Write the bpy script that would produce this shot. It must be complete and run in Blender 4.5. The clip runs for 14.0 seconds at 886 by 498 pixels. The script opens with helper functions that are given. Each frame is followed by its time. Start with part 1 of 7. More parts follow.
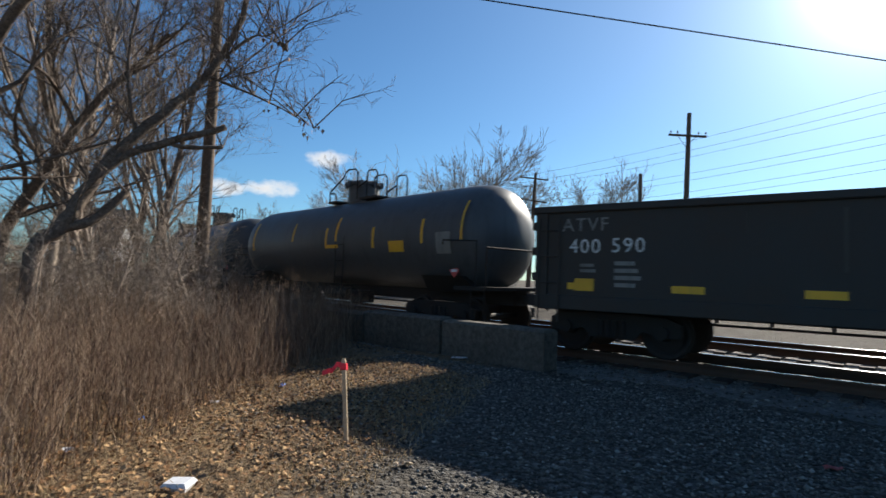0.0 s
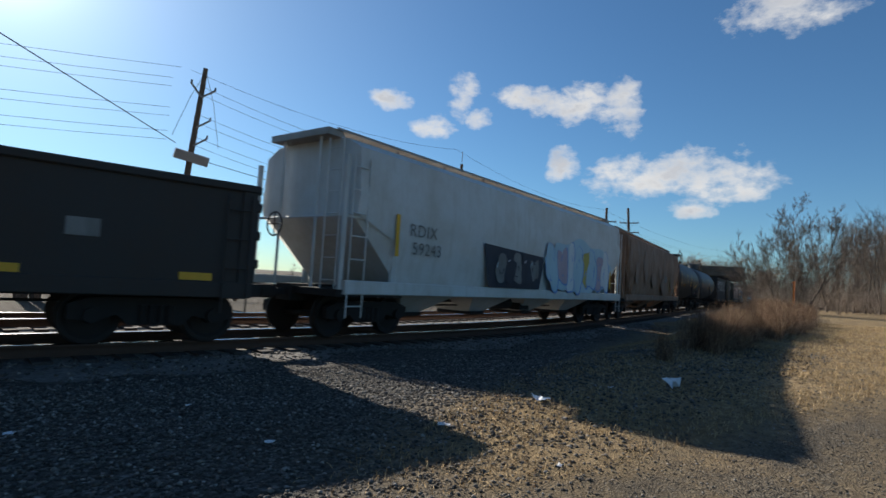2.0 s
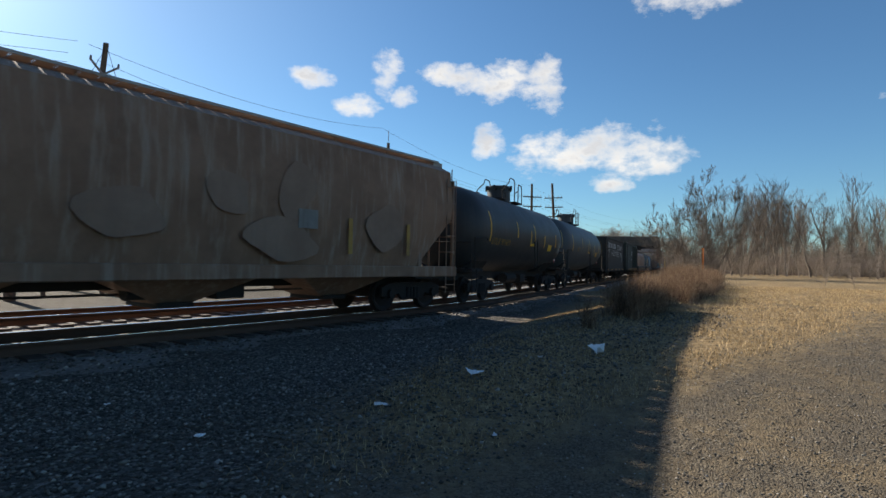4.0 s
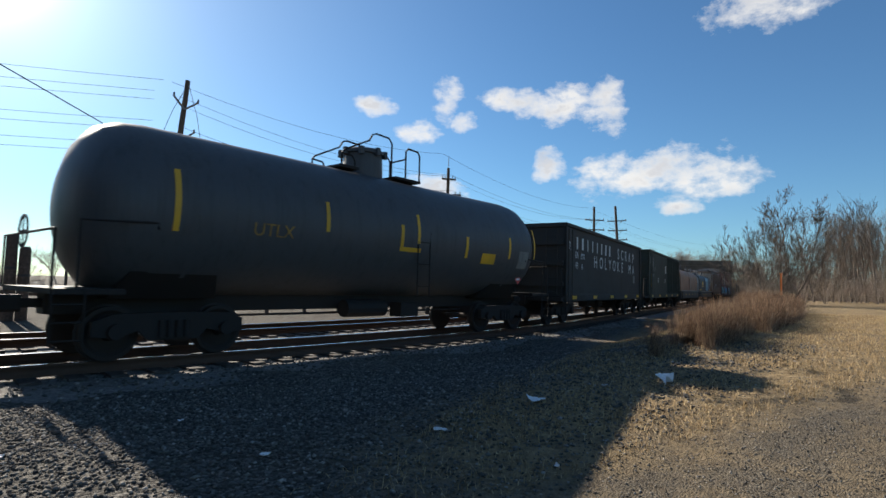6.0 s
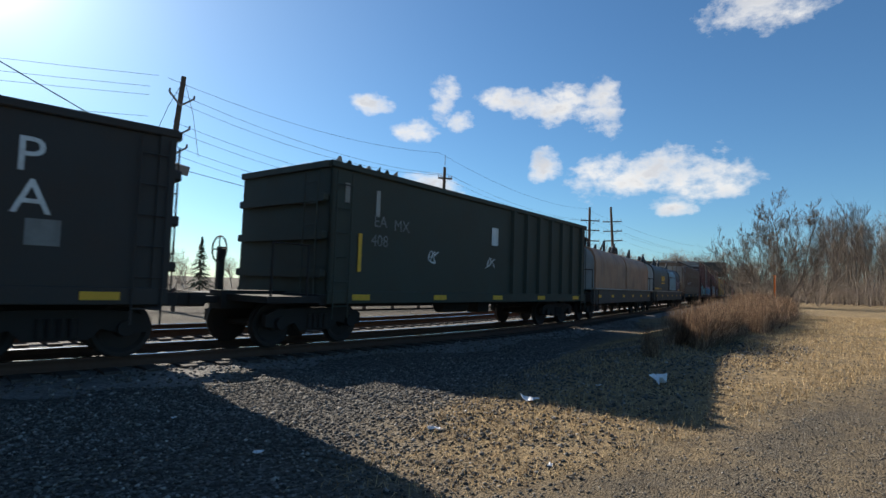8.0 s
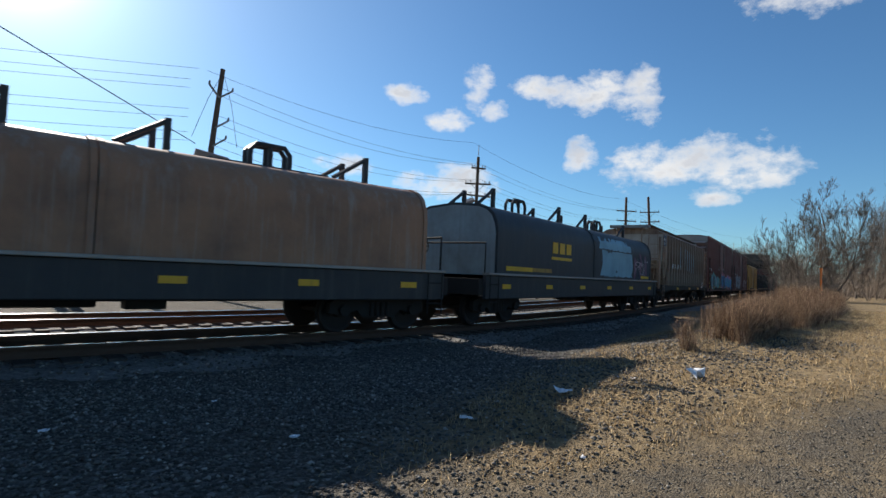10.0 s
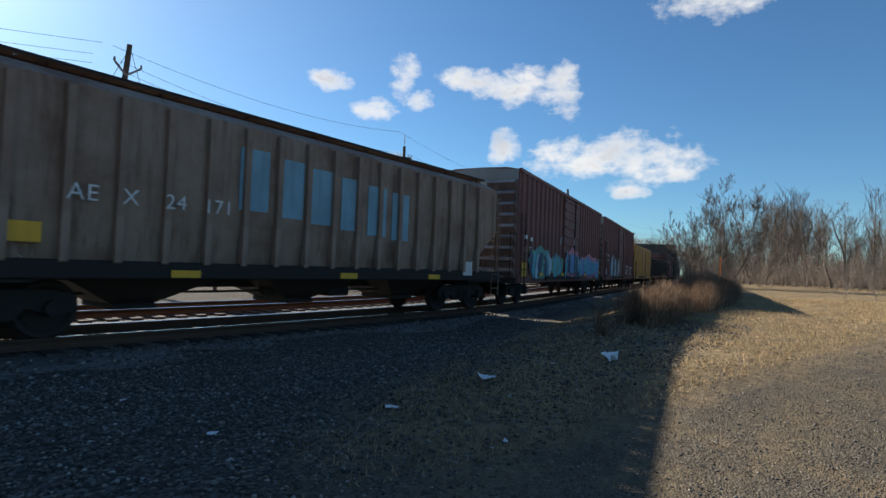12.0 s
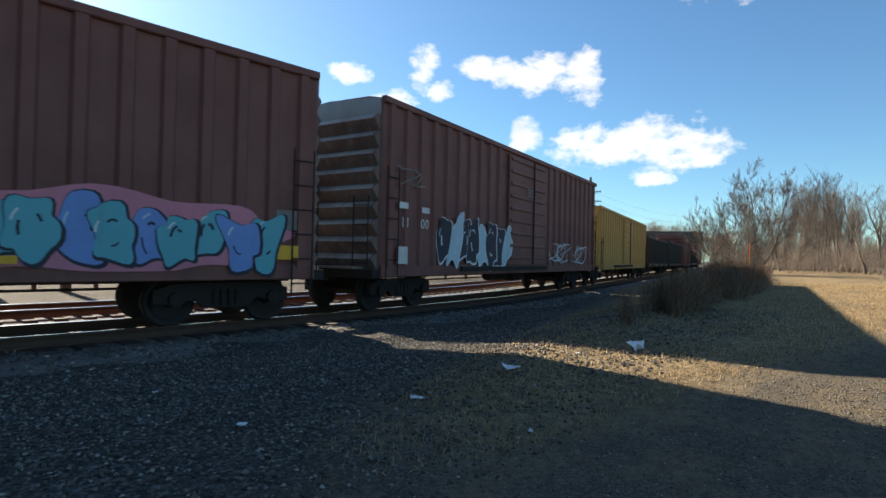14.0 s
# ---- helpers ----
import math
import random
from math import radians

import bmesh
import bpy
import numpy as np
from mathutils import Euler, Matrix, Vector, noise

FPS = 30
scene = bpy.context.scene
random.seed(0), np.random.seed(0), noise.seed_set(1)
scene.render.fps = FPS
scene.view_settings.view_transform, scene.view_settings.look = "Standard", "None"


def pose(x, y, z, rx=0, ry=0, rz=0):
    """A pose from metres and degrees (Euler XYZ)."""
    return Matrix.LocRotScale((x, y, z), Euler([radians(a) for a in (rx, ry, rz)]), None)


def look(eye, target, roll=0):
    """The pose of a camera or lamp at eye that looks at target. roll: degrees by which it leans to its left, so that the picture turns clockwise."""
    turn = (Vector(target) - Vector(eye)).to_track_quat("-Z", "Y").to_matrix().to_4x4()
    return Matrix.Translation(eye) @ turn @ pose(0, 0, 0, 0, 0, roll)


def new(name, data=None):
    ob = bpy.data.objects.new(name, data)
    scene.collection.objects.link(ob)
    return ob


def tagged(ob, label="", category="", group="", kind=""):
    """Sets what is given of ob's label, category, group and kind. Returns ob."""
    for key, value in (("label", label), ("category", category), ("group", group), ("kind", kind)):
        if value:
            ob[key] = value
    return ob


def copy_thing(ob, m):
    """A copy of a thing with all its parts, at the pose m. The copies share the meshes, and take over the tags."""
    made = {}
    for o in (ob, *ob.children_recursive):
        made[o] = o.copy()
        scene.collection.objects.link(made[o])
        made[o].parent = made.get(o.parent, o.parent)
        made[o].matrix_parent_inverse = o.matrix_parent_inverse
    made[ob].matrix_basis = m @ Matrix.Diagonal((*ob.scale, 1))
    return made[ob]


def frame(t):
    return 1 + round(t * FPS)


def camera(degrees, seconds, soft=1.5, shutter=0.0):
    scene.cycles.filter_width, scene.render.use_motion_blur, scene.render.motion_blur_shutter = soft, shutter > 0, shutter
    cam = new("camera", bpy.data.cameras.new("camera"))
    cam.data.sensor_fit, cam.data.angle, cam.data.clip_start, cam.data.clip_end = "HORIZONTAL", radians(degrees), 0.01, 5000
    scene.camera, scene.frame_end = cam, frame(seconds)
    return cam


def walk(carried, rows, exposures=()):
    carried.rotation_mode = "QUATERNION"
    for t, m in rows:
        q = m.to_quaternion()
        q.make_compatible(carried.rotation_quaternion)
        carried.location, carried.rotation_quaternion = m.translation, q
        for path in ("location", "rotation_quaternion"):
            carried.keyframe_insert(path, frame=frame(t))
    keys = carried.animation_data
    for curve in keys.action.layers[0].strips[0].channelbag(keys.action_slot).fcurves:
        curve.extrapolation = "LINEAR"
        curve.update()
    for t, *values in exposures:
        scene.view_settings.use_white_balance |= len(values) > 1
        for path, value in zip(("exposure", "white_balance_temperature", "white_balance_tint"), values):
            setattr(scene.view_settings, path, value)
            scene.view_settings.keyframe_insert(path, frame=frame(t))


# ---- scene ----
EYE = (0.0, 0.0, 1.3)          # metres above the rail head


def aim(yaw, pitch, roll):
    return Matrix.Translation(EYE) @ pose(0, 0, 0, 0, 0, yaw) @ pose(0, 0, 0, 90 + pitch) @ pose(0, 0, 0, 0, 0, roll)


cam = camera(78.0, 14.0, shutter=0.08)
walk(cam, [(t, aim(a, b, c)) for t, a, b, c in (
    (0, 40.18, 2.98, 1.87), (0.5, 19.32, 3.92, -0.06), (1, -4.79, 2.40, 2.84), (1.5, -24.95, 3.09, 3.60), (2, -42.20, 3.29, 3.53),
    (2.2, -47.44, 2.90, 3.41), (3.2, -50.6, 1.9, 1.90), (4.3, -48.75, 1.14, 0.52), (4.5, -47.26, 1.60, 0.78), (5, -44.30, 2.84, 0.98), (5.5, -43.41, 3.49, 1.27),
    (6, -43.25, 3.78, 1.42), (6.5, -43.46, 3.80, 1.55), (7, -43.61, 3.77, 1.81), (7.5, -43.75, 3.72, 1.89), (8, -43.72, 3.70, 1.91),
    (8.2, -43.64, 3.67, 1.90), (9.2, -41.3, 3.0, 2.10), (10.3, -40.26, 2.44, 2.47), (10.5, -41.88, 2.27, 2.70), (11, -45.03, 2.00, 2.41), (11.5, -46.37, 1.77, 2.17),
    (12, -48.09, 1.78, 2.19), (12.5, -49.24, 1.85, 2.04), (13, -49.27, 1.83, 2.01), (13.5, -48.21, 1.50, 1.52), (14, -45.79, 0.77, 1.30))],
     exposures=((0, 0.46, 6450, 10), (0.8, 0.2, 6450, 10), (2.2, 0.2, 6500, 10), (4.3, 0.55, 6800, 10), (6, 0.48, 6650, 10), (8.2, 0.44, 6550, 10), (10.3, 0.40, 6450, 10), (11.5, 0.42, 6450, 10), (12.5, 0.56, 6550, 10), (13.2, 0.78, 6750, 10), (14, 1.02, 7200, 10)))

# ---- light ----
SUN_AZ, SUN_EL = 0.9, 27.2     # degrees to the right of +y, and up
sun_way = Vector((math.sin(radians(SUN_AZ)) * math.cos(radians(SUN_EL)), math.cos(radians(SUN_AZ)) * math.cos(radians(SUN_EL)), math.sin(radians(SUN_EL))))
sun_data = bpy.data.lights.new("sun", "SUN")
sun_data.energy, sun_data.angle, sun_data.color = 6.8, radians(0.53), (1.0, 0.93, 0.82)
sun = new("sun", sun_data)
sun.matrix_world = look((0, 0, 0), -sun_way)
scene.view_settings.exposure = 0.0

# ---- track geometry ----
RAIL_D, BEND_L, BEND_R = 10.6, 46.0, 20.5   # nearest centre line, where the curve runs into straights
RADIUS = (108.0, 72.0)                      # of the curve to either side of the nearest point


def track(s, off=0.0):
    """Centre line at s metres along it; off metres away from the eye. Returns x, y, heading."""
    c = max(-BEND_L, min(BEND_R, s))
    r = RADIUS[1 if s > 0 else 0]
    th = c / r
    x, y = (r - off) * math.sin(th), RAIL_D + r - (r - off) * math.cos(th)
    return x + (s - c) * math.cos(th), y + (s - c) * math.sin(th), th


# ---- node materials ----
def mat(name, build, **kw):
    m = bpy.data.materials.new(name)
    m.use_nodes = True
    nt = m.node_tree
    b = nt.nodes["Principled BSDF"]
    for k, v in kw.items():
        b.inputs[k.replace("_", " ")].default_value = v
    if build:
        build(nt, b)
    return m


def noise_of(nt, co, scale, detail=4.0, rough=0.6):
    n = nt.nodes.new("ShaderNodeTexNoise")
    n.inputs["Scale"].default_value, n.inputs["Detail"].default_value, n.inputs["Roughness"].default_value = scale, detail, rough
    nt.links.new(co, n.inputs["Vector"])
    return n.outputs["Fac"]


def ramp(nt, fac, stops):
    r = nt.nodes.new("ShaderNodeValToRGB")
    el = r.color_ramp.elements
    while len(el) < len(stops):
        el.new(0.5)
    for e, (p, c) in zip(el, stops):
        e.position, e.color = p, (*c, 1) if len(c) == 3 else c
    nt.links.new(fac, r.inputs["Fac"])
    return r.outputs["Color"]


def mix(nt, fac, a, b, blend="MIX"):
    m = nt.nodes.new("ShaderNodeMix")
    m.data_type, m.blend_type = "RGBA", blend
    for sock, v in ((m.inputs[0], fac), (m.inputs[6], a), (m.inputs[7], b)):
        if isinstance(v, bpy.types.NodeSocket):
            nt.links.new(v, sock)
        elif isinstance(v, (int, float)):
            sock.default_value = v
        else:
            sock.default_value = (*v, 1)
    return m.outputs[2]


def maths(nt, op, a, b=0.0, c=0.0, clamp=False):
    m = nt.nodes.new("ShaderNodeMath")
    m.operation, m.use_clamp = op, clamp
    for sock, v in zip(m.inputs, (a, b, c)):
        if isinstance(v, bpy.types.NodeSocket):
            nt.links.new(v, sock)
        else:
            sock.default_value = v
    return m.outputs[0]


def bump(nt, b, height, strength=0.4, dist=0.02):
    n = nt.nodes.new("ShaderNodeBump")
    n.inputs["Strength"].default_value, n.inputs["Distance"].default_value = strength, dist
    nt.links.new(height, n.inputs["Height"])
    nt.links.new(n.outputs["Normal"], b.inputs["Normal"])


def coords(nt, scale=None):
    tc = nt.nodes.new("ShaderNodeTexCoord").outputs["Object"]
    if scale:
        m = nt.nodes.new("ShaderNodeMapping")
        m.inputs["Scale"].default_value = scale
        nt.links.new(tc, m.inputs["Vector"])
        return m.outputs["Vector"]
    return tc


def weathered(name, base, dirt, streak, rough=0.55, metal=0.0, amount=0.5, spec=0.3):
    """Painted sheet metal with rain streaks running down and blotches of grime and rust."""
    def build(nt, b):
        co = coords(nt)
        blot = noise_of(nt, co, 0.9, 6, 0.65)
        grain = noise_of(nt, co, 14, 5, 0.7)
        run = noise_of(nt, coords(nt, (3.2, 3.2, 0.22)), 2.0, 5, 0.65)
        c = mix(nt, ramp(nt, blot, [(0.42, (0, 0, 0)), (0.72, (amount,) * 3)]), base, dirt)
        c = mix(nt, ramp(nt, run, [(0.5, (0, 0, 0)), (0.75, (amount,) * 3)]), c, streak)
        c = mix(nt, maths(nt, "MULTIPLY", grain, 0.35), c, tuple(v * 0.55 for v in base))
        nt.links.new(c, b.inputs["Base Color"])
        nt.links.new(maths(nt, "ADD", maths(nt, "MULTIPLY", blot, 0.3), rough - 0.15), b.inputs["Roughness"])
        bump(nt, b, grain, 0.15, 0.01)
    return mat(name, build, Metallic=metal, Specular_IOR_Level=spec)


def speckled(name, dark, light, scale=30, rough=0.85, height=0.4, dist=0.02):
    def build(nt, b):
        co = coords(nt)
        a, g = noise_of(nt, co, scale, 5, 0.7), noise_of(nt, co, scale * 0.07, 4, 0.6)
        c = ramp(nt, a, [(0.3, dark), (0.7, light)])
        c = mix(nt, ramp(nt, g, [(0.35, (0, 0, 0)), (0.7, (0.45,) * 3)]), c, tuple(v * 0.6 for v in dark))
        nt.links.new(c, b.inputs["Base Color"])
        bump(nt, b, a, height, dist)
    return mat(name, build, Roughness=rough, Specular_IOR_Level=0.25)


def by_island(name, stops, rough=0.8, detail=20, spec=0.2):
    """Every loose piece of the mesh its own tone."""
    def build(nt, b):
        g = nt.nodes.new("ShaderNodeNewGeometry").outputs["Random Per Island"]
        c = ramp(nt, g, stops)
        c = mix(nt, maths(nt, "MULTIPLY", noise_of(nt, coords(nt), detail, 3), 0.5), c, tuple(v * 0.5 for v in stops[0][1]))
        nt.links.new(c, b.inputs["Base Color"])
    return mat(name, build, Roughness=rough, Specular_IOR_Level=spec)


M = {
    "black_paint": weathered("black_paint", (0.036, 0.035, 0.036), (0.055, 0.045, 0.038), (0.07, 0.062, 0.055), 0.5),
    "tank_grey": weathered("tank_grey", (0.075, 0.078, 0.083), (0.09, 0.08, 0.07), (0.03, 0.03, 0.03), 0.5),
    "gon_black": weathered("gon_black", (0.045, 0.04, 0.036), (0.07, 0.045, 0.03), (0.05, 0.045, 0.04), 0.7),
    "gon_green": weathered("gon_green", (0.05, 0.054, 0.04), (0.07, 0.05, 0.032), (0.05, 0.05, 0.04), 0.7),
    "white_paint": weathered("white_paint", (0.62, 0.62, 0.60), (0.42, 0.36, 0.27), (0.45, 0.42, 0.36), 0.5, amount=0.6),
    "brown_hopper": weathered("brown_hopper", (0.26, 0.15, 0.095), (0.13, 0.07, 0.045), (0.40, 0.33, 0.27), 0.7, amount=0.7),
    "tan_hopper": weathered("tan_hopper", (0.34, 0.235, 0.17), (0.16, 0.075, 0.045), (0.13, 0.06, 0.035), 0.7, amount=1.0),
    "boxcar_red": weathered("boxcar_red", (0.21, 0.085, 0.068), (0.085, 0.035, 0.03), (0.22, 0.10, 0.08), 0.6),
    "roof_metal": weathered("roof_metal", (0.34, 0.31, 0.28), (0.2, 0.14, 0.1), (0.25, 0.2, 0.16), 0.5, 0.4),
    "yellow_car": weathered("yellow_car", (0.56, 0.30, 0.085), (0.35, 0.2, 0.05), (0.3, 0.16, 0.05), 0.6),
    "worn_end": weathered("worn_end", (0.2, 0.13, 0.11), (0.1, 0.05, 0.042), (0.3, 0.26, 0.23), 0.6, 0.1, amount=0.7),
    # pale colour standing in for sun on the boxcar end ridges
    "crest_glint": weathered("crest_glint", (0.52, 0.47, 0.43), (0.2, 0.1, 0.08), (0.3, 0.2, 0.17), 0.5, 0.15, amount=0.8),
    "end_pale": weathered("end_pale", (0.52, 0.45, 0.37), (0.26, 0.15, 0.1), (0.3, 0.19, 0.13), 0.7, amount=0.7),
    "hood_pale": weathered("hood_pale", (0.36, 0.37, 0.36), (0.16, 0.14, 0.12), (0.22, 0.2, 0.18), 0.5, 0.1, amount=0.7),
    "run_pale": weathered("run_pale", (0.085, 0.075, 0.065), (0.06, 0.05, 0.042), (0.05, 0.045, 0.04), 0.75, amount=0.9),
    "coil_orange": weathered("coil_orange", (0.38, 0.19, 0.105), (0.12, 0.08, 0.065), (0.38, 0.33, 0.28), 0.6, amount=0.7),
    "coil_black": weathered("coil_black", (0.035, 0.036, 0.04), (0.08, 0.07, 0.06), (0.10, 0.09, 0.08), 0.55),
    "teal_patch": weathered("teal_patch", (0.23, 0.40, 0.48), (0.14, 0.2, 0.23), (0.15, 0.2, 0.22), 0.6, amount=0.6),
    "patch_grey": weathered("patch_grey", (0.27, 0.175, 0.125), (0.2, 0.12, 0.08), (0.22, 0.14, 0.1), 0.7, amount=0.9),
    "yellow_faded": weathered("yellow_faded", (0.42, 0.24, 0.06), (0.12, 0.08, 0.05), (0.1, 0.07, 0.05), 0.7, amount=0.9),
    "steel_dark": weathered("steel_dark", (0.026, 0.022, 0.02), (0.04, 0.028, 0.022), (0.034, 0.028, 0.024), 0.75, 0.1),
    "wheel_steel": weathered("wheel_steel", (0.035, 0.03, 0.027), (0.05, 0.032, 0.024), (0.04, 0.03, 0.026), 0.65, 0.4),
    "rail_web": weathered("rail_web", (0.10, 0.055, 0.035), (0.06, 0.04, 0.03), (0.12, 0.07, 0.05), 0.8, 0.2),
    "rail_head": mat("rail_head", None, Base_Color=(0.62, 0.6, 0.58, 1), Metallic=1.0, Roughness=0.18),
    "tie_wood": speckled("tie_wood", (0.035, 0.028, 0.022), (0.11, 0.09, 0.075), 22),
    "pole_wood": speckled("pole_wood", (0.07, 0.05, 0.035), (0.2, 0.14, 0.1), 12),
    "stake_wood": speckled("stake_wood", (0.42, 0.3, 0.19), (0.6, 0.47, 0.32), 25),
    "bark": speckled("bark", (0.06, 0.046, 0.036), (0.23, 0.175, 0.135), 18, 0.95, 0.6, 0.03),
    "bark_grey": speckled("bark_grey", (0.24, 0.195, 0.155), (0.46, 0.385, 0.31), 14, 0.95, 0.5, 0.03),
    "bark_wood": speckled("bark_wood", (0.10, 0.078, 0.062), (0.27, 0.215, 0.168), 14, 0.95, 0.5, 0.03),
    "bark_brown": speckled("bark_brown", (0.19, 0.15, 0.118), (0.38, 0.31, 0.245), 14, 0.95, 0.5, 0.03),
    "concrete": speckled("concrete", (0.06, 0.052, 0.042), (0.18, 0.16, 0.132), 9, 0.9),
    "wire": mat("wire", None, Base_Color=(0.02, 0.02, 0.022, 1), Roughness=0.6),
    "insulator": mat("insulator", None, Base_Color=(0.22, 0.2, 0.19, 1), Roughness=0.3),
    "lettering": weathered("lettering", (0.72, 0.71, 0.68), (0.4, 0.37, 0.33), (0.45, 0.42, 0.38), 0.6, amount=0.7),
    "lettering_faded": weathered("lettering_faded", (0.25, 0.24, 0.22), (0.1, 0.09, 0.08), (0.08, 0.07, 0.06), 0.7, amount=0.8),
    "amber": weathered("amber", (0.80, 0.42, 0.03), (0.5, 0.28, 0.04), (0.4, 0.24, 0.05), 0.45, amount=0.5),
    "sign_red": mat("sign_red", None, Base_Color=(0.30, 0.06, 0.05, 1), Roughness=0.6),
    "tape_red": mat("tape_red", None, Base_Color=(0.85, 0.03, 0.06, 1), Roughness=0.5),
    "orange_post": mat("orange_post", None, Base_Color=(0.9, 0.22, 0.03, 1), Roughness=0.5),
    "litter_white": speckled("litter_white", (0.62, 0.62, 0.64), (0.85, 0.85, 0.85), 12, 0.6, 0.2),
    "litter_blue": mat("litter_blue", None, Base_Color=(0.05, 0.2, 0.7, 1), Roughness=0.5),
    "stone": by_island("stone", [(0.0, (0.055, 0.05, 0.044)), (0.5, (0.14, 0.126, 0.108)), (0.9, (0.26, 0.235, 0.2)), (1.0, (0.46, 0.42, 0.365))], 0.9, 30),
    "straw": by_island("straw", [(0.0, (0.16, 0.10, 0.05)), (0.5, (0.46, 0.32, 0.16)), (1.0, (0.70, 0.53, 0.30))], 0.85),
    "brush": by_island("brush", [(0.0, (0.075, 0.045, 0.034)), (0.6, (0.23, 0.138, 0.082)), (1.0, (0.47, 0.32, 0.19))], 0.85),
    "weed": by_island("weed", [(0.0, (0.06, 0.04, 0.03)), (0.55, (0.27, 0.172, 0.112)), (1.0, (0.56, 0.42, 0.29))], 0.85),
    "leaf": by_island("leaf", [(0.0, (0.11, 0.055, 0.026)), (0.5, (0.35, 0.185, 0.08)), (1.0, (0.60, 0.40, 0.2))], 0.8),
    "pipe": mat("pipe", None, Base_Color=(0.06, 0.055, 0.05, 1), Roughness=0.5, Metallic=0.3),
    "house_white": speckled("house_white", (0.68, 0.68, 0.68), (0.8, 0.8, 0.8), 3, 0.7, 0.1),
}


# ---- mesh tools ----
class Shape:
    """Collects vertices and faces of one mesh."""

    def __init__(self):
        self.v, self.f = [], []

    def add(self, v, f):
        n = len(self.v)
        self.v.extend(v)
        self.f.extend(tuple(i + n for i in q) for q in f)
        return self

    def box(self, x0, x1, y0, y1, z0, z1, c=0.0):
        """A block; c: width of its chamfered long edges."""
        if c <= 0:
            v = [(x, y, z) for x in (x0, x1) for y in (y0, y1) for z in (z0, z1)]
            return self.add(v, [(0, 1, 3, 2), (4, 6, 7, 5), (0, 4, 5, 1), (2, 3, 7, 6), (0, 2, 6, 4), (1, 5, 7, 3)])
        pr = [(y0 + c, z0), (y1 - c, z0), (y1, z0 + c), (y1, z1 - c), (y1 - c, z1), (y0 + c, z1), (y0, z1 - c), (y0, z0 + c)]
        return self.prism(pr, x0, x1)

    def prism(self, pr, x0, x1):
        n = len(pr)
        v = [(x0, y, z) for y, z in pr] + [(x1, y, z) for y, z in pr]
        f = [tuple(range(n))[::-1], tuple(range(n, 2 * n))] + [(i, (i + 1) % n, n + (i + 1) % n, n + i) for i in range(n)]
        return self.add(v, f)

    def loft(self, sections):
        """Closed sections of equal count, joined end to end and capped."""
        n, k = len(sections[0]), len(sections)
        v = [p for s in sections for p in s]
        f = [tuple(range(n))[::-1], tuple(range((k - 1) * n, k * n))]
        for a in range(k - 1):
            f += [(a * n + i, a * n + (i + 1) % n, (a + 1) * n + (i + 1) % n, (a + 1) * n + i) for i in range(n)]
        return self.add(v, f)

    def tube(self, p, q, r0, r1=None, n=8, cap=True):
        p, q = Vector(p), Vector(q)
        r1 = r0 if r1 is None else r1
        d = (q - p).normalized()
        u = d.cross(Vector((0, 0, 1)) if abs(d.z) < 0.9 else Vector((1, 0, 0))).normalized()
        w = d.cross(u)
        v = []
        for c, r in ((p, r0), (q, r1)):
            v += [tuple(c + (u * math.cos(2 * math.pi * i / n) + w * math.sin(2 * math.pi * i / n)) * r) for i in range(n)]
        f = [(i, (i + 1) % n, n + (i + 1) % n, n + i) for i in range(n)]
        if cap:
            f += [tuple(range(n))[::-1], tuple(range(n, 2 * n))]
        return self.add(v, f)

    def pipe(self, pts, r, n=6):
        """One tube swept along a bent line."""
        pts = [Vector(p) for p in pts]
        rings, u = [], None
        for i, p in enumerate(pts):
            d = (pts[min(i + 1, len(pts) - 1)] - pts[max(i - 1, 0)]).normalized()
            if u is None:
                u = d.cross(Vector((0, 0, 1)) if abs(d.z) < 0.9 else Vector((1, 0, 0)))
            u = (u - d * u.dot(d)).normalized()
            w = d.cross(u)
            rings.append([tuple(p + (u * math.cos(2 * math.pi * k / n) + w * math.sin(2 * math.pi * k / n)) * r) for k in range(n)])
        return self.loft(rings)

    def mesh(self, name, material, smooth=False):
        me = bpy.data.meshes.new(name)
        me.from_pydata(self.v, [], self.f)
        me.materials.append(material)
        if smooth:
            me.polygons.foreach_set("use_smooth", [True] * len(me.polygons))
        me.update()
        return me


def part(name, shape, material, parent=None, label="", smooth=False, at=None):
    me = shape if isinstance(shape, bpy.types.Mesh) else shape.mesh(name, material, smooth)
    ob = new(name, me)
    if parent:
        ob.parent = parent
    if at is not None:
        ob.matrix_basis = at
    return tagged(ob, label) if label else ob


def smooth_by_angle(ob, degrees=40):
    bm = bmesh.new()
    bm.from_mesh(ob.data)
    bmesh.ops.recalc_face_normals(bm, faces=bm.faces)
    for f in bm.faces:
        f.smooth = True
    for e in bm.edges:
        if len(e.link_faces) == 2 and e.calc_face_angle() > radians(degrees):
            e.smooth = False
    bm.to_mesh(ob.data)
    bm.free()
    return ob


def thing(name, label, category, group="", m=None, kind=""):
    ob = tagged(new(name), label, category, group, kind)
    if m is not None:
        ob.matrix_basis = m
    return ob


def text_mesh(body, size, material, spacing=1.0):
    cu = bpy.data.curves.new("writing", "FONT")
    cu.body, cu.size, cu.extrude, cu.align_x, cu.align_y, cu.space_character = body, size, 0.002, "CENTER", "CENTER", spacing
    cu.resolution_u = 3
    ob = bpy.data.objects.new("writing", cu)
    me = bpy.data.meshes.new_from_object(ob)
    me.materials.clear()
    me.materials.append(material)
    bpy.data.objects.remove(ob)
    return me


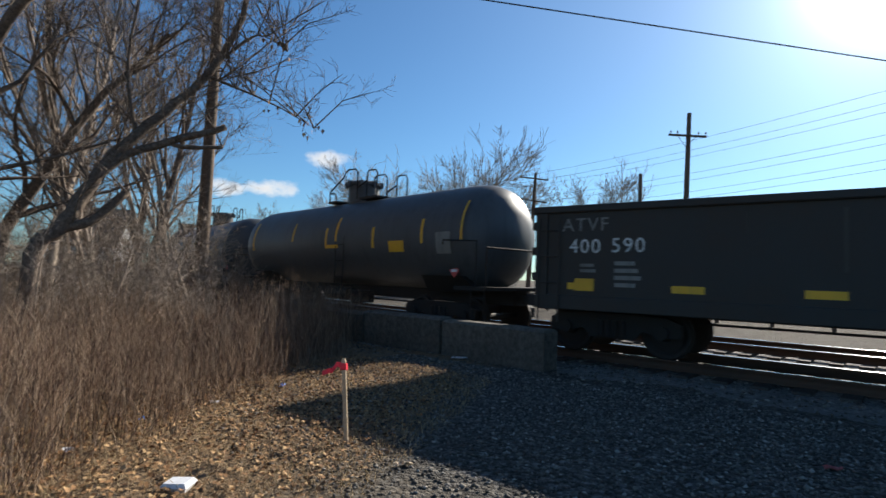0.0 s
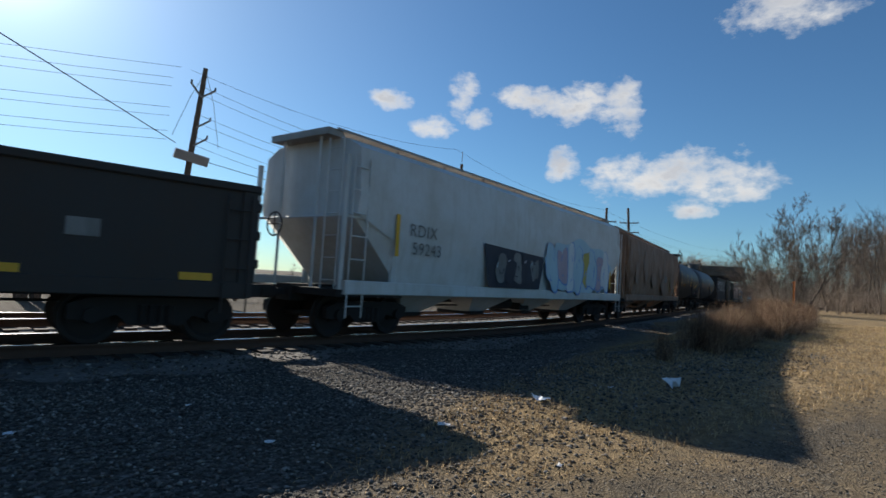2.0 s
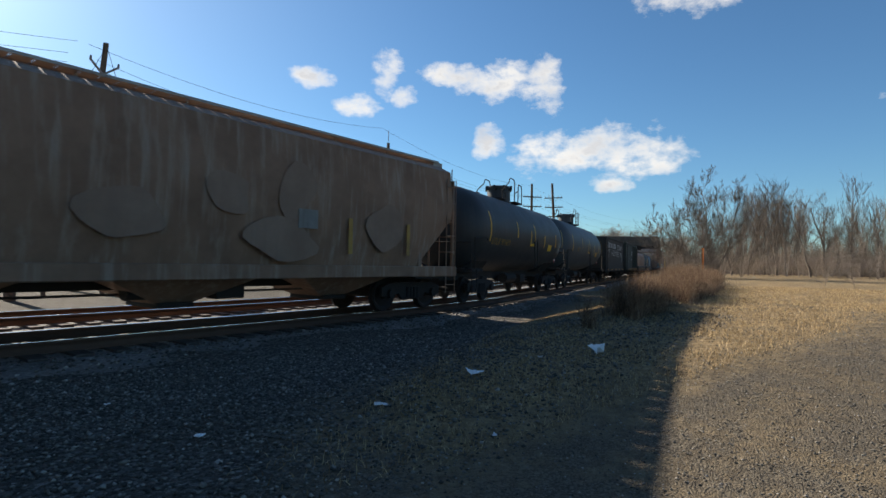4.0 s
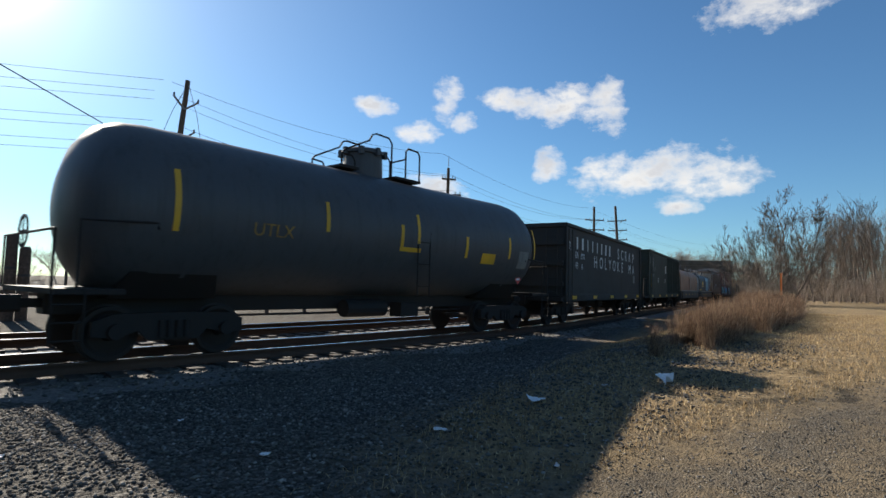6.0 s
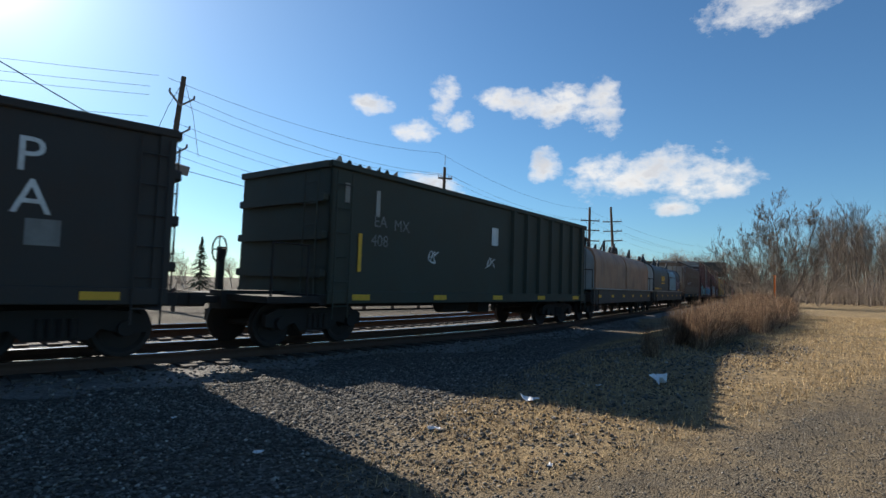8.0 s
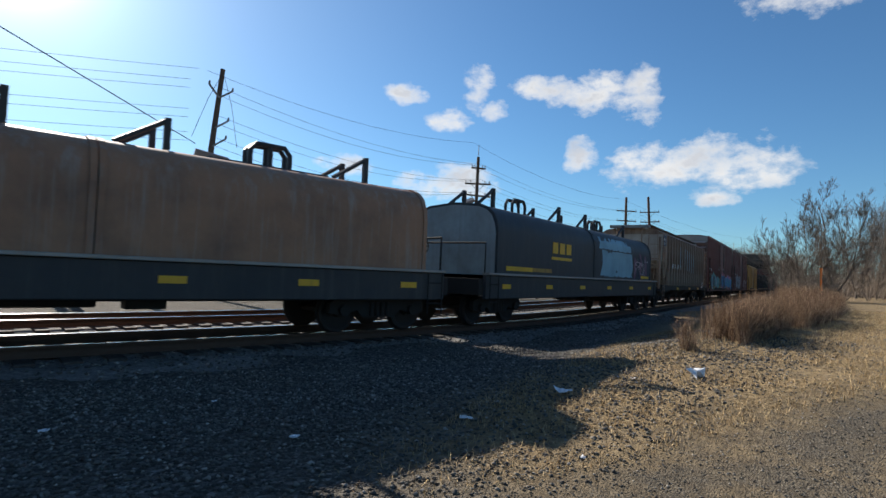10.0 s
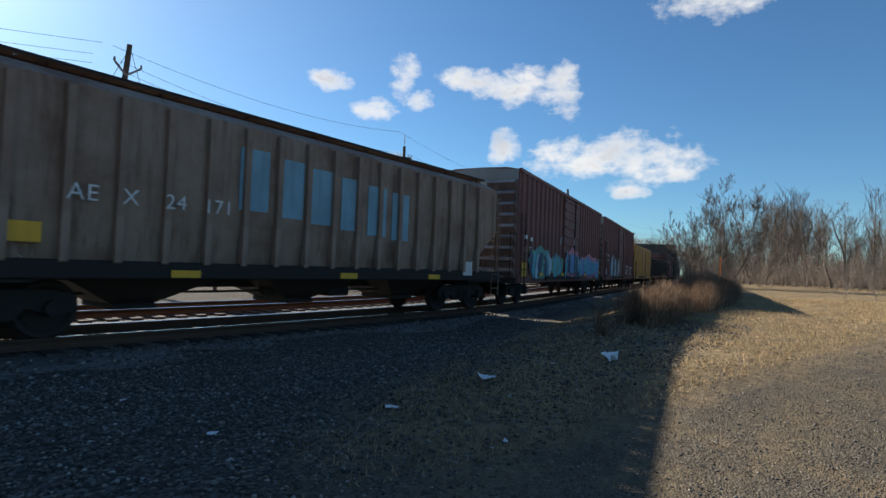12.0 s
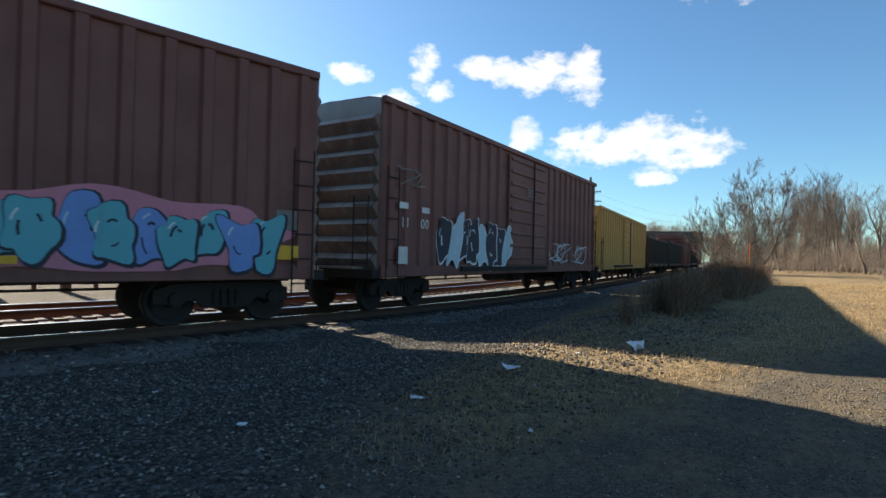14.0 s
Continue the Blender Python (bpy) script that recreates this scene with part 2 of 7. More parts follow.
def writing(body, size, x, y, z, parent, material=None, spacing=1.0, label=""):
    """Stencilled writing on the side that faces -y."""
    ob = part("lettering", text_mesh(body, size, material or M["lettering"], spacing), None, parent, label or "stencilled white lettering")
    ob.matrix_basis = pose(x, y, z, 90, 0, 0)
    return ob


def bars(x, y, z, w, h, rows, parent, material=None, name="lettering_bar"):
    """Small lines of writing too worn to read."""
    sh = Shape()
    for i in range(rows):
        zz = z + h / 2 - (i + 0.5) * h / rows
        ww = w * (0.7 + 0.3 * ((i * 37 % 11) / 11))
        sh.box(x - w / 2, x - w / 2 + ww, y, y + 0.006, zz - 0.28 * h / rows, zz + 0.28 * h / rows)
    return part(name, sh, material or M["lettering_faded"], parent, "worn white stencil lines")


def plate(x, y, z, w, h, parent, material, name="reflector", label="amber reflective strip"):
    return part(name, Shape().box(x - w / 2, x + w / 2, y - 0.006, y + 0.006, z - h / 2, z + h / 2), material, parent, label)

# ---- world ----
def build_world():
    w = bpy.data.worlds.new("sky")
    scene.world = w
    w.use_nodes = True
    nt = w.node_tree
    bg = nt.nodes["Background"]
    sky = nt.nodes.new("ShaderNodeTexSky")
    sky.sky_type, sky.sun_disc = "NISHITA", False
    sky.sun_elevation, sky.sun_rotation = radians(SUN_EL), radians(SUN_AZ)
    sky.air_density, sky.dust_density, sky.ozone_density = 1.0, 0.2, 3.0
    way = nt.nodes.new("ShaderNodeTexCoord").outputs["Generated"]
    sep = nt.nodes.new("ShaderNodeSeparateXYZ")
    nt.links.new(way, sep.inputs[0])
    # bright glow round the sun, painted into the sky colour
    dot = nt.nodes.new("ShaderNodeVectorMath")
    dot.operation = "DOT_PRODUCT"
    nt.links.new(way, dot.inputs[0])
    dot.inputs[1].default_value = (0.0, math.cos(radians(26.3)), math.sin(radians(26.3)))   # glow centred a little lower than the sun lamp
    c = maths(nt, "MAXIMUM", dot.outputs["Value"], 0.0)
    halo = maths(nt, "ADD", maths(nt, "MULTIPLY", maths(nt, "POWER", c, 350.0), 22.0), maths(nt, "ADD", maths(nt, "MULTIPLY", maths(nt, "POWER", c, 60.0), 3.8), maths(nt, "MULTIPLY", maths(nt, "POWER", c, 8.0), 1.35)))
    glow = mix(nt, 1.0, mix(nt, 1.0, sky.outputs["Color"], (0.62, 0.92, 1.10), "MULTIPLY"), mix(nt, 1.0, (1.0, 0.97, 0.92), halo, "MULTIPLY"), "ADD")
    # fair-weather cumulus: azimuth and height over the horizon, in degrees
    az = maths(nt, "MULTIPLY", maths(nt, "ARCTAN2", sep.outputs["X"], sep.outputs["Y"]), 180 / math.pi)
    el = maths(nt, "MULTIPLY", maths(nt, "ARCSINE", sep.outputs["Z"]), 180 / math.pi)
    co = nt.nodes.new("ShaderNodeCombineXYZ")
    nt.links.new(az, co.inputs[0])
    nt.links.new(maths(nt, "MULTIPLY", el, 1.5), co.inputs[1])
    puff = noise_of(nt, co.outputs[0], 0.27, 10, 0.62)
    shade = noise_of(nt, co.outputs[0], 0.16, 5, 0.55)
    body = None
    for a, e, ra, re in CLOUDS:
        d = maths(nt, "ADD", maths(nt, "POWER", maths(nt, "DIVIDE", maths(nt, "SUBTRACT", az, a), ra), 2.0),
                  maths(nt, "POWER", maths(nt, "DIVIDE", maths(nt, "SUBTRACT", el, e), re), 2.0))
        b = maths(nt, "SUBTRACT", 1.0, d)
        body = b if body is None else maths(nt, "MAXIMUM", body, b)
    dens = maths(nt, "ADD", maths(nt, "MULTIPLY", maths(nt, "MAXIMUM", body, -2.0), 0.85), maths(nt, "MULTIPLY", maths(nt, "SUBTRACT", puff, 0.49), 4.3))
    cover = maths(nt, "SMOOTH_MIN", maths(nt, "MULTIPLY", maths(nt, "MAXIMUM", dens, 0.0), 0.85), 1.0, 0.3, clamp=True)
    tone = ramp(nt, maths(nt, "MULTIPLY", maths(nt, "ADD", dens, maths(nt, "MULTIPLY", maths(nt, "SUBTRACT", shade, 0.5), 2.2)), 0.75, clamp=True), [(0.0, (7.6, 7.8, 8.0)), (0.45, (8.6, 8.5, 8.3)), (0.75, (7.5, 7.55, 7.6)), (1.0, (6.0, 6.2, 6.6))])
    nt.links.new(mix(nt, cover, glow, tone), bg.inputs["Color"])
    bg.inputs["Strength"].default_value = 0.082


CLOUDS = ((65.3, 11.3, 7.47, 3.00), (60.5, 12.3, 3.68, 1.80), (70.0, 10.0, 3.45, 1.20), (54.2, 12.6, 1.72, 1.68), (56.0, 18.3, 5.29, 2.40), (59.8, 18.6, 2.30, 2.64),
          (50.0, 19.2, 3.45, 1.32), (43.4, 19.2, 1.84, 2.16), (45.2, 17.0, 1.26, 1.20), (36.0, 18.2, 2.30, 1.08), (40.2, 15.8, 2.07, 1.44), (74.0, 25.3, 5.29, 2.16),
          (41.0, 9.6, 5.6, 1.9), (30.0, 10.8, 3.0, 1.1), (67.0, 8.0, 1.84, 0.84), (-52.4, 11.6, 2.53, 1.08), (-57.6, 8.4, 2.76, 0.96), (-63.0, 8.0, 2.30, 0.84), (96.0, 13.0, 6.90, 2.40), (120.0, 18.0, 10.35, 3.60))
build_world()

GROUND = -0.24
K = 0.87      # the near ground is laid out in units of this many metres


# ---- ground ----
def ground_material():
    def build(nt, b):
        co = coords(nt)
        sep = nt.nodes.new("ShaderNodeSeparateXYZ")
        nt.links.new(co, sep.inputs[0])
        x, y = maths(nt, "DIVIDE", sep.outputs["X"], K), maths(nt, "DIVIDE", sep.outputs["Y"], K)
        big, mid, fine, tiny = noise_of(nt, co, 0.22, 4), noise_of(nt, co, 1.1, 5, 0.65), noise_of(nt, co, 9.0, 6, 0.7), noise_of(nt, co, 45, 4, 0.7)

        def side(a, b_, c, soft, wob):
            """1 where a*x + b*y + c > 0, with a ragged border."""
            v = maths(nt, "ADD", maths(nt, "ADD", maths(nt, "MULTIPLY", x, a), maths(nt, "MULTIPLY", y, b_)), c)
            v = maths(nt, "ADD", v, maths(nt, "MULTIPLY", maths(nt, "SUBTRACT", mid, 0.5), wob))
            return maths(nt, "ADD", maths(nt, "DIVIDE", v, soft), 0.5, clamp=True)

        def chips(scale):
            cell = nt.nodes.new("ShaderNodeTexVoronoi")
            nt.links.new(co, cell.inputs["Vector"])
            cell.inputs["Scale"].default_value = scale
            sp = nt.nodes.new("ShaderNodeSeparateXYZ")
            nt.links.new(cell.outputs["Color"], sp.inputs[0])
            return sp.outputs["X"], cell.outputs["Distance"]

        big_chip, big_gap = chips(25.0)
        small_chip, small_gap = chips(62.0)
        apron = side(-0.12, 1, -3.2, 1.6, 2.0)
        stone = ramp(nt, maths(nt, "ADD", maths(nt, "MULTIPLY", big_chip, 0.7), maths(nt, "MULTIPLY", fine, 0.3)), [(0.12, (0.034, 0.032, 0.029)), (0.5, (0.11, 0.102, 0.09)), (0.75, (0.215, 0.2, 0.178)), (0.92, (0.42, 0.395, 0.355))])
        grit = ramp(nt, maths(nt, "ADD", maths(nt, "MULTIPLY", small_chip, 0.5), maths(nt, "MULTIPLY", fine, 0.5)), [(0.2, (0.065, 0.052, 0.036)), (0.5, (0.15, 0.123, 0.088)), (0.75, (0.235, 0.197, 0.143)), (0.92, (0.38, 0.33, 0.255))])
        grit = mix(nt, ramp(nt, noise_of(nt, co, 1.7, 6, 0.7), [(0.45, (0, 0, 0)), (0.62, (0.65,) * 3)]), grit, ramp(nt, fine, [(0.3, (0.14, 0.095, 0.05)), (0.6, (0.34, 0.25, 0.14))]))
        gravel = mix(nt, apron, grit, stone)
        gravel = mix(nt, ramp(nt, big, [(0.4, (0, 0, 0)), (0.65, (0.5,) * 3)]), gravel, (0.12, 0.098, 0.07))
        straw = ramp(nt, fine, [(0.3, (0.17, 0.108, 0.05)), (0.48, (0.43, 0.298, 0.145)), (0.72, (0.64, 0.475, 0.265))])
        straw = mix(nt, ramp(nt, mid, [(0.42, (0, 0, 0)), (0.68, (0.7,) * 3)]), straw, (0.27, 0.195, 0.105))
        tuft = noise_of(nt, co, 5.5, 5, 0.72)
        straw = mix(nt, ramp(nt, tuft, [(0.52, (0, 0, 0)), (0.66, (0.75,) * 3)]), straw, (0.12, 0.078, 0.04))
        gravel = mix(nt, ramp(nt, tuft, [(0.55, (0, 0, 0)), (0.7, (0.5,) * 3)]), gravel, (0.07, 0.06, 0.046))
        litter = ramp(nt, fine, [(0.3, (0.10, 0.065, 0.04)), (0.5, (0.27, 0.18, 0.10)), (0.7, (0.42, 0.30, 0.18))])
        # the strip of dry turf beside the drive, widening into the field
        strip = maths(nt, "MULTIPLY", side(0.25, 1, -4.0, 1.4, 2.4), side(1, 0, -3.6, 2.5, 2.5))
        strip = maths(nt, "MULTIPLY", strip, side(0.35, -1, 3.6, 1.6, 2.0))
        strip = maths(nt, "MAXIMUM", strip, maths(nt, "MULTIPLY", side(1, 0, -26, 10, 8), side(0.1, -1, 16, 4, 4)))
        strip = maths(nt, "MULTIPLY", strip, ramp(nt, noise_of(nt, co, 2.6, 5, 0.7), [(0.3, (0.35,) * 3), (0.55, (1, 1, 1))]))
        left = side(-1, -0.45, -2.4, 1.2, 1.6)
        c = mix(nt, strip, gravel, straw)
        c = mix(nt, left, c, litter)
        far = side(0, 1, -18.5, 2, 3)
        c = mix(nt, far, c, mix(nt, mid, (0.075, 0.06, 0.045), (0.15, 0.125, 0.09)))
        c = mix(nt, maths(nt, "MULTIPLY", tiny, 0.6), c, (0.05, 0.045, 0.04))
        nt.links.new(c, b.inputs["Base Color"])
        bump(nt, b, maths(nt, "SUBTRACT", maths(nt, "ADD", fine, maths(nt, "MULTIPLY", tiny, 0.6)), maths(nt, "ADD", maths(nt, "MULTIPLY", small_gap, 0.4), maths(nt, "MULTIPLY", maths(nt, "MULTIPLY", big_gap, apron), 1.1))), 0.9, 0.045)
    return mat("ground_cover", build, Roughness=0.95, Specular_IOR_Level=0.15)


def ground_height(x, y):
    h = 0.05 * noise.noise(Vector((x * 0.25, y * 0.25, 0))) + 0.03 * noise.noise(Vector((x * 0.9, y * 0.9, 3)))
    # the field rises gently away from the line
    room = track(max(-40.0, min(90.0, x)), -4.0)[1] - y
    rise = 0.8 * (1 - math.exp(-max(0.0, x - 3.5) / 6.0)) * max(0.0, min(1.0, room / 2.5))
    return GROUND + h + rise


def make_ground():
    def steps(lo, hi, mid0, mid1, d):
        a = list(np.arange(mid0, mid1 + 0.01, d))
        v, g = mid1, d
        while v < hi:
            g *= 1.25
            v += g
            a.append(v)
        v, g = mid0, d
        while v > lo:
            g *= 1.25
            v -= g
            a.insert(0, v)
        return a
    xs, ys = steps(-2500, 2500, -14, 24, 0.3), steps(-2500, 2500, -4, 13, 0.3)
    v = [(x, y, ground_height(x, y)) for x in xs for y in ys]
    n = len(ys)
    f = [(i * n + j, (i + 1) * n + j, (i + 1) * n + j + 1, i * n + j + 1) for i in range(len(xs) - 1) for j in range(n - 1)]
    ob = part("ground", Shape().add(v, f), ground_material(), None, "", True)
    tagged(ob, "worn gravel drive and dry straw-coloured turf beside the railway", "ground", kind="structure")


make_ground()

# ---- track bed, ties and rails ----
SPACING = 4.15


def along(profile, s0, s1, step):
    """Sweep an open (off, z) profile along the line."""
    sh = Shape()
    n = len(profile)
    ss = np.arange(s0, s1 + 0.01, step)
    v = []
    for s in ss:
        for off, z in profile:
            x, y, _ = track(s, off)
            v.append((x, y, z))
    f = [(i * n + j, (i + 1) * n + j, (i + 1) * n + j + 1, i * n + j + 1) for i in range(len(ss) - 1) for j in range(n - 1)]
    return sh.add(v, f)


def rail_shape(off, s0, s1):
    foot = [(off - 0.07, -0.17), (off - 0.07, -0.155), (off - 0.012, -0.13), (off - 0.012, -0.05), (off - 0.036, -0.035), (off - 0.036, -0.002)]
    web = foot + [(2 * off - a, b) for a, b in reversed(foot)]
    return along(web, s0, s1, 1.5), along([(off - 0.034, 0.0), (off - 0.02, 0.004), (off + 0.02, 0.004), (off + 0.034, 0.0)], s0, s1, 1.5)


S0, S1 = -120, 170
bed = along([(-3.6, -0.36), (-2.5, -0.25), (-1.6, -0.205), (1.6, -0.215), (2.07, -0.26), (2.55, -0.215), (5.8, -0.215), (6.8, -0.4), (7.9, -0.62)], S0, S1, 1.0)
bed_ob = tagged(part("track_bed", bed, speckled("ballast", (0.085, 0.078, 0.07), (0.34, 0.315, 0.285), 16, 0.95, 1.0, 0.05), None, "", True), "grey crushed-stone ballast bed under two curved tracks", "track bed", kind="structure")
for t_no in (0, 1):
    road = thing("railway_track", "curved steel rails on dark timber ties in ballast", "railway track", "pair of tracks", kind="structure")
    for sgn in (-1, 1):
        web, top = rail_shape(t_no * SPACING + sgn * 0.7525, S0, S1)
        r_ob = part("rail", web, M["rail_web"], road, "rusty rail with a polished head", True)
        part("railhead", top, M["rail_head"], r_ob, "polished running surface", True)
    tie = Shape().box(-0.12, 0.12, -1.3, 1.3, -0.18, 0.0, 0.015)
    tie_me = tie.mesh("tie", M["tie_wood"])
    far_ties = Shape()
    for i in range(-190, 260):
        s = i * 0.55
        x, y, th = track(s, t_no * SPACING)
        if -30 <= s <= 42:
            t_ob = part("tie", tie_me, None, road)
            t_ob.matrix_basis = Matrix.Translation((x, y, -0.165)) @ pose(0, 0, 0, 0, random.uniform(-0.6, 0.6), math.degrees(th) + random.uniform(-1.2, 1.2))
        else:
            m = Matrix.Translation((x, y, -0.165)) @ pose(0, 0, 0, 0, 0, math.degrees(th))
            far_ties.add([tuple(m @ Vector(p)) for p in tie.v], tie.f)
    tagged(part("tie_run", far_ties, M["tie_wood"], road), kind="stuff")


# ---- loose stone, straw, weeds and leaves ----
def pebble_bank(rng):
    """A few rough stone forms, as unit vertex arrays."""
    base = np.array([(1, 0, 0), (0, 1, 0), (-1, 0, 0), (0, -1, 0), (0.1, 0, 1), (0, 0.1, -1.0)])
    fac = np.array([(0, 1, 4), (1, 2, 4), (2, 3, 4), (3, 0, 4), (1, 0, 5), (2, 1, 5), (3, 2, 5), (0, 3, 5)])
    forms = [(base + rng.uniform(-0.35, 0.35, base.shape)) * np.array([1.15, rng.uniform(0.7, 1.1), rng.uniform(0.55, 0.9)]) for _ in range(12)]
    return forms, fac


def big_mesh(name, verts, faces, material):
    """A mesh from arrays; faces all of one size."""
    me = bpy.data.meshes.new(name)
    k = faces.shape[1]
    me.vertices.add(len(verts))
    me.vertices.foreach_set("co", np.ascontiguousarray(verts, dtype=np.float32).ravel())
    me.loops.add(faces.size)
    me.loops.foreach_set("vertex_index", faces.ravel().astype(np.int32))
    me.polygons.add(len(faces))
    me.polygons.foreach_set("loop_start", np.arange(0, faces.size, k, dtype=np.int32))
    me.polygons.foreach_set("loop_total", np.full(len(faces), k, dtype=np.int32))
    me.materials.append(material)
    me.update(calc_edges=True)
    me.validate()
    return me


def scatter_stones(name, label, pts, sizes, material, seed):
    rng = np.random.default_rng(seed)
    forms, fac = pebble_bank(rng)
    V, Fc = [], []
    for i, (p, r) in enumerate(zip(pts, sizes)):
        a = rng.uniform(0, 6.28)
        c, s = math.cos(a), math.sin(a)
        q = forms[i % 12] * r
        q = np.stack([q[:, 0] * c - q[:, 1] * s, q[:, 0] * s + q[:, 1] * c, q[:, 2]], -1) + np.array(p)
        V.append(q)
        Fc.append(fac + 6 * i)
    ob = new(name, big_mesh(name, np.concatenate(V), np.concatenate(Fc), material))
    return tagged(ob, label, "gravel", kind="stuff")


def stones():
    rng = np.random.default_rng(5)
    pts, sz = [], []
    for _ in range(70000):          # near apron between the drive and the bed
        x, y = rng.uniform(-7.5, 12), 2.4 + 5.5 * rng.random() ** 0.9
        if rng.random() < (y - 1.4) / 4.5:
            r = rng.uniform(0.008, 0.021) * (1.0 if rng.random() < 0.94 else 1.5)
            pts.append((x, y, ground_height(x, y) + r * 0.35))
            sz.append(r)
    for _ in range(14000):          # shoulder of the bed and between the tracks
        s, off = rng.uniform(-16, 26), rng.uniform(-3.5, 2.6)
        if abs(abs(off) - 0.7525) < 0.1:
            continue
        x, y, _h = track(s, off)
        z = np.interp(off, [-3.6, -2.5, -1.6, 1.6, 2.07, 2.6], [-0.26, -0.24, -0.205, -0.215, -0.26, -0.22])
        r = rng.uniform(0.016, 0.034)
        pts.append((x, y, z + r * 0.3))
        sz.append(r)
    scatter_stones("gravel", "loose grey crushed stone beside the track", pts, sz, M["stone"], 6)
    pts, sz = [], []
    for _ in range(26000):           # small stones in the drive
        x, y = 0.5 + 15 * rng.random() ** 1.4, rng.uniform(-4, 3.4)
        if x + y > 3.0:
            r = rng.uniform(0.005, 0.013)
            pts.append((x, y, ground_height(x, y) + r * 0.3))
            sz.append(r)
    scatter_stones("drive_gravel", "fine pale gravel of a worn drive", pts, sz, M["stone"], 8)


stones()


def blades(name, label, roots, heights, lean, width, material, seed, category="dry grass", segs=3, twigs=0):
    """Thin three-sided stalks that bend; roots (n, 3), heights (n)."""
    rng = np.random.default_rng(seed)
    roots, heights = np.asarray(roots, float), np.asarray(heights, float)
    n = len(roots)
    az, ln = rng.uniform(0, 6.28, n), np.abs(rng.normal(0, lean, n))
    d = np.stack([np.cos(az), np.sin(az), np.zeros(n)], -1)
    side = np.stack([-np.sin(az), np.cos(az), np.zeros(n)], -1)
    V, Fc = [], []
    m = segs + 1
    for k in range(m):
        f = k / segs
        c = roots + d * (heights * ln * f ** 1.6)[:, None] + np.array([0, 0, 1.0]) * (heights * f * np.sqrt(np.maximum(1 - (ln * f * 0.6) ** 2, 0.05)))[:, None]
        w = (width * (1 - 0.75 * f))
        for a in (0, 2.094, 4.189):
            V.append(c + (side * math.cos(a) + d * math.sin(a)) * w)
    V = np.stack(V, 1)                      # n, m*3, 3
    quads = []
    for k in range(segs):
        for a in range(3):
            b = (a + 1) % 3
            quads.append((k * 3 + a, k * 3 + b, k * 3 + 3 + b, k * 3 + 3 + a))
    quads = np.array(quads)
    Fc = (quads[None] + (np.arange(n) * m * 3)[:, None, None]).reshape(-1, 4)
    ob = new(name, big_mesh(name, V.reshape(-1, 3), Fc, material))
    return tagged(ob, label, category, kind="stuff")


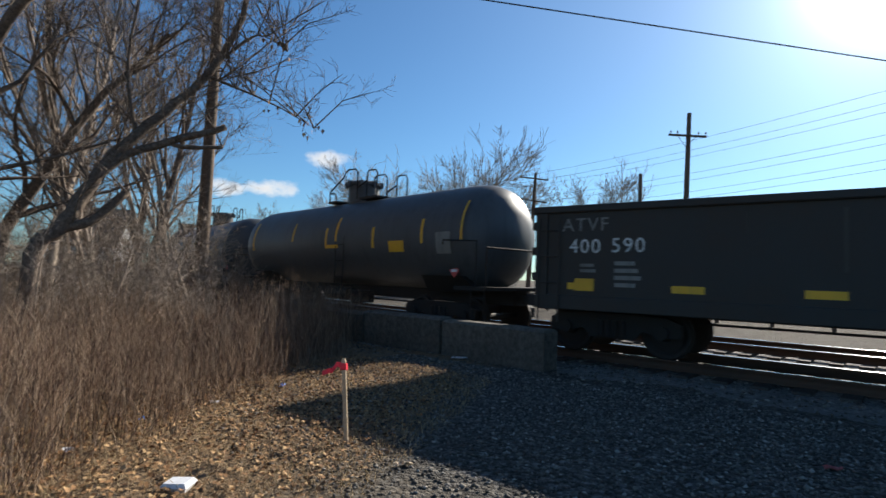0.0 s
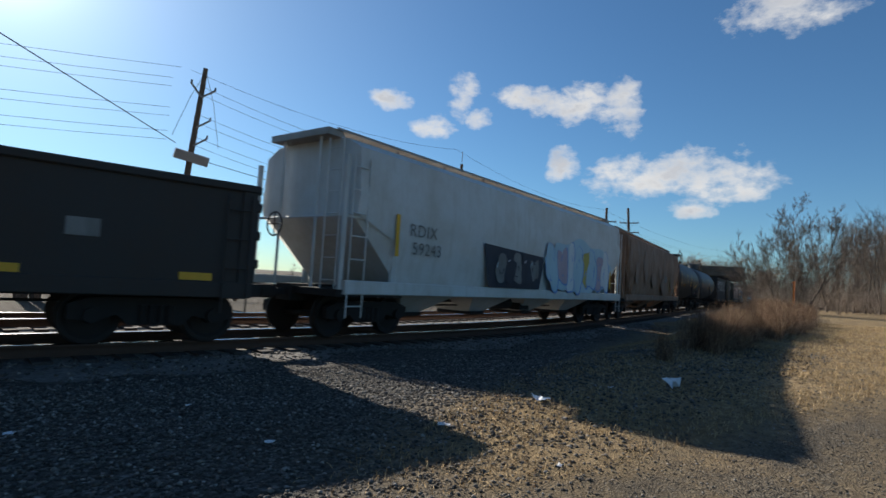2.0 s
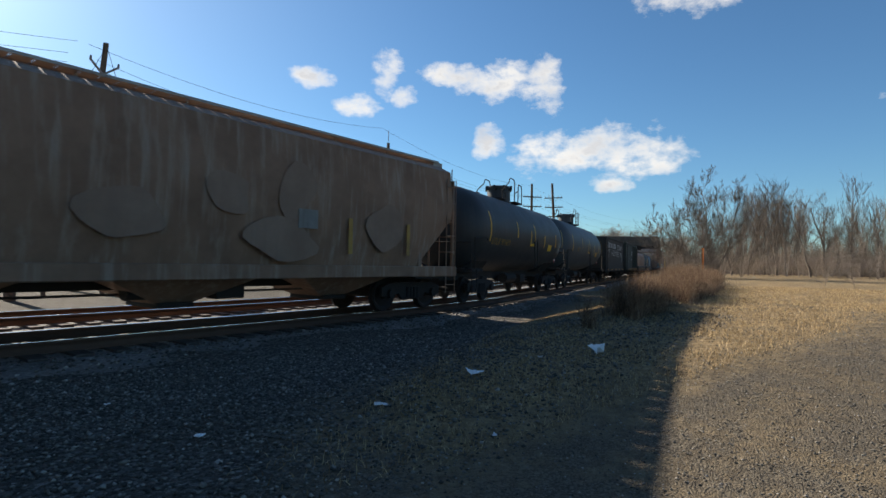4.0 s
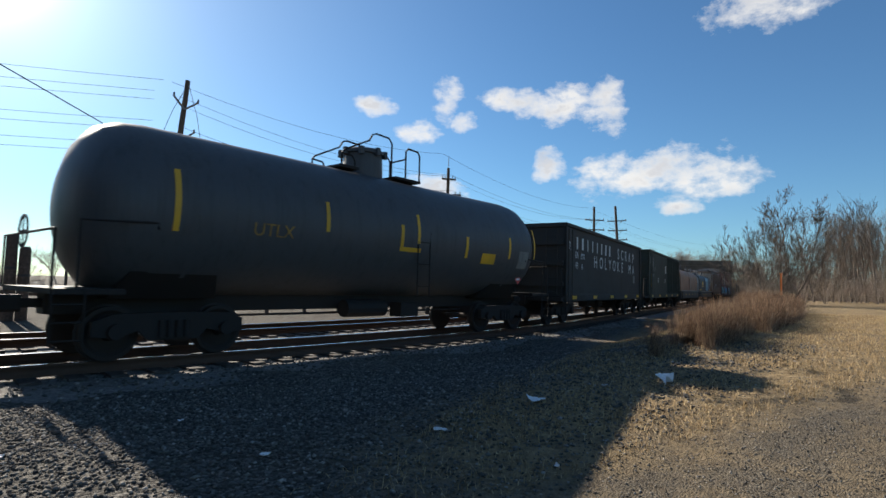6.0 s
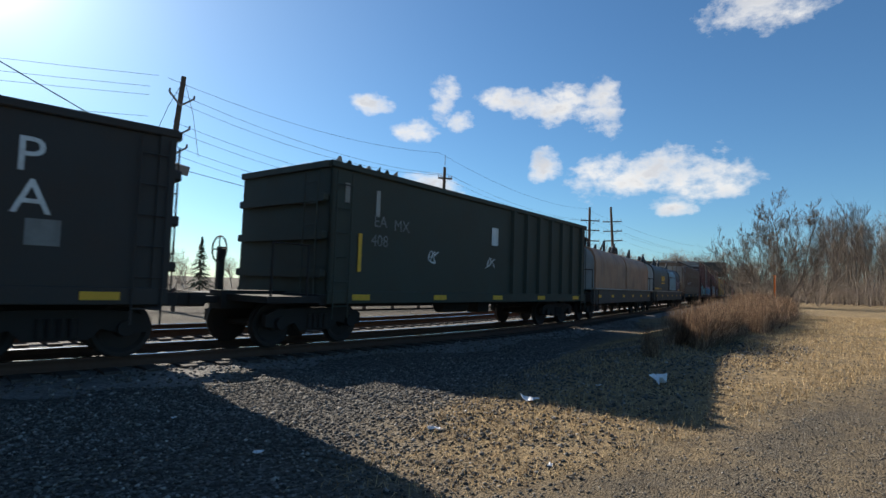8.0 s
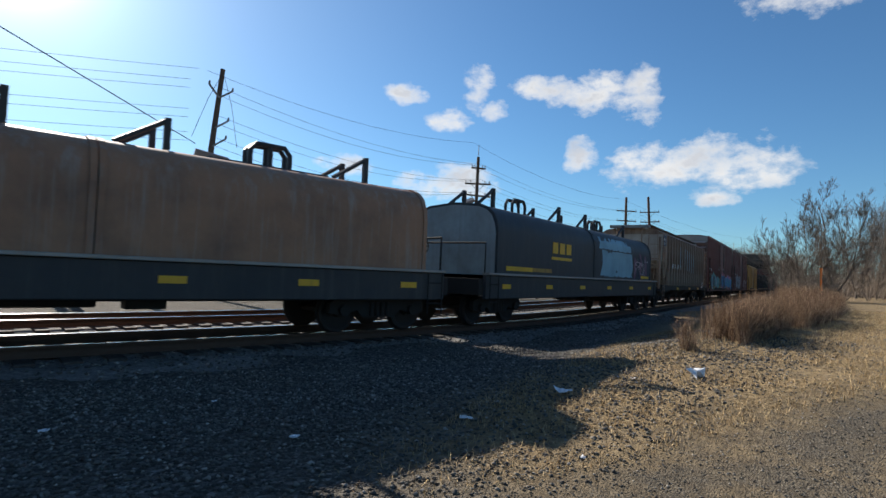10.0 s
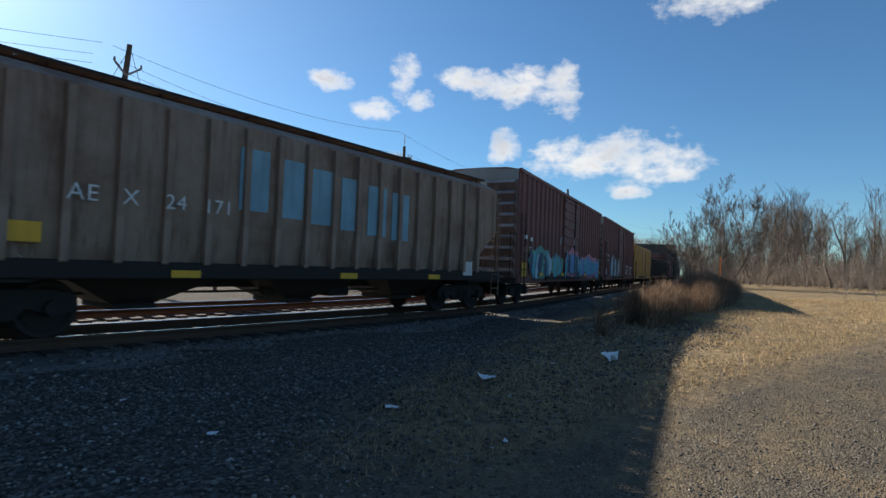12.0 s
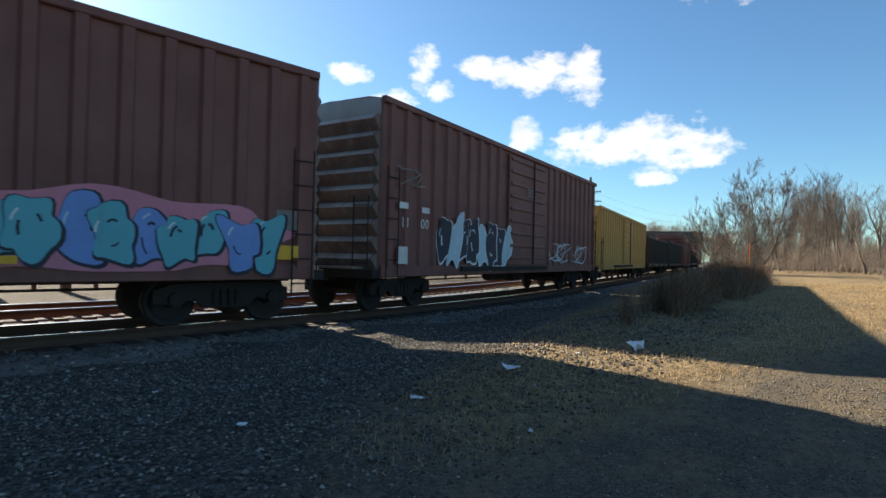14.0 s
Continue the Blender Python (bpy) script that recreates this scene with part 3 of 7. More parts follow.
def weeds():
    rng = np.random.default_rng(11)
    # tall dead stalks on the bank beside the trees
    roots, h = [], []
    while len(roots) < 13000:
        x, y = rng.uniform(-17, -3.4), rng.uniform(-2.5, 11)
        edge = -4.6 - 0.66 * max(0, y - 1.0) + 0.5 * noise.noise(Vector((x * 0.7, y * 0.7, 1)))
        if x < edge - rng.exponential(0.25) and (y < 8.2 or x < -11):
            roots.append((x * K, y * K, ground_height(x * K, y * K) - 0.03))
            near = min(1.0, 0.35 + (edge - x) * 0.8)
            h.append(near * rng.uniform(0.5, 1.4) * (0.95 + 0.5 * noise.noise(Vector((x * 0.5, y * 0.5, 5)))))
    blades("tall_weeds", "tall dead reddish-brown weed stalks on the bank", roots, h, 0.5, 0.004, M["weed"], 12, "weeds")
    roots2, h2 = [], []
    for r, hh in zip(roots, h):             # side shoots
        for _ in range(3):
            k = rng.uniform(0.3, 0.9)
            roots2.append((r[0] + rng.normal(0, 0.06), r[1] + rng.normal(0, 0.06), r[2] + hh * k))
            h2.append(rng.uniform(0.12, 0.42))
    blades("weed_shoots", "fine side shoots of dead weeds", roots2, h2, 0.8, 0.0026, M["weed"], 13, "weeds", 2)
    # brown brush along the shoulder: grey-purple thicket at its foot, tan tops
    roots, h, low_roots, low_h = [], [], [], []
    while len(roots) < 8200:
        u = rng.random() ** 1.35
        x = 8.7 + 22 * u
        y = 3.75 + 0.05 * (x - 8.6) + 0.011 * max(0.0, x - 12) ** 1.9 + rng.random() * (0.5 + 0.1 * (x - 8.6))
        clump = noise.noise(Vector((x * 0.75, y * 0.9, 7)))
        if clump < (-0.02 if x < 13 else -0.22) or (x < 9.5 and rng.random() < 0.5):
            continue
        z = ground_height(x, y) - 0.03
        tall = (0.62 + 0.35 * clump) * (0.75 if x < 9.5 else 1.0)
        if rng.random() < 0.5:
            roots.append((x, y, z))
            h.append(tall * rng.uniform(0.55, 1.25))
        else:
            low_roots.append((x, y - 0.1, z))
            low_h.append(tall * rng.uniform(0.35, 0.8))
    blades("brush_weeds", "brown dead weeds at the edge of the field", roots, h, 0.45, 0.0042, M["brush"], 14, "weeds")
    blades("brush_thicket", "dark tangled dead stems at the foot of the weeds", low_roots, low_h, 0.75, 0.0045, M["weed"], 19, "weeds")
    roots2, h2 = [], []
    for r, hh in zip(roots, h):
        for _ in range(3):
            roots2.append((r[0] + rng.normal(0, 0.07), r[1] + rng.normal(0, 0.07), r[2] + hh * rng.uniform(0.35, 0.9)))
            h2.append(rng.uniform(0.08, 0.24))
    blades("brush_shoots", "fine russet side shoots of dead weeds", roots2, h2, 1.0, 0.0026, M["brush"], 17, "weeds", 2)
    # the depth of the woods past the field
    roots, h = [], []
    for _ in range(15000):
        a, d = math.radians(rng.uniform(72, 118)), rng.uniform(76, 150)
        x, y = d * math.sin(a), d * math.cos(a)
        roots.append((x, y, ground_height(x, y) - 0.1))
        h.append(rng.uniform(1.8, 5.6))
    blades("far_woods", "dense bare grey-brown woods past the field", roots, h, 0.22, 0.04, M["bark_wood"], 18, "woods")
    # cropped straw turf
    roots, h = [], []
    while len(roots) < 34000:
        x = 2.2 + 27 * rng.random() ** 1.25
        y = rng.uniform(-5, 9)
        inside = 4.0 - 0.25 * x < y < 3.4 + 0.35 * x
        if inside and rng.random() < (x - 2.2) / 3.0 and noise.noise(Vector((x * 0.9, y * 0.9, 2))) > -0.35 + 0.3 * rng.random():
            roots.append((x * K, y * K, ground_height(x * K, y * K) - 0.005))
            h.append(rng.uniform(0.03, 0.09))
    blades("turf", "short dry straw-coloured turf", roots, h, 1.1, 0.0045, M["straw"], 15, segs=2)
    roots, h = [], []
    while len(roots) < 9000:
        x, y = rng.uniform(-8, -1.5), rng.uniform(0.5, 8)
        if -x - 0.45 * y > 1.9:
            roots.append((x * K, y * K, ground_height(x * K, y * K) - 0.005))
            h.append(rng.uniform(0.03, 0.12))
    blades("bank_grass", "short dry grass among the leaves", roots, h, 1.1, 0.003, M["straw"], 16, segs=2)


weeds()


def leaves():
    rng = np.random.default_rng(21)
    V, Fc, n = [], [], 0
    outline = np.array([(0, -0.5), (0.28, -0.25), (0.34, 0.1), (0.12, 0.3), (0, 0.55), (-0.14, 0.3), (-0.32, 0.12), (-0.26, -0.24)])
    while n < 14000:
        x, y = rng.uniform(-9, -1.6), rng.uniform(0.2, 8)
        if -x - 0.5 * y < 1.9 + rng.exponential(0.3) or rng.random() > 1.15 - 0.09 * abs(x + 4.6 + 0.5 * y):
            continue
        r, a = rng.uniform(0.02, 0.052), rng.uniform(0, 6.28)
        c, s = math.cos(a), math.sin(a)
        cup, tx, ty = rng.uniform(-0.5, 0.9), rng.normal(0, 0.35), rng.normal(0, 0.35)
        p = outline * r
        q = np.stack([p[:, 0] * c - p[:, 1] * s, p[:, 0] * s + p[:, 1] * c], -1)
        z = (outline[:, 0] ** 2 * 3) * r * cup + q[:, 0] * tx + q[:, 1] * ty
        V.append(np.column_stack([q + (x * K, y * K), z + ground_height(x * K, y * K) + 0.02 + 0.03 * rng.random()]))
        Fc.append(np.arange(8) + 8 * n)
        n += 1
    ob = new("fallen_leaves", big_mesh("fallen_leaves", np.concatenate(V), np.array(Fc), M["leaf"]))
    tagged(ob, "brown fallen leaves lying on the bank", "leaves", kind="stuff")


leaves()


# ---- the train ----
def truck_meshes():
    """Side frame, bolster and wheelset of a three-piece truck."""
    side = Shape()
    pts = [(-1.2, 0.62), (-0.95, 0.72), (-0.45, 0.74), (0.45, 0.74), (0.95, 0.72), (1.2, 0.62), (1.2, 0.40), (0.9, 0.36), (0.55, 0.46), (0.4, 0.30), (-0.4, 0.30), (-0.55, 0.46), (-0.9, 0.36), (-1.2, 0.40)]
    n = len(pts)
    v = [(x, -0.06, z) for x, z in pts] + [(x, 0.06, z) for x, z in pts]
    side.add(v, [tuple(range(n)), tuple(range(n, 2 * n))[::-1]] + [(i, n + i, n + (i + 1) % n, (i + 1) % n) for i in range(n)])
    for sx in (-0.88, 0.88):
        side.tube((sx, -0.14, 0.46), (sx, 0.0, 0.46), 0.12, 0.12, 12)
    for sx in (-0.2, -0.07, 0.07, 0.2):
        side.tube((sx, -0.07, 0.34), (sx, -0.07, 0.62), 0.055, 0.055, 8)
    bol = Shape().box(-0.2, 0.2, -1.0, 1.0, 0.42, 0.70, 0.04).tube((0, 0, 0.6), (0, 0, 0.86), 0.22, 0.2, 14)
    wh = Shape()
    for sy in (-1, 1):
        ring = []
        for y, r in ((0.68, 0.10), (0.68, 0.36), (0.70, 0.455), (0.73, 0.455), (0.735, 0.43), (0.82, 0.42), (0.82, 0.36), (0.78, 0.30), (0.80, 0.12), (0.86, 0.09)):
            ring.append([(r * math.cos(a), sy * y, r * math.sin(a)) for a in np.linspace(0, 2 * math.pi, 28, endpoint=False)])
        wh.loft(ring)
    wh.tube((0, -1.02, 0), (0, 1.02, 0), 0.075, 0.075, 10)
    return side.mesh("side_frame", M["steel_dark"]), bol.mesh("bolster", M["steel_dark"]), wh.mesh("wheelset", M["wheel_steel"])


TRUCK = truck_meshes()
WHEELS = []


def add_truck(car, x):
    tr = part("truck", TRUCK[1], None, car, "dark cast-steel truck")
    tr.matrix_basis = pose(x, 0, 0)
    for sy in (-1, 1):
        f = part("side_frame", TRUCK[0], None, tr)
        f.matrix_basis = pose(0, sy * 1.0, 0, 0, 0, 0 if sy < 0 else 180)
    for sx in (-0.88, 0.88):
        w = part("wheelset", TRUCK[2], None, tr)
        w.matrix_basis = pose(sx, 0, 0.42)
        WHEELS.append((w, sx))


def coupler(car, x, sgn):
    sh = Shape().box(-0.75, 0.2, -0.07, 0.07, 0.80, 0.94, 0.02).box(0.12, 0.42, -0.14, 0.12, 0.74, 1.0, 0.04)
    o = part("coupler", sh, M["steel_dark"], car)
    o.matrix_basis = pose(x, 0, 0, 0, 0, 0 if sgn > 0 else 180)


def ladder(car, x, y, z0, z1, w=0.42, mat_=None, along_x=True):
    sh = Shape()
    for k in (-w / 2, w / 2):
        a = (x + k, y, z0) if along_x else (x, y + k, z0)
        b = (x + k, y, z1) if along_x else (x, y + k, z1)
        sh.tube(a, b, 0.016, 0.016, 6)
    n = max(2, int((z1 - z0) / 0.42))
    for i in range(n):
        z = z0 + (i + 0.5) * (z1 - z0) / n
        a = (x - w / 2, y, z) if along_x else (x, y - w / 2, z)
        b = (x + w / 2, y, z) if along_x else (x, y + w / 2, z)
        sh.tube(a, b, 0.014, 0.014, 6)
    return part("ladder", sh, mat_ or M["steel_dark"], car)


def brake_wheel(car, x, y, z):
    sh = Shape()
    ring = [(x, y + 0.26 * math.cos(a), z + 0.26 * math.sin(a)) for a in np.linspace(0, 2 * math.pi, 17)]
    sh.pipe(ring, 0.018, 5)
    for a in (0, 1.57, 3.14, 4.71):
        sh.tube((x, y, z), (x, y + 0.26 * math.cos(a), z + 0.26 * math.sin(a)), 0.014, 0.014, 5)
    part("brake_wheel", sh, M["steel_dark"], car)


def running_gear(car, L, b, sill=True, sill_z=0.95):
    for x in (-b, b):
        add_truck(car, x)
    for s in (-1, 1):
        coupler(car, s * (L / 2 - 0.35), s)
    if sill:
        part("centre_sill", Shape().box(-L / 2 + 0.5, L / 2 - 0.5, -0.22, 0.22, sill_z - 0.25, sill_z + 0.1), M["steel_dark"], car)
    eq = Shape().tube((-0.9, -0.55, 0.72), (0.3, -0.55, 0.72), 0.2, 0.2, 12).box(0.7, 1.3, -0.8, -0.4, 0.5, 0.85, 0.03).pipe([(-b + 1.2, -0.3, 0.62), (b - 1.2, -0.3, 0.62)], 0.025)
    part("brake_gear", eq, M["steel_dark"], car)


CARS = []


def new_car(name, label, category, front, back, b=None):
    """A car between two coupling points, in metres along the train."""
    L = back - front
    car = thing(name, label, category, "cars of the freight train")
    CARS.append((car, (front + back) / 2, b if b else L / 2 - 2.1))
    return car, L


def tank_car(front, back, label, body="black_paint", marks=(), dia=2.96, axis=2.46):
    car, L = new_car("tank_car", label, "tank car", front, back)
    h, r = L / 2 - 0.62, dia / 2
    secs = []
    head = [(-h, 0.02), (-h + 0.06, 0.42), (-h + 0.2, 0.70), (-h + 0.42, 0.89), (-h + 0.7, 0.975), (-h + 1.05, 1.0)]
    prof = head + [(-x, k) for x, k in reversed(head)]
    for x, k in prof:
        secs.append([(x, r * k * math.cos(a), axis + r * k * math.sin(a)) for a in np.linspace(0, 2 * math.pi, 48, endpoint=False)])
    shell = smooth_by_angle(part("shell", Shape().loft(secs), M[body], car), 50)
    for x in (-h + 1.6, -0.3, 0.35, h - 1.6):
        ring = Shape()
        for a0, a1 in zip(np.linspace(0, 2 * math.pi, 40), np.linspace(0, 2 * math.pi, 40)[1:]):
            ring.add([(x + dx, (r + dr) * math.cos(a), axis + (r + dr) * math.sin(a)) for a in (a0, a1) for dx in (-0.04, 0.04) for dr in (0.006,)], [(0, 1, 3, 2)])
        part("weld_band", ring, M[body], shell, smooth=True)
    # protective housing, fittings, platform and rails on top
    top = axis + r
    dome = part("valve_housing", Shape().loft([[(q * math.cos(a), q * math.sin(a), z) for a in np.linspace(0, 2 * math.pi, 24, endpoint=False)] for q, z in ((0.50, top - 0.12), (0.48, top + 0.50), (0.54, top + 0.51), (0.54, top + 0.58), (0.46, top + 0.63), (0.2, top + 0.66))]), M[body], car)
    smooth_by_angle(dome, 35)
    for a in np.linspace(0, 2 * math.pi, 8, endpoint=False):
        part("hinge_bolt", Shape().box(0.54 * math.cos(a) - 0.05, 0.54 * math.cos(a) + 0.05, 0.54 * math.sin(a) - 0.05, 0.54 * math.sin(a) + 0.05, top + 0.44, top + 0.63, 0.01), M[body], dome)
    for x0, x1 in ((0.6, 1.5), (-1.15, -0.6)):
        part("platform", Shape().box(x0, x1, -0.58, 0.58, top - 0.02, top + 0.04), M["steel_dark"], car)
    for y in (-0.56, 0.56):
        for line in ([(-1.1, y, top), (-1.1, y, top + 0.30), (-1.02, y, top + 0.39), (-0.3, y, top + 0.75), (-0.2, y, top + 0.91), (-0.08, y, top + 0.96), (0.34, y, top + 0.94), (0.45, y, top + 0.82), (0.45, y, top)],
                     [(-1.1, y, top + 0.30), (-0.8, y, top + 0.28), (-0.72, y, top + 0.16), (-0.72, y, top)],
                     [(0.95, y, top), (0.95, y, top + 0.73), (1.03, y, top + 0.82), (1.38, y, top + 0.80), (1.46, y, top + 0.70), (1.46, y, top)],
                     [(0.45, y, top + 0.35), (0.95, y, top + 0.53)]):
            part("handrail", Shape().pipe(line, 0.023), M["steel_dark"], car)
    ladder(car, 0.75, -r * 0.99, 1.0, axis + 0.1, 0.42)
    # saddles, end platforms, rails
    for s in (-1, 1):
        sad = Shape().loft([[(x, y, 0.95) for x, y in ((-0.9, -0.6), (0.9, -0.6), (0.9, 0.6), (-0.9, 0.6))], [(x, y, axis - r * 0.72) for x, y in ((-0.7, -1.02), (0.7, -1.02), (0.7, 1.02), (-0.7, 1.02))]])
        o = part("saddle", sad, M["steel_dark"], car)
        o.matrix_basis = pose(s * (L / 2 - 2.1), 0, 0)
        end = Shape().box(s * (L / 2 - 0.75) - 0.45, s * (L / 2 - 0.75) + 0.45, -1.45, 1.45, 1.04, 1.12)
        end.pipe([(s * (h + 0.05), -1.42, 1.1), (s * (h + 0.05), -1.42, 2.1), (s * (h - 1.0), -1.42, 2.15), (s * (h - 1.0), -1.44, 2.05)], 0.022)
        end.pipe([(s * (h + 0.35), -1.42, 1.1), (s * (h + 0.35), -1.42, 1.95), (s * (h + 0.35), 1.42, 1.95), (s * (h + 0.35), 1.42, 1.1)], 0.022)
        for k in range(3):
            end.tube((s * (h + 0.35), -1.46, 0.4 + 0.25 * k), (s * (h - 0.05), -1.46, 0.4 + 0.25 * k), 0.014, 0.014, 5)
        end.tube((s * (h + 0.35), -1.46, 0.35), (s * (h + 0.35), -1.46, 1.1), 0.016, 0.016, 5).tube((s * (h - 0.05), -1.46, 0.35), (s * (h - 0.05), -1.46, 1.1), 0.016, 0.016, 5)
        part("end_platform", end, M["steel_dark"], car)
    part("bottom_outlet", Shape().tube((0, 0, axis - r - 0.45), (0, 0, axis - r + 0.1), 0.16, 0.24, 14).box(-0.3, 0.3, -0.12, 0.12, axis - r - 0.35, axis - r - 0.2, 0.03), M["steel_dark"], car)
    running_gear(car, L, L / 2 - 2.1, True, 0.95)

    def on_shell(x, z, w, hgt, material, name="reflector", lab="amber reflective strip"):
        """A sheet that follows the round of the shell."""
        sh = Shape()
        k = 5
        v = []
        for i in range(k + 1):
            a = math.asin(max(-1, min(1, (z - axis - hgt / 2 + hgt * i / k) / r)))
            for xx in (x - w / 2, x + w / 2):
                v.append((xx, -(r + 0.008) * math.cos(a), axis + (r + 0.008) * math.sin(a)))
        sh.add(v, [(2 * i, 2 * i + 1, 2 * i + 3, 2 * i + 2) for i in range(k)])
        return part(name, sh, M[material], shell, lab, True)
    for x, z, w, hg in ((-h + 1.25, 2.55, 0.1, 1.0), (-h + 4.2, 2.6, 0.09, 0.6), (h - 3.9, 2.3, 0.11, 0.55), (h - 1.9, 2.4, 0.09, 0.6), (h - 0.55, 2.6, 0.06, 0.9), (0.55, 2.6, 0.09, 0.7)):
        on_shell(x, z, w, hg, "amber")
    on_shell(h - 2.9, 2.05, 0.62, 0.28, "amber", "warning_label", "yellow warning label")
    pl = on_shell(h - 1.15, 2.1, 0.5, 0.5, "lettering_faded", "data_stencil", "worn white data stencil")
    ca = math.asin(-0.62)
    dm = part("placard", Shape().prism([(-0.16, 0.0), (0.0, -0.16), (0.16, 0.0), (0.0, 0.16)], -0.004, 0.004), SP["red"], car, "red diamond hazard placard")
    dm.matrix_basis = pose(h - 1.0, -(r + 0.02) * math.cos(ca), axis + (r + 0.02) * math.sin(ca), 0, 0, 90)
    part("placard_band", Shape().box(0.005, 0.007, -0.09, 0.09, -0.03, 0.03), SP["white"], dm)
    part("placard_band", Shape().box(-0.007, -0.005, -0.09, 0.09, -0.03, 0.03), SP["white"], dm)
    on_shell(0.0, 2.35, 0.10, 0.6, "amber")
    on_shell(0.35, 2.1, 0.6, 0.10, "amber")
    brake_wheel(car, -h - 0.3, 0.5, 2.0)
    for body_, size, x, z, mt in marks:
        ob = writing(body_, size, x, -r - 0.012, z, shell, M[mt])
        if abs(z - axis) > 0.2:
            a = math.asin((z - axis) / r)
            ob.matrix_basis = pose(x, -(r + 0.012) * math.cos(a), z, 90 - math.degrees(a), 0, 0)
    return car


def gondola(front, back, label, body, top, floor_z=1.0, ribs=True, marks=(), taper=0.0, end_slope=0.0, reflectors=8, half=1.5, rib_from=-99.0, strip_z=0.0, set_back=0.0):
    """set_back: how much further the body stands from the front coupling than from the rear one."""
    car, L = new_car("gondola", label, "gondola", front, back)
    h = L / 2 - 0.78 - set_back / 2
    t = 0.05
    # side walls, ends and floor
    for s in (-1, 1):
        y0, y1 = s * half, s * (half - t)
        w = Shape()
        pr = [(-h, floor_z), (h, floor_z), (h, top), (-h, top)]
        if end_slope:
            pr = [(-h + end_slope, floor_z), (h - end_slope, floor_z), (h, floor_z + 1.1), (h, top), (-h, top), (-h, floor_z + 1.1)]
        n = len(pr)
        w.add([(x, y0, z) for x, z in pr] + [(x, y1, z) for x, z in pr], [tuple(range(n)), tuple(range(n, 2 * n))[::-1]] + [(i, n + i, n + (i + 1) % n, (i + 1) % n) for i in range(n)])
        part("side_wall", w, M[body], car)
        part("top_chord", Shape().box(-h - 0.02, h + 0.02, y0 - 0.07, y0 + 0.07, top - 0.02, top + 0.11, 0.02), M[body], car)
        part("side_sill", Shape().box(-h, h, y0 - 0.05, y0 + 0.05, floor_z - 0.16, floor_z + 0.1, 0.015), M[body], car)
        if ribs:
            n = int(ribs)
            rib = Shape().loft([[(a, b, floor_z + 0.1) for a, b in ((-0.11, 0.02), (-0.07, -0.1 * 1), (0.07, -0.1), (0.11, 0.02))], [(a, b, top - 0.02) for a, b in ((-0.11, 0.02), (-0.07, -0.1), (0.07, -0.1), (0.11, 0.02))]]).mesh("rib", M[body])
            for i in range(n):
                if -h + (i + 0.5) * 2 * h / n < rib_from:
                    continue
                o = part("rib", rib, None, car)
                o.matrix_basis = pose(-h + (i + 0.5) * 2 * h / n, y0 - (0.0 if s < 0 else 0.0), 0, 0, 0, 0 if s < 0 else 180)
        else:
            for x in (-h + 0.12, h - 0.12):
                part("corner_post", Shape().box(x - 0.12, x + 0.12, y0 - 0.04, y0 + 0.06, floor_z, top), M[body], car)
    part("floor", Shape().box(-h + end_slope, h - end_slope, -half + t, half - t, floor_z - 0.05, floor_z), M[body], car)
    for s in (-1, 1):
        e = Shape()
        x0 = s * h
        if end_slope:
            e.loft([[(s * (h - end_slope), y, floor_z) for y in (-half, half)] + [(s * (h - end_slope - 0.06), y, floor_z) for y in (half, -half)],
                    [(x0, y, floor_z + 1.1) for y in (-half, half)] + [(x0 - s * 0.06, y, floor_z + 1.1) for y in (half, -half)],
                    [(x0, y, top) for y in (-half, half)] + [(x0 - s * 0.06, y, top) for y in (half, -half)]])
        else:
            e.box(min(x0, x0 - s * 0.06), max(x0, x0 - s * 0.06), -half, half, floor_z, top)
        end = part("end_wall", e, M[body], car)
        part("end_chord", Shape().box(min(x0 - 0.06 * s, x0 + 0.08 * s), max(x0 - 0.06 * s, x0 + 0.08 * s), -half, half, top - 0.03, top + 0.1), M[body], end)
        for k in range(3):
            z = floor_z + 0.35 + k * (top - floor_z) / 3.4
            if not end_slope or z > floor_z + 1.0:
                part("end_rib", Shape().box(min(x0, x0 + s * 0.12), max(x0, x0 + s * 0.12), -half + 0.05, half - 0.05, z, z + 0.16, 0.03), M[body], end)
        part("end_sill", Shape().box(min(x0 - s * 0.2, x0 + s * 0.15), max(x0 - s * 0.2, x0 + s * 0.15), -half, half, 0.82, 1.02), M["steel_dark"], car)
        if end_slope:
            for y in (-half + 0.1, half - 0.1):
                part("end_post", Shape().tube((s * (h - 0.05), y, 0.95), (s * (h - 0.02), y, floor_z + 1.15), 0.06, 0.06, 6), M[body], car)
                part("end_brace", Shape().tube((s * (h - end_slope), y, 0.95), (s * h, y, floor_z + 1.9), 0.045, 0.045, 6), M[body], car)
        ladder(car, s * (h - 0.3), -half - 0.09, 0.55, top - 0.1, 0.4, M[body])
        ladder(car, s * (h + 0.12), -half + 0.45, 0.9, top - 0.1, 0.4, M[body], False)
    if set_back:
        for ch in car.children:
            ch.matrix_basis = Matrix.Translation((set_back / 2, 0, 0)) @ ch.matrix_basis
        part("end_deck", Shape().box(-L / 2 + 0.6, -L / 2 + 1.1 + set_back, -half, half, 0.86, 0.98), M["steel_dark"], car)
        part("end_hand_rail", Shape().pipe([(-L / 2 + 0.7, -half + 0.05, 0.98), (-L / 2 + 0.7, -half + 0.05, 1.95), (-L / 2 + 1.5, -half + 0.05, 1.95), (-L / 2 + 1.5, -half + 0.05, 0.98)], 0.025), M["steel_dark"], car)
    brake_wheel(car, -L / 2 + 0.7 - (0.0 if set_back else 0.22), 0.3, min(top - 0.4, 1.85))
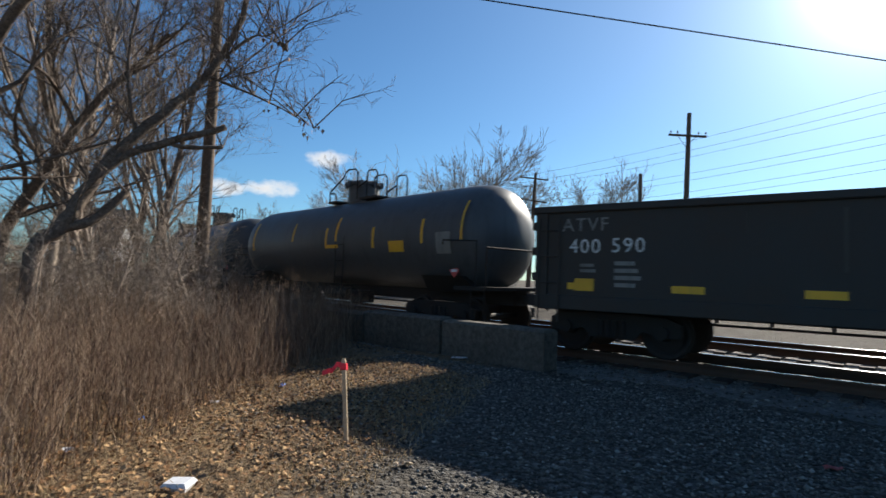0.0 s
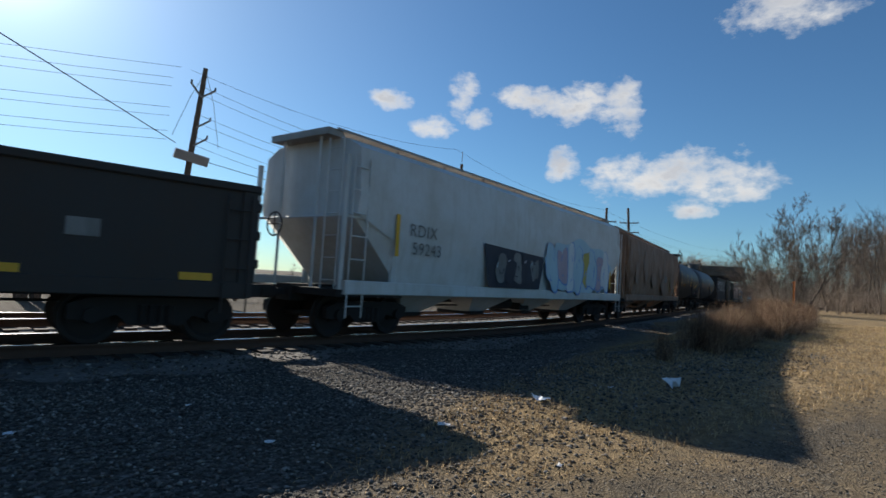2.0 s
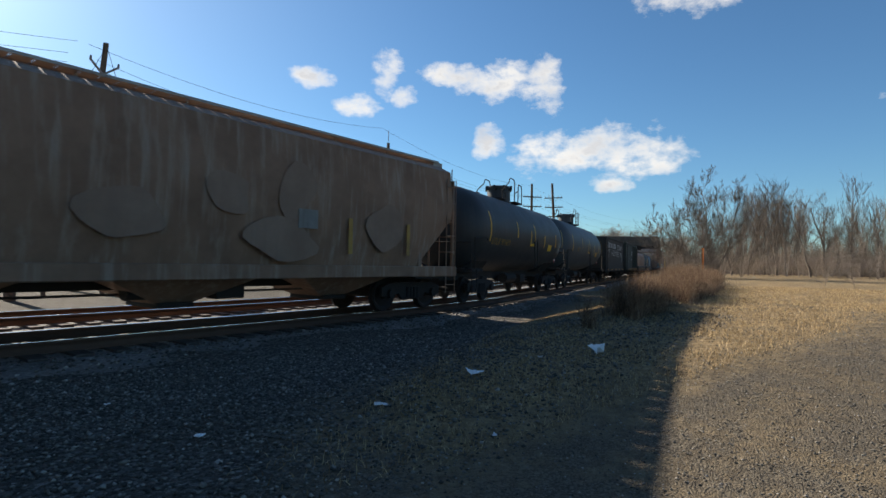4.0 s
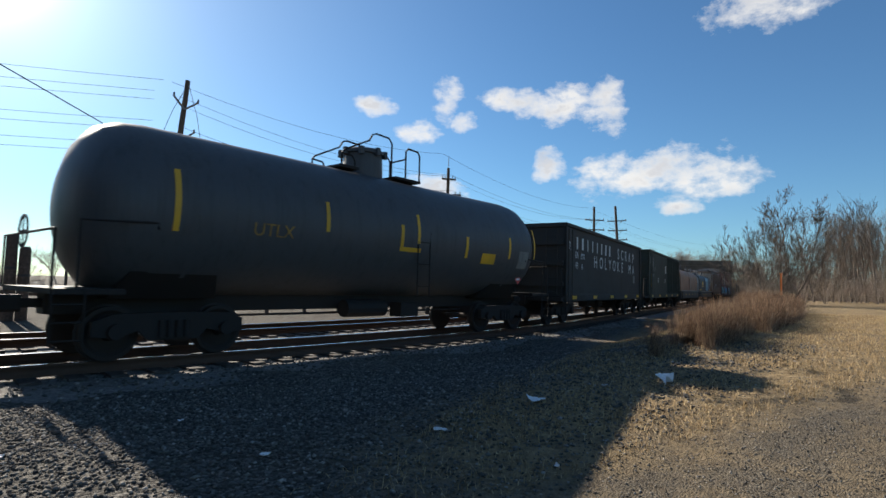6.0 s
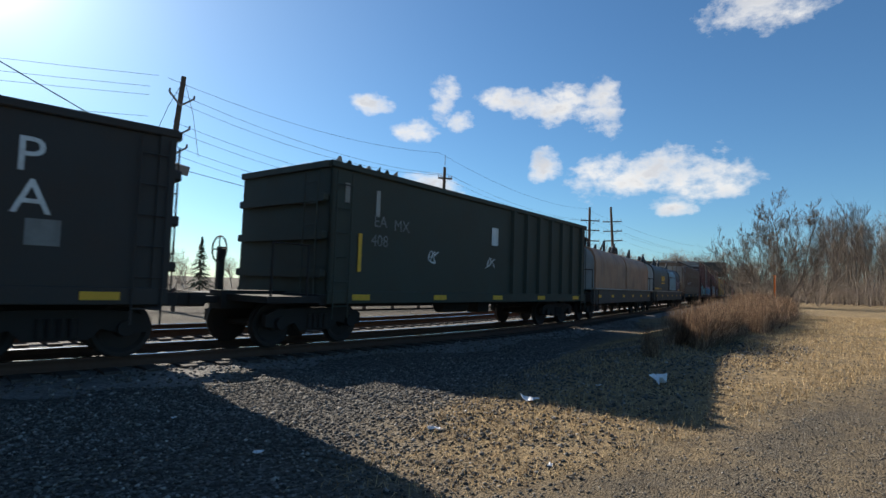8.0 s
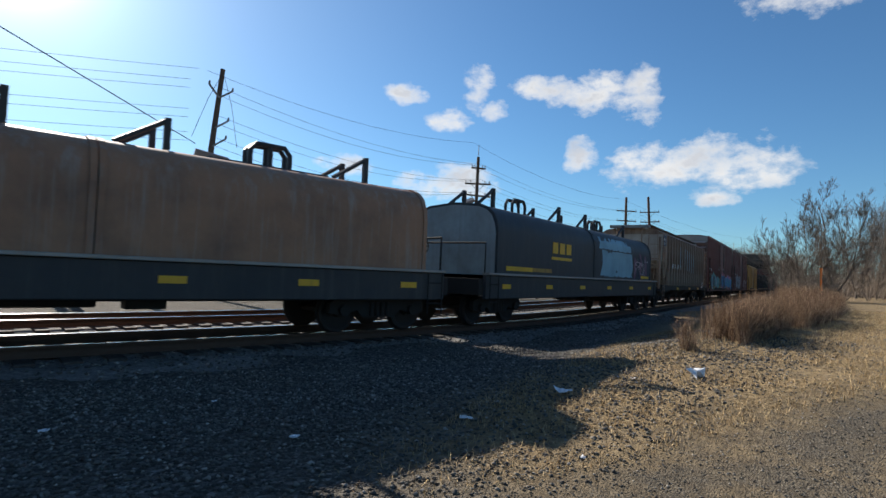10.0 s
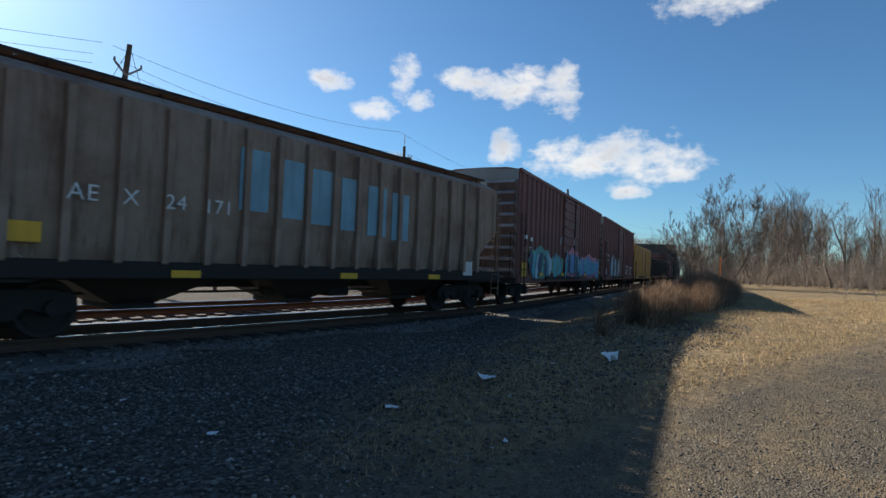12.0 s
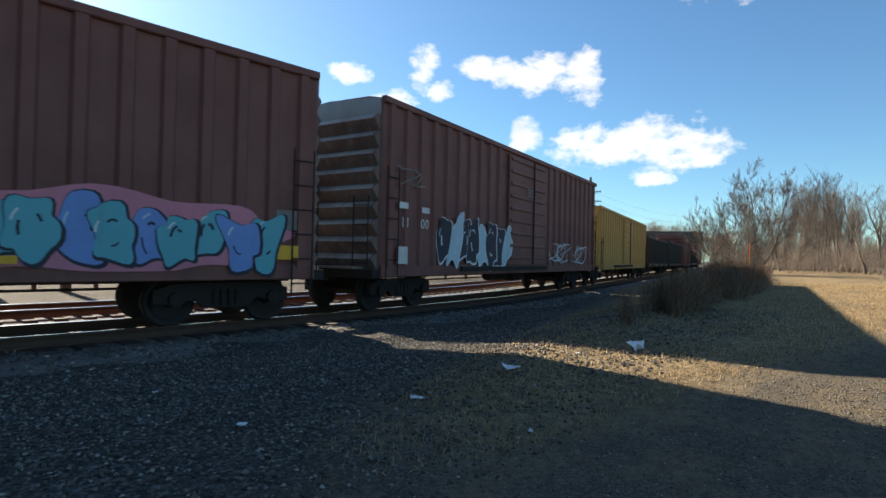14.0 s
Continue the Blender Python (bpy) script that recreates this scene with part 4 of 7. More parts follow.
    part("brake_stand", Shape().box(-L / 2 + 0.68, -L / 2 + 0.8, 0.24, 0.36, 0.85, min(top - 0.4, 1.85) + 0.05), M["steel_dark"], car)
    running_gear(car, L, L / 2 - 2.1)
    yy = -half - 0.06 if not ribs else -half - 0.02
    for i in range(reflectors):
        x = set_back / 2 - h + 0.9 + i * (2 * h - 1.8) / (reflectors - 1)
        plate(x, -half - (0.058 if strip_z < 0.1 else 0.006), floor_z - 0.03 + strip_z, 0.5, 0.12, car, M["amber"])
    for body_, size, x, z, mt in marks:
        writing(body_, size, x, -half - 0.008, z, car, M[mt], 1.15)
    return car


def blob(rng, w, h, n=18):
    """A swelling rounded outline."""
    ph = rng.uniform(0, 6.28, 3)
    return [(w * 0.5 * math.cos(a) * (1 + 0.22 * math.sin(2 * a + ph[0]) + 0.12 * math.sin(3 * a + ph[1])),
             h * 0.5 * math.sin(a) * (1 + 0.15 * math.sin(2 * a + ph[2]))) for a in np.linspace(0, 2 * math.pi, n, endpoint=False)]


def ribbon(pts, w, y):
    """A brush stroke of even width through the points, in the plane of the car's side."""
    fine = []
    ext = [pts[0]] + list(pts) + [pts[-1]]
    for i in range(1, len(ext) - 2):
        p0, p1, p2, p3 = (Vector(q) for q in ext[i - 1:i + 3])
        for k in range(5):
            t = k / 5
            fine.append(0.5 * ((2 * p1) + (p2 - p0) * t + (2 * p0 - 5 * p1 + 4 * p2 - p3) * t * t + (3 * p1 - p0 - 3 * p2 + p3) * t ** 3))
    fine.append(Vector(pts[-1]))
    v = []
    for i, p in enumerate(fine):
        d = (fine[min(i + 1, len(fine) - 1)] - fine[max(i - 1, 0)]).normalized()
        n = Vector((-d.y, d.x)) * w / 2
        v += [(p.x + n.x, y, p.y + n.y), (p.x - n.x, y, p.y - n.y)]
    return v, [(2 * i, 2 * i + 1, 2 * i + 3, 2 * i + 2) for i in range(len(fine) - 1)]


def petal(rng, cx, cz, w, h, grow):
    """A chunky hooked shape with a lean, as an outline round its middle."""
    lean, k1, k2 = rng.uniform(-0.25, 0.35), rng.integers(2, 4), rng.integers(3, 6)
    p1, p2, sq = rng.uniform(0, 6.28), rng.uniform(0, 6.28), rng.uniform(0.5, 0.8)
    out = []
    for a in np.linspace(0, 2 * math.pi, 32, endpoint=False):
        c, s = math.cos(a), math.sin(a)
        r = 1 + 0.16 * math.sin(k1 * a + p1) + 0.13 * math.sin(k2 * a + p2)
        x, z = abs(c) ** sq * math.copysign(1, c) * r, abs(s) ** sq * math.copysign(1, s) * r
        out.append((cx + (w * 0.5 + grow) * x + lean * z * h * 0.4, cz + (h * 0.46 + grow) * z))
    return out


def fan(pts, cx, cz, y):
    k = len(pts)
    return [(a, y, b) for a, b in pts] + [(cx, y, cz)], [(i, (i + 1) % k, k) for i in range(k)]


def graffiti(car, x0, x1, z0, z1, y, fills, edge, back=None, seed=1, n=6):
    """Sprayed interlocking swellings with dark edges; they spell nothing."""
    rng = np.random.default_rng(seed)
    w, h = x1 - x0, z1 - z0
    if back:
        pts = [(x0 + w * (0.5 + 0.55 * math.cos(a) * (1 + 0.06 * math.sin(9 * a))), z0 + h * (0.55 + 0.62 * math.sin(a) * (1 + 0.12 * math.sin(8 * a + 1)))) for a in np.linspace(0, 2 * math.pi, 64, endpoint=False)]
        pts = [(a, max(b, z0 - 0.04)) for a, b in pts]
        part("graffiti", Shape().add(*fan(pts, x0 + w / 2, z0 + h / 2, y - 0.002)), back, car, "sprayed paint cloud")
    cell = w / n
    order = list(range(0, n, 2)) + list(range(1, n, 2))
    for lay, i in enumerate(order):
        cx, cz = x0 + (i + 0.5 + rng.uniform(-0.15, 0.15)) * cell, z0 + h * (0.5 + rng.uniform(-0.05, 0.08))
        cw, ch = cell * rng.uniform(1.0, 1.35), h * rng.uniform(0.82, 1.08)
        d = 0.0016 * lay
        st = rng.bit_generator.state
        part("graffiti", Shape().add(*fan(petal(rng, cx + 0.02, cz - 0.02, cw, ch, 0.035), cx, cz, y - 0.005 - d)), edge, car, "sprayed dark outline")
        rng.bit_generator.state = st
        part("graffiti", Shape().add(*fan(petal(rng, cx, cz, cw, ch, 0.0), cx, cz, y - 0.0056 - d)), fills[i % len(fills)], car, "sprayed colour shape")
        for _ in range(2):          # short curved cuts inside the shape
            q = Shape()
            a0, a1, rr = rng.uniform(0, 6.28), rng.uniform(0.6, 1.3), rng.uniform(0.35, 0.6)
            q.add(*ribbon([(cx + rr * cw * 0.42 * math.cos(a0 + a1 * t), cz + rr * ch * 0.5 * math.sin(a0 + a1 * t)) for t in (0, 0.5, 1)], rng.uniform(0.025, 0.05), y - 0.0062 - d))
            part("graffiti", q, edge, car, "sprayed inner line")
        q = Shape()
        a0 = rng.uniform(1.6, 2.6)
        q.add(*ribbon([(cx + 0.78 * cw * 0.46 * math.cos(a0 + t), cz + 0.78 * ch * 0.46 * math.sin(a0 + t)) for t in (0, 0.3, 0.6)], 0.03, y - 0.0065 - d))
        part("graffiti", q, SP["white"] if i % 2 else SP["pale"], car, "thin sprayed highlight")


def scrawl(car, x, z, w, h, y, material, seed, lines=5):
    """A hasty tangle of thin paint lines."""
    rng = np.random.default_rng(seed)
    q = Shape()
    for i in range(max(2, lines // 2)):
        m = 7
        ph, f1, f2 = rng.uniform(0, 6.28, 2), rng.uniform(2.0, 4.5), rng.uniform(3.5, 6.5)
        pts = [(x + w * (0.1 + 0.8 * t) + 0.16 * w * math.sin(f2 * t * 2 + ph[0]), z + h * (0.5 + 0.42 * math.sin(f1 * t * 2 + ph[1]) * rng.uniform(0.6, 1))) for t in np.linspace(rng.uniform(0, 0.3), rng.uniform(0.6, 1), m)]
        q.add(*ribbon(pts, rng.uniform(0.018, 0.035), y - 0.001 * i))
    part("graffiti", q, material, car, "thin scrawled tag")


def spray(name, c):
    return weathered(name, c, tuple(v * 0.7 for v in c), tuple(v * 0.6 + 0.05 for v in c), 0.6, amount=0.4)


SP = {"navy": spray("spray_navy", (0.05, 0.08, 0.14)), "teal": spray("spray_teal", (0.10, 0.42, 0.48)), "blue": spray("spray_blue", (0.16, 0.30, 0.62)), "pink": spray("spray_pink", (0.62, 0.22, 0.28)),
      "white": spray("spray_white", (0.68, 0.70, 0.70)), "dark": spray("spray_dark", (0.03, 0.035, 0.05)), "green": spray("spray_green", (0.12, 0.36, 0.28)),
      "red": spray("spray_red", (0.55, 0.09, 0.08)), "gold": spray("spray_gold", (0.55, 0.42, 0.10)), "pinkish": spray("spray_pinkish", (0.5, 0.38, 0.42)), "plum": spray("spray_plum", (0.16, 0.08, 0.12)), "pale": spray("spray_pale", (0.45, 0.60, 0.66))}


def covered_hopper(front, back, label, body, eave=4.15, crown=4.55, side="smooth", marks=(), pockets=3, half=1.56, sill_z=1.05):
    car, L = new_car("covered_hopper", label, "hopper car", front, back)
    h = L / 2 - 0.72
    e = h - 1.75            # foot of the sloping ends
    # body: upright or bulging sides under a crowned roof, end sheets sloping in
    def section(x, low, cut=0.0):
        bulge = 0.07 if side == "smooth" else 0.0
        pr = [(-half + 0.12, low), (-half - bulge * 0.4, max(low, 1.9) if low < 1.9 else low + 0.01), (-half - bulge, max(2.9, low + 0.02)), (-half + 0.02, eave), (-half + 0.42, crown - 0.05), (0, crown)]
        return [(x, y, z) for y, z in pr] + [(x, -y, z) for y, z in pr[-2::-1]]
    low_end = eave - 1.35
    secs = [section(-h + 0.25, low_end), section(-e, sill_z), section(e, sill_z), section(h - 0.25, low_end)]
    smooth_by_angle(part("body", Shape().loft(secs), M[body], car), 25)
    if side == "ribbed":
        for s in (-1, 1):
            xa, xb, yy = s * (h - 0.25), s * e, half - 0.02
            up = [(xa + s * 0.012, -yy, low_end), (xa + s * 0.012, yy, low_end), (xa + s * 0.012, yy, eave - 0.06), (xa + s * 0.012, -yy, eave - 0.06)]
            end = part("end_sheet", Shape().loft([up, [(x - s * 0.02, y, z) for x, y, z in up]]), M["end_pale"], car, "pale end sheet")
            lo = [(xb + s * 0.012, -yy + 0.1, sill_z + 0.05), (xb + s * 0.012, yy - 0.1, sill_z + 0.05), (xa + s * 0.012, yy, low_end - 0.006), (xa + s * 0.012, -yy, low_end - 0.006)]
            part("slope_sheet", Shape().loft([lo, [(x - s * 0.02, y, z + 0.01) for x, y, z in lo]]), M["end_pale"], end)
    # bay hoppers under the floor
    for i in range(pockets):
        cx = -e + (i + 0.5) * 2 * e / pockets
        wv = e / pockets * 0.92
        p = Shape().loft([[(cx - 0.3, -0.5, 0.42), (cx + 0.3, -0.5, 0.42), (cx + 0.3, 0.5, 0.42), (cx - 0.3, 0.5, 0.42)],
                          [(cx - wv, -half + 0.15, sill_z + 0.05), (cx + wv, -half + 0.15, sill_z + 0.05), (cx + wv, half - 0.15, sill_z + 0.05), (cx - wv, half - 0.15, sill_z + 0.05)]])
        o = part("hopper_bay", p, M[body if side == "smooth" else "steel_dark"], car)
        part("outlet_gate", Shape().box(cx - 0.35, cx + 0.35, -0.62, 0.62, 0.36, 0.46, 0.02), M["steel_dark"], o)
    for s in (-1, 1):
        part("side_sill", Shape().box(-h, h, s * half - 0.06, s * half + 0.06, sill_z - 0.14, sill_z + 0.14, 0.02), M[body if side == "smooth" else "steel_dark"], car)
        if side == "ribbed":
            n = 17
            rib = Shape().box(-0.055, 0.055, -0.10, 0.02, sill_z + 0.1, eave - 0.05, 0.02).mesh("rib", M[body])
            for i in range(n):
                x = -e - 0.4 + i * (2 * e + 0.8) / (n - 1)
                o = part("rib", rib, None, car)
                o.matrix_basis = pose(x, s * half, 0, 0, 0, 0 if s < 0 else 180)
        # roof walkway with open grating
        w = Shape()
        y0, y1 = s * 0.62, s * 0.98
        for y in (y0, y1):
            w.box(-h + 0.1, h - 0.1, y - 0.02, y + 0.02, crown + 0.10, crown + 0.15)
        k = int(2 * h / 0.3)
        for i in range(k):
            x = -h + 0.15 + i * (2 * h - 0.3) / k
            w.box(x, x + 0.27, min(y0, y1), max(y0, y1), crown + 0.115, crown + 0.14)
        for i in range(9):
            x = -h + 0.3 + i * (2 * h - 0.6) / 8
            w.box(x - 0.02, x + 0.02, (y0 + y1) / 2 - 0.02, (y0 + y1) / 2 + 0.02, crown - 0.12, crown + 0.11)
        part("roof_walk", w, M["steel_dark" if side == "ribbed" else "roof_metal"], car, "galvanised grating walkway")
    part("roof_hatch", Shape().box(-h + 0.9, h - 0.9, -0.3, 0.3, crown - 0.02, crown + 0.13, 0.04), M[body], car)
    for s in (-1, 1):
        part("end_roof_cap", Shape().box(min(s * (h - 0.3), s * (h + 0.12)), max(s * (h - 0.3), s * (h + 0.12)), -0.95, 0.95, crown - 0.02, crown + 0.12), M["roof_metal"], car)
        for y in (-half + 0.1, half - 0.1):
            part("end_post", Shape().tube((s * h, y, 0.95), (s * (h - 0.02), y, eave - 0.2), 0.06, 0.06, 6), M[body], car)
            part("bolster_post", Shape().tube((s * (e + 0.25), y, 1.0), (s * (e + 0.25), y, 2.0), 0.08, 0.08, 6), M[body], car)
        part("end_rail", Shape().tube((s * h, -half + 0.1, 2.45), (s * h, half - 0.1, 2.45), 0.03, 0.03, 6), M[body], car)
        part("side_rail", Shape().tube((s * h, -half + 0.1, 2.45), (s * (e + 0.1), -half + 0.1, 2.45), 0.03, 0.03, 6), M[body], car)
        for y in (-0.6, 0.6):
            part("end_bar", Shape().tube((s * h, y, 1.0), (s * h, y, crown), 0.03, 0.03, 6), M[body], car)
        part("end_platform", Shape().box(min(s * e, s * (h + 0.15)), max(s * e, s * (h + 0.15)), -half, half, 0.86, 1.0), M["steel_dark"], car)
        ladder(car, s * (h - 0.28), -half - 0.05, 0.45, eave - 0.2, 0.42, M[body])
        ladder(car, s * (h + 0.05), -half + 0.4, 0.95, crown - 0.1, 0.42, M[body], False)
    brake_wheel(car, -h - 0.12, 0.6, 2.3)
    running_gear(car, L, L / 2 - 2.0)
    for body_, size, x, z, mt in marks:
        writing(body_, size, x, -half - (0.085 if side == "smooth" else 0.106), z, car, M[mt], 1.1)
    return car


def boxcar(front, back, label, body="boxcar_red", eave=4.76, crown=4.87, marks=(), door=1.5, half=1.52, ends="ribbed"):
    car, L = new_car("boxcar", label, "boxcar", front, back)
    h = L / 2 - 0.72
    fl = 1.0
    sec = lambda x: [(x, y, z) for y, z in ((-half, fl - 0.12), (-half, eave), (-half + 0.5, eave + 0.09), (0, crown), (half - 0.5, eave + 0.09), (half, eave), (half, fl - 0.12))]
    part("body", Shape().loft([sec(-h), sec(h)]), M[body], car)
    n = 26
    for s in (-1, 1):
        post = Shape().loft([[(a, b, fl + 0.02) for a, b in ((-0.13, 0.01), (-0.08, -0.075), (0.08, -0.075), (0.13, 0.01))], [(a, b, eave - 0.1) for a, b in ((-0.13, 0.01), (-0.08, -0.075), (0.08, -0.075), (0.13, 0.01))]]).mesh("side_post", M[body])
        for i in range(n):
            x = -h + 0.3 + i * (2 * h - 0.6) / (n - 1)
            if abs(x) < door + 0.15:
                continue
            o = part("side_post", post, None, car)
            o.matrix_basis = pose(x, s * half, 0, 0, 0, 0 if s < 0 else 180)
        part("eave_rail", Shape().box(-h, h, s * half - 0.09, s * half + 0.05, eave - 0.1, eave + 0.05, 0.02), M[body], car)
        part("side_sill", Shape().box(-h, h, s * half - 0.05, s * half + 0.05, fl - 0.2, fl + 0.08, 0.02), M[body], car)
        d = part("sliding_door", Shape().box(-door, door, s * (half + 0.05) - 0.045, s * (half + 0.05) + 0.045, fl + 0.06, eave - 0.16, 0.02), M[body], car, "corrugated sliding door")
        for k in range(9):
            z = fl + 0.3 + k * (eave - fl - 0.6) / 8
            part("door_rib", Shape().box(-door + 0.12, door - 0.12, s * (half + 0.11) - 0.03, s * (half + 0.11) + 0.03, z - 0.05, z + 0.05, 0.02), M[body], d)
        part("door_bar", Shape().tube((0.35, s * (half + 0.16), fl + 0.1), (0.35, s * (half + 0.16), eave - 0.2), 0.03, 0.03, 6), M["steel_dark"], d)
        part("door_track", Shape().box(-door - 2.9, door + 0.3, s * (half + 0.09) - 0.03, s * (half + 0.09) + 0.03, fl - 0.1, fl + 0.03), M["steel_dark"], car)
    # roof panels with raised seams
    for i in range(13):
        x = -h + 0.15 + i * (2 * h - 0.3) / 12
        part("roof_seam", Shape().loft([[(x - 0.04, y, z) for y, z in ((-half, eave + 0.03), (-half + 0.5, eave + 0.13), (0, crown + 0.04), (half - 0.5, eave + 0.13), (half, eave + 0.03))] + [(x - 0.04, 0, crown - 0.1)],
                                        [(x + 0.04, y, z) for y, z in ((-half, eave + 0.03), (-half + 0.5, eave + 0.13), (0, crown + 0.04), (half - 0.5, eave + 0.13), (half, eave + 0.03))] + [(x + 0.04, 0, crown - 0.1)]]), M["roof_metal"], car)
    for s in (-1, 1):
        end = part("end_panel", Shape().box(min(s * h, s * (h + 0.03)), max(s * h, s * (h + 0.03)), -half + 0.02, half - 0.02, fl - 0.1, eave), M["worn_end" if ends == "worn" else body], car, "corrugated steel end")
        part("end_cap", Shape().prism([(-half + 0.03, eave - 0.38), (half - 0.03, eave - 0.38), (half - 0.03, eave), (0, crown - 0.01), (-half + 0.03, eave)], min(s * (h + 0.03), s * (h + 0.06)), max(s * (h + 0.03), s * (h + 0.06))), M["roof_metal" if ends == "worn" else body], end, "scraped bare metal")
        for k in range(9):
            z = fl + 0.2 + k * (eave - fl - 0.55) / 8.3
            rb = Shape().loft([[(s * (h + 0.03), y0, z - 0.24), (s * (h + 0.13), y1, z - 0.06), (s * (h + 0.17), y1, z), (s * (h + 0.15), y1, z + 0.04), (s * (h + 0.03), y0, z + 0.13)]
                               for y0, y1 in ((-half + 0.05, -half + 0.1), (half - 0.05, half - 0.1))])
            part("end_corrugation", rb, M["worn_end" if ends == "worn" else body], end)
            # painted highlight: a pale strip where sun would catch each ridge's upper slope
            if ends == "worn":
                cr = Shape().loft([[(s * (h + 0.174), y, z), (s * (h + 0.154), y, z + 0.045), (s * (h + 0.07), y, z + 0.108), (s * (h + 0.06), y, z + 0.10), (s * (h + 0.14), y, z + 0.03)] for y in (-half + 0.14, half - 0.14)])
                part("glint_strip", cr, M["crest_glint"], end, "pale strip painted as sunlight on the ridge")
        ladder(car, s * (h - 0.3), -half - 0.11, 0.5, eave - 1.5, 0.42)
        ladder(car, s * (h + 0.2), -half + 0.4, 0.9, 2.6, 0.42, None, False)
        part("end_sill", Shape().box(min(s * (h - 0.1), s * (h + 0.25)), max(s * (h - 0.1), s * (h + 0.25)), -half, half, 0.78, 0.98), M["steel_dark"], car)
        part("crossover_step", Shape().box(min(s * h, s * (h + 0.4)), max(s * h, s * (h + 0.4)), -1.1, 1.1, 0.98, 1.03), M["roof_metal"], car)
    brake_wheel(car, -h - 0.32, 0.7, 2.7)
    running_gear(car, L, L / 2 - 2.2)
    for body_, size, x, z, mt in marks:
        writing(body_, size, x, -half - 0.085, z, car, M[mt], 1.1)
    return car


def coil_car(front, back, label, hoods, half=1.45):
    car, L = new_car("coil_car", label, "coil car", front, back)
    h = L / 2 - 0.6
    part("deck", Shape().box(-h, h, -half, half, 0.98, 1.18, 0.03), M["steel_dark"], car)
    for s in (-1, 1):
        part("side_sill", Shape().box(-h, h, s * (half + 0.03) - 0.05, s * (half + 0.03) + 0.05, 0.70, 1.30, 0.02), M["coil_black"], car)
        part("sill_flange", Shape().box(-h, h, s * (half + 0.06) - 0.1, s * (half + 0.06) + 0.1, 1.30, 1.36, 0.01), M["roof_metal"], car, "worn pale sill flange")
        part("end_sill", Shape().box(min(s * h, s * (h + 0.2)), max(s * h, s * (h + 0.2)), -half, half, 0.8, 1.2), M["steel_dark"], car)
        end = Shape().pipe([(s * (h - 0.05), -half, 1.3), (s * (h - 0.05), -half, 2.1), (s * (h - 0.05), half, 2.1), (s * (h - 0.05), half, 1.3)], 0.025)
        part("end_rail", end, M["steel_dark"], car)
        ladder(car, s * (h - 0.3), -half - 0.14, 0.4, 1.3, 0.4)
    k = len(hoods)
    hl = (2 * h - 1.1) / k
    for i, (mt, marksy) in enumerate(hoods):
        x0, x1 = -h + 0.65 + i * hl + 0.06, -h + 0.65 + (i + 1) * hl - 0.06
        prof = [(-half + 0.05, 1.3), (-half + 0.05, 2.42), (-half + 0.09, 2.68), (-half + 0.2, 2.92), (-half + 0.38, 3.07), (-half + 0.62, 3.16), (0, 3.23), (half - 0.62, 3.16), (half - 0.38, 3.07), (half - 0.2, 2.92), (half - 0.09, 2.68), (half - 0.05, 2.42), (half - 0.05, 1.3)]
        hood = smooth_by_angle(part("hood", Shape().prism(prof, x0, x1), M[mt], car, "steel coil cover"), 30)
        for q in (0.0, 1.0):
            xx = x0 + q * (x1 - x0)
            part("hood_rim", Shape().prism([(y * 1.02, 1.28 + (z - 1.28) * 1.012) for y, z in prof], xx - 0.05, xx + 0.05), M[mt], hood)
        if i in (0, k - 1):
            xe = x0 - 0.062 if i == 0 else x1 + 0.05
            part("hood_end", Shape().prism([(y * 0.97, 1.34 + (z - 1.34) * 0.975) for y, z in prof], xe, xe + 0.012), M["hood_pale"], hood, "pale worn end of the cover")
        cx = (x0 + x1) / 2
        lug = Shape()
        for y in (-0.12, 0.12):
            lug.pipe([(cx - 0.42, y, 3.21), (cx - 0.42, y, 3.59), (cx - 0.3, y, 3.73), (cx + 0.3, y, 3.73), (cx + 0.42, y, 3.59), (cx + 0.42, y, 3.21)], 0.055, 6)
            lug.tube((cx, y, 3.21), (cx, y, 3.73), 0.05, 0.05, 6)
        part("lifting_bracket", lug, M["coil_black"], hood)
        part("bracket_base", Shape().box(cx - 1.25, cx + 1.25, -0.32, 0.32, 3.17, 3.29, 0.03), M["coil_black"], hood)
        for q in (0.17, 0.83):
            xx = x0 + q * (x1 - x0)
            for y in (-0.5, 0.5):
                g = Shape()
                g.box(xx - 0.05, xx + 0.05, y - 0.05, y + 0.05, 3.23, 3.78)
                g.tube((xx - 0.02, y, 3.73), (xx + (-0.8 if q > 0.5 else -0.8), y, 3.23), 0.05, 0.05, 5)
                part("stacking_guide", g, M["coil_black"], hood)
        if marksy:
            marksy(hood, x0, x1, -half + 0.05)
    for i in range(6):
        plate(-h + 1.0 + i * (2 * h - 2.0) / 5, -half - 0.09, 1.02, 0.42, 0.12, car, M["amber"])
    brake_wheel(car, -h - 0.1, 0.5, 2.0)
    running_gear(car, L, L / 2 - 2.0)
    return car


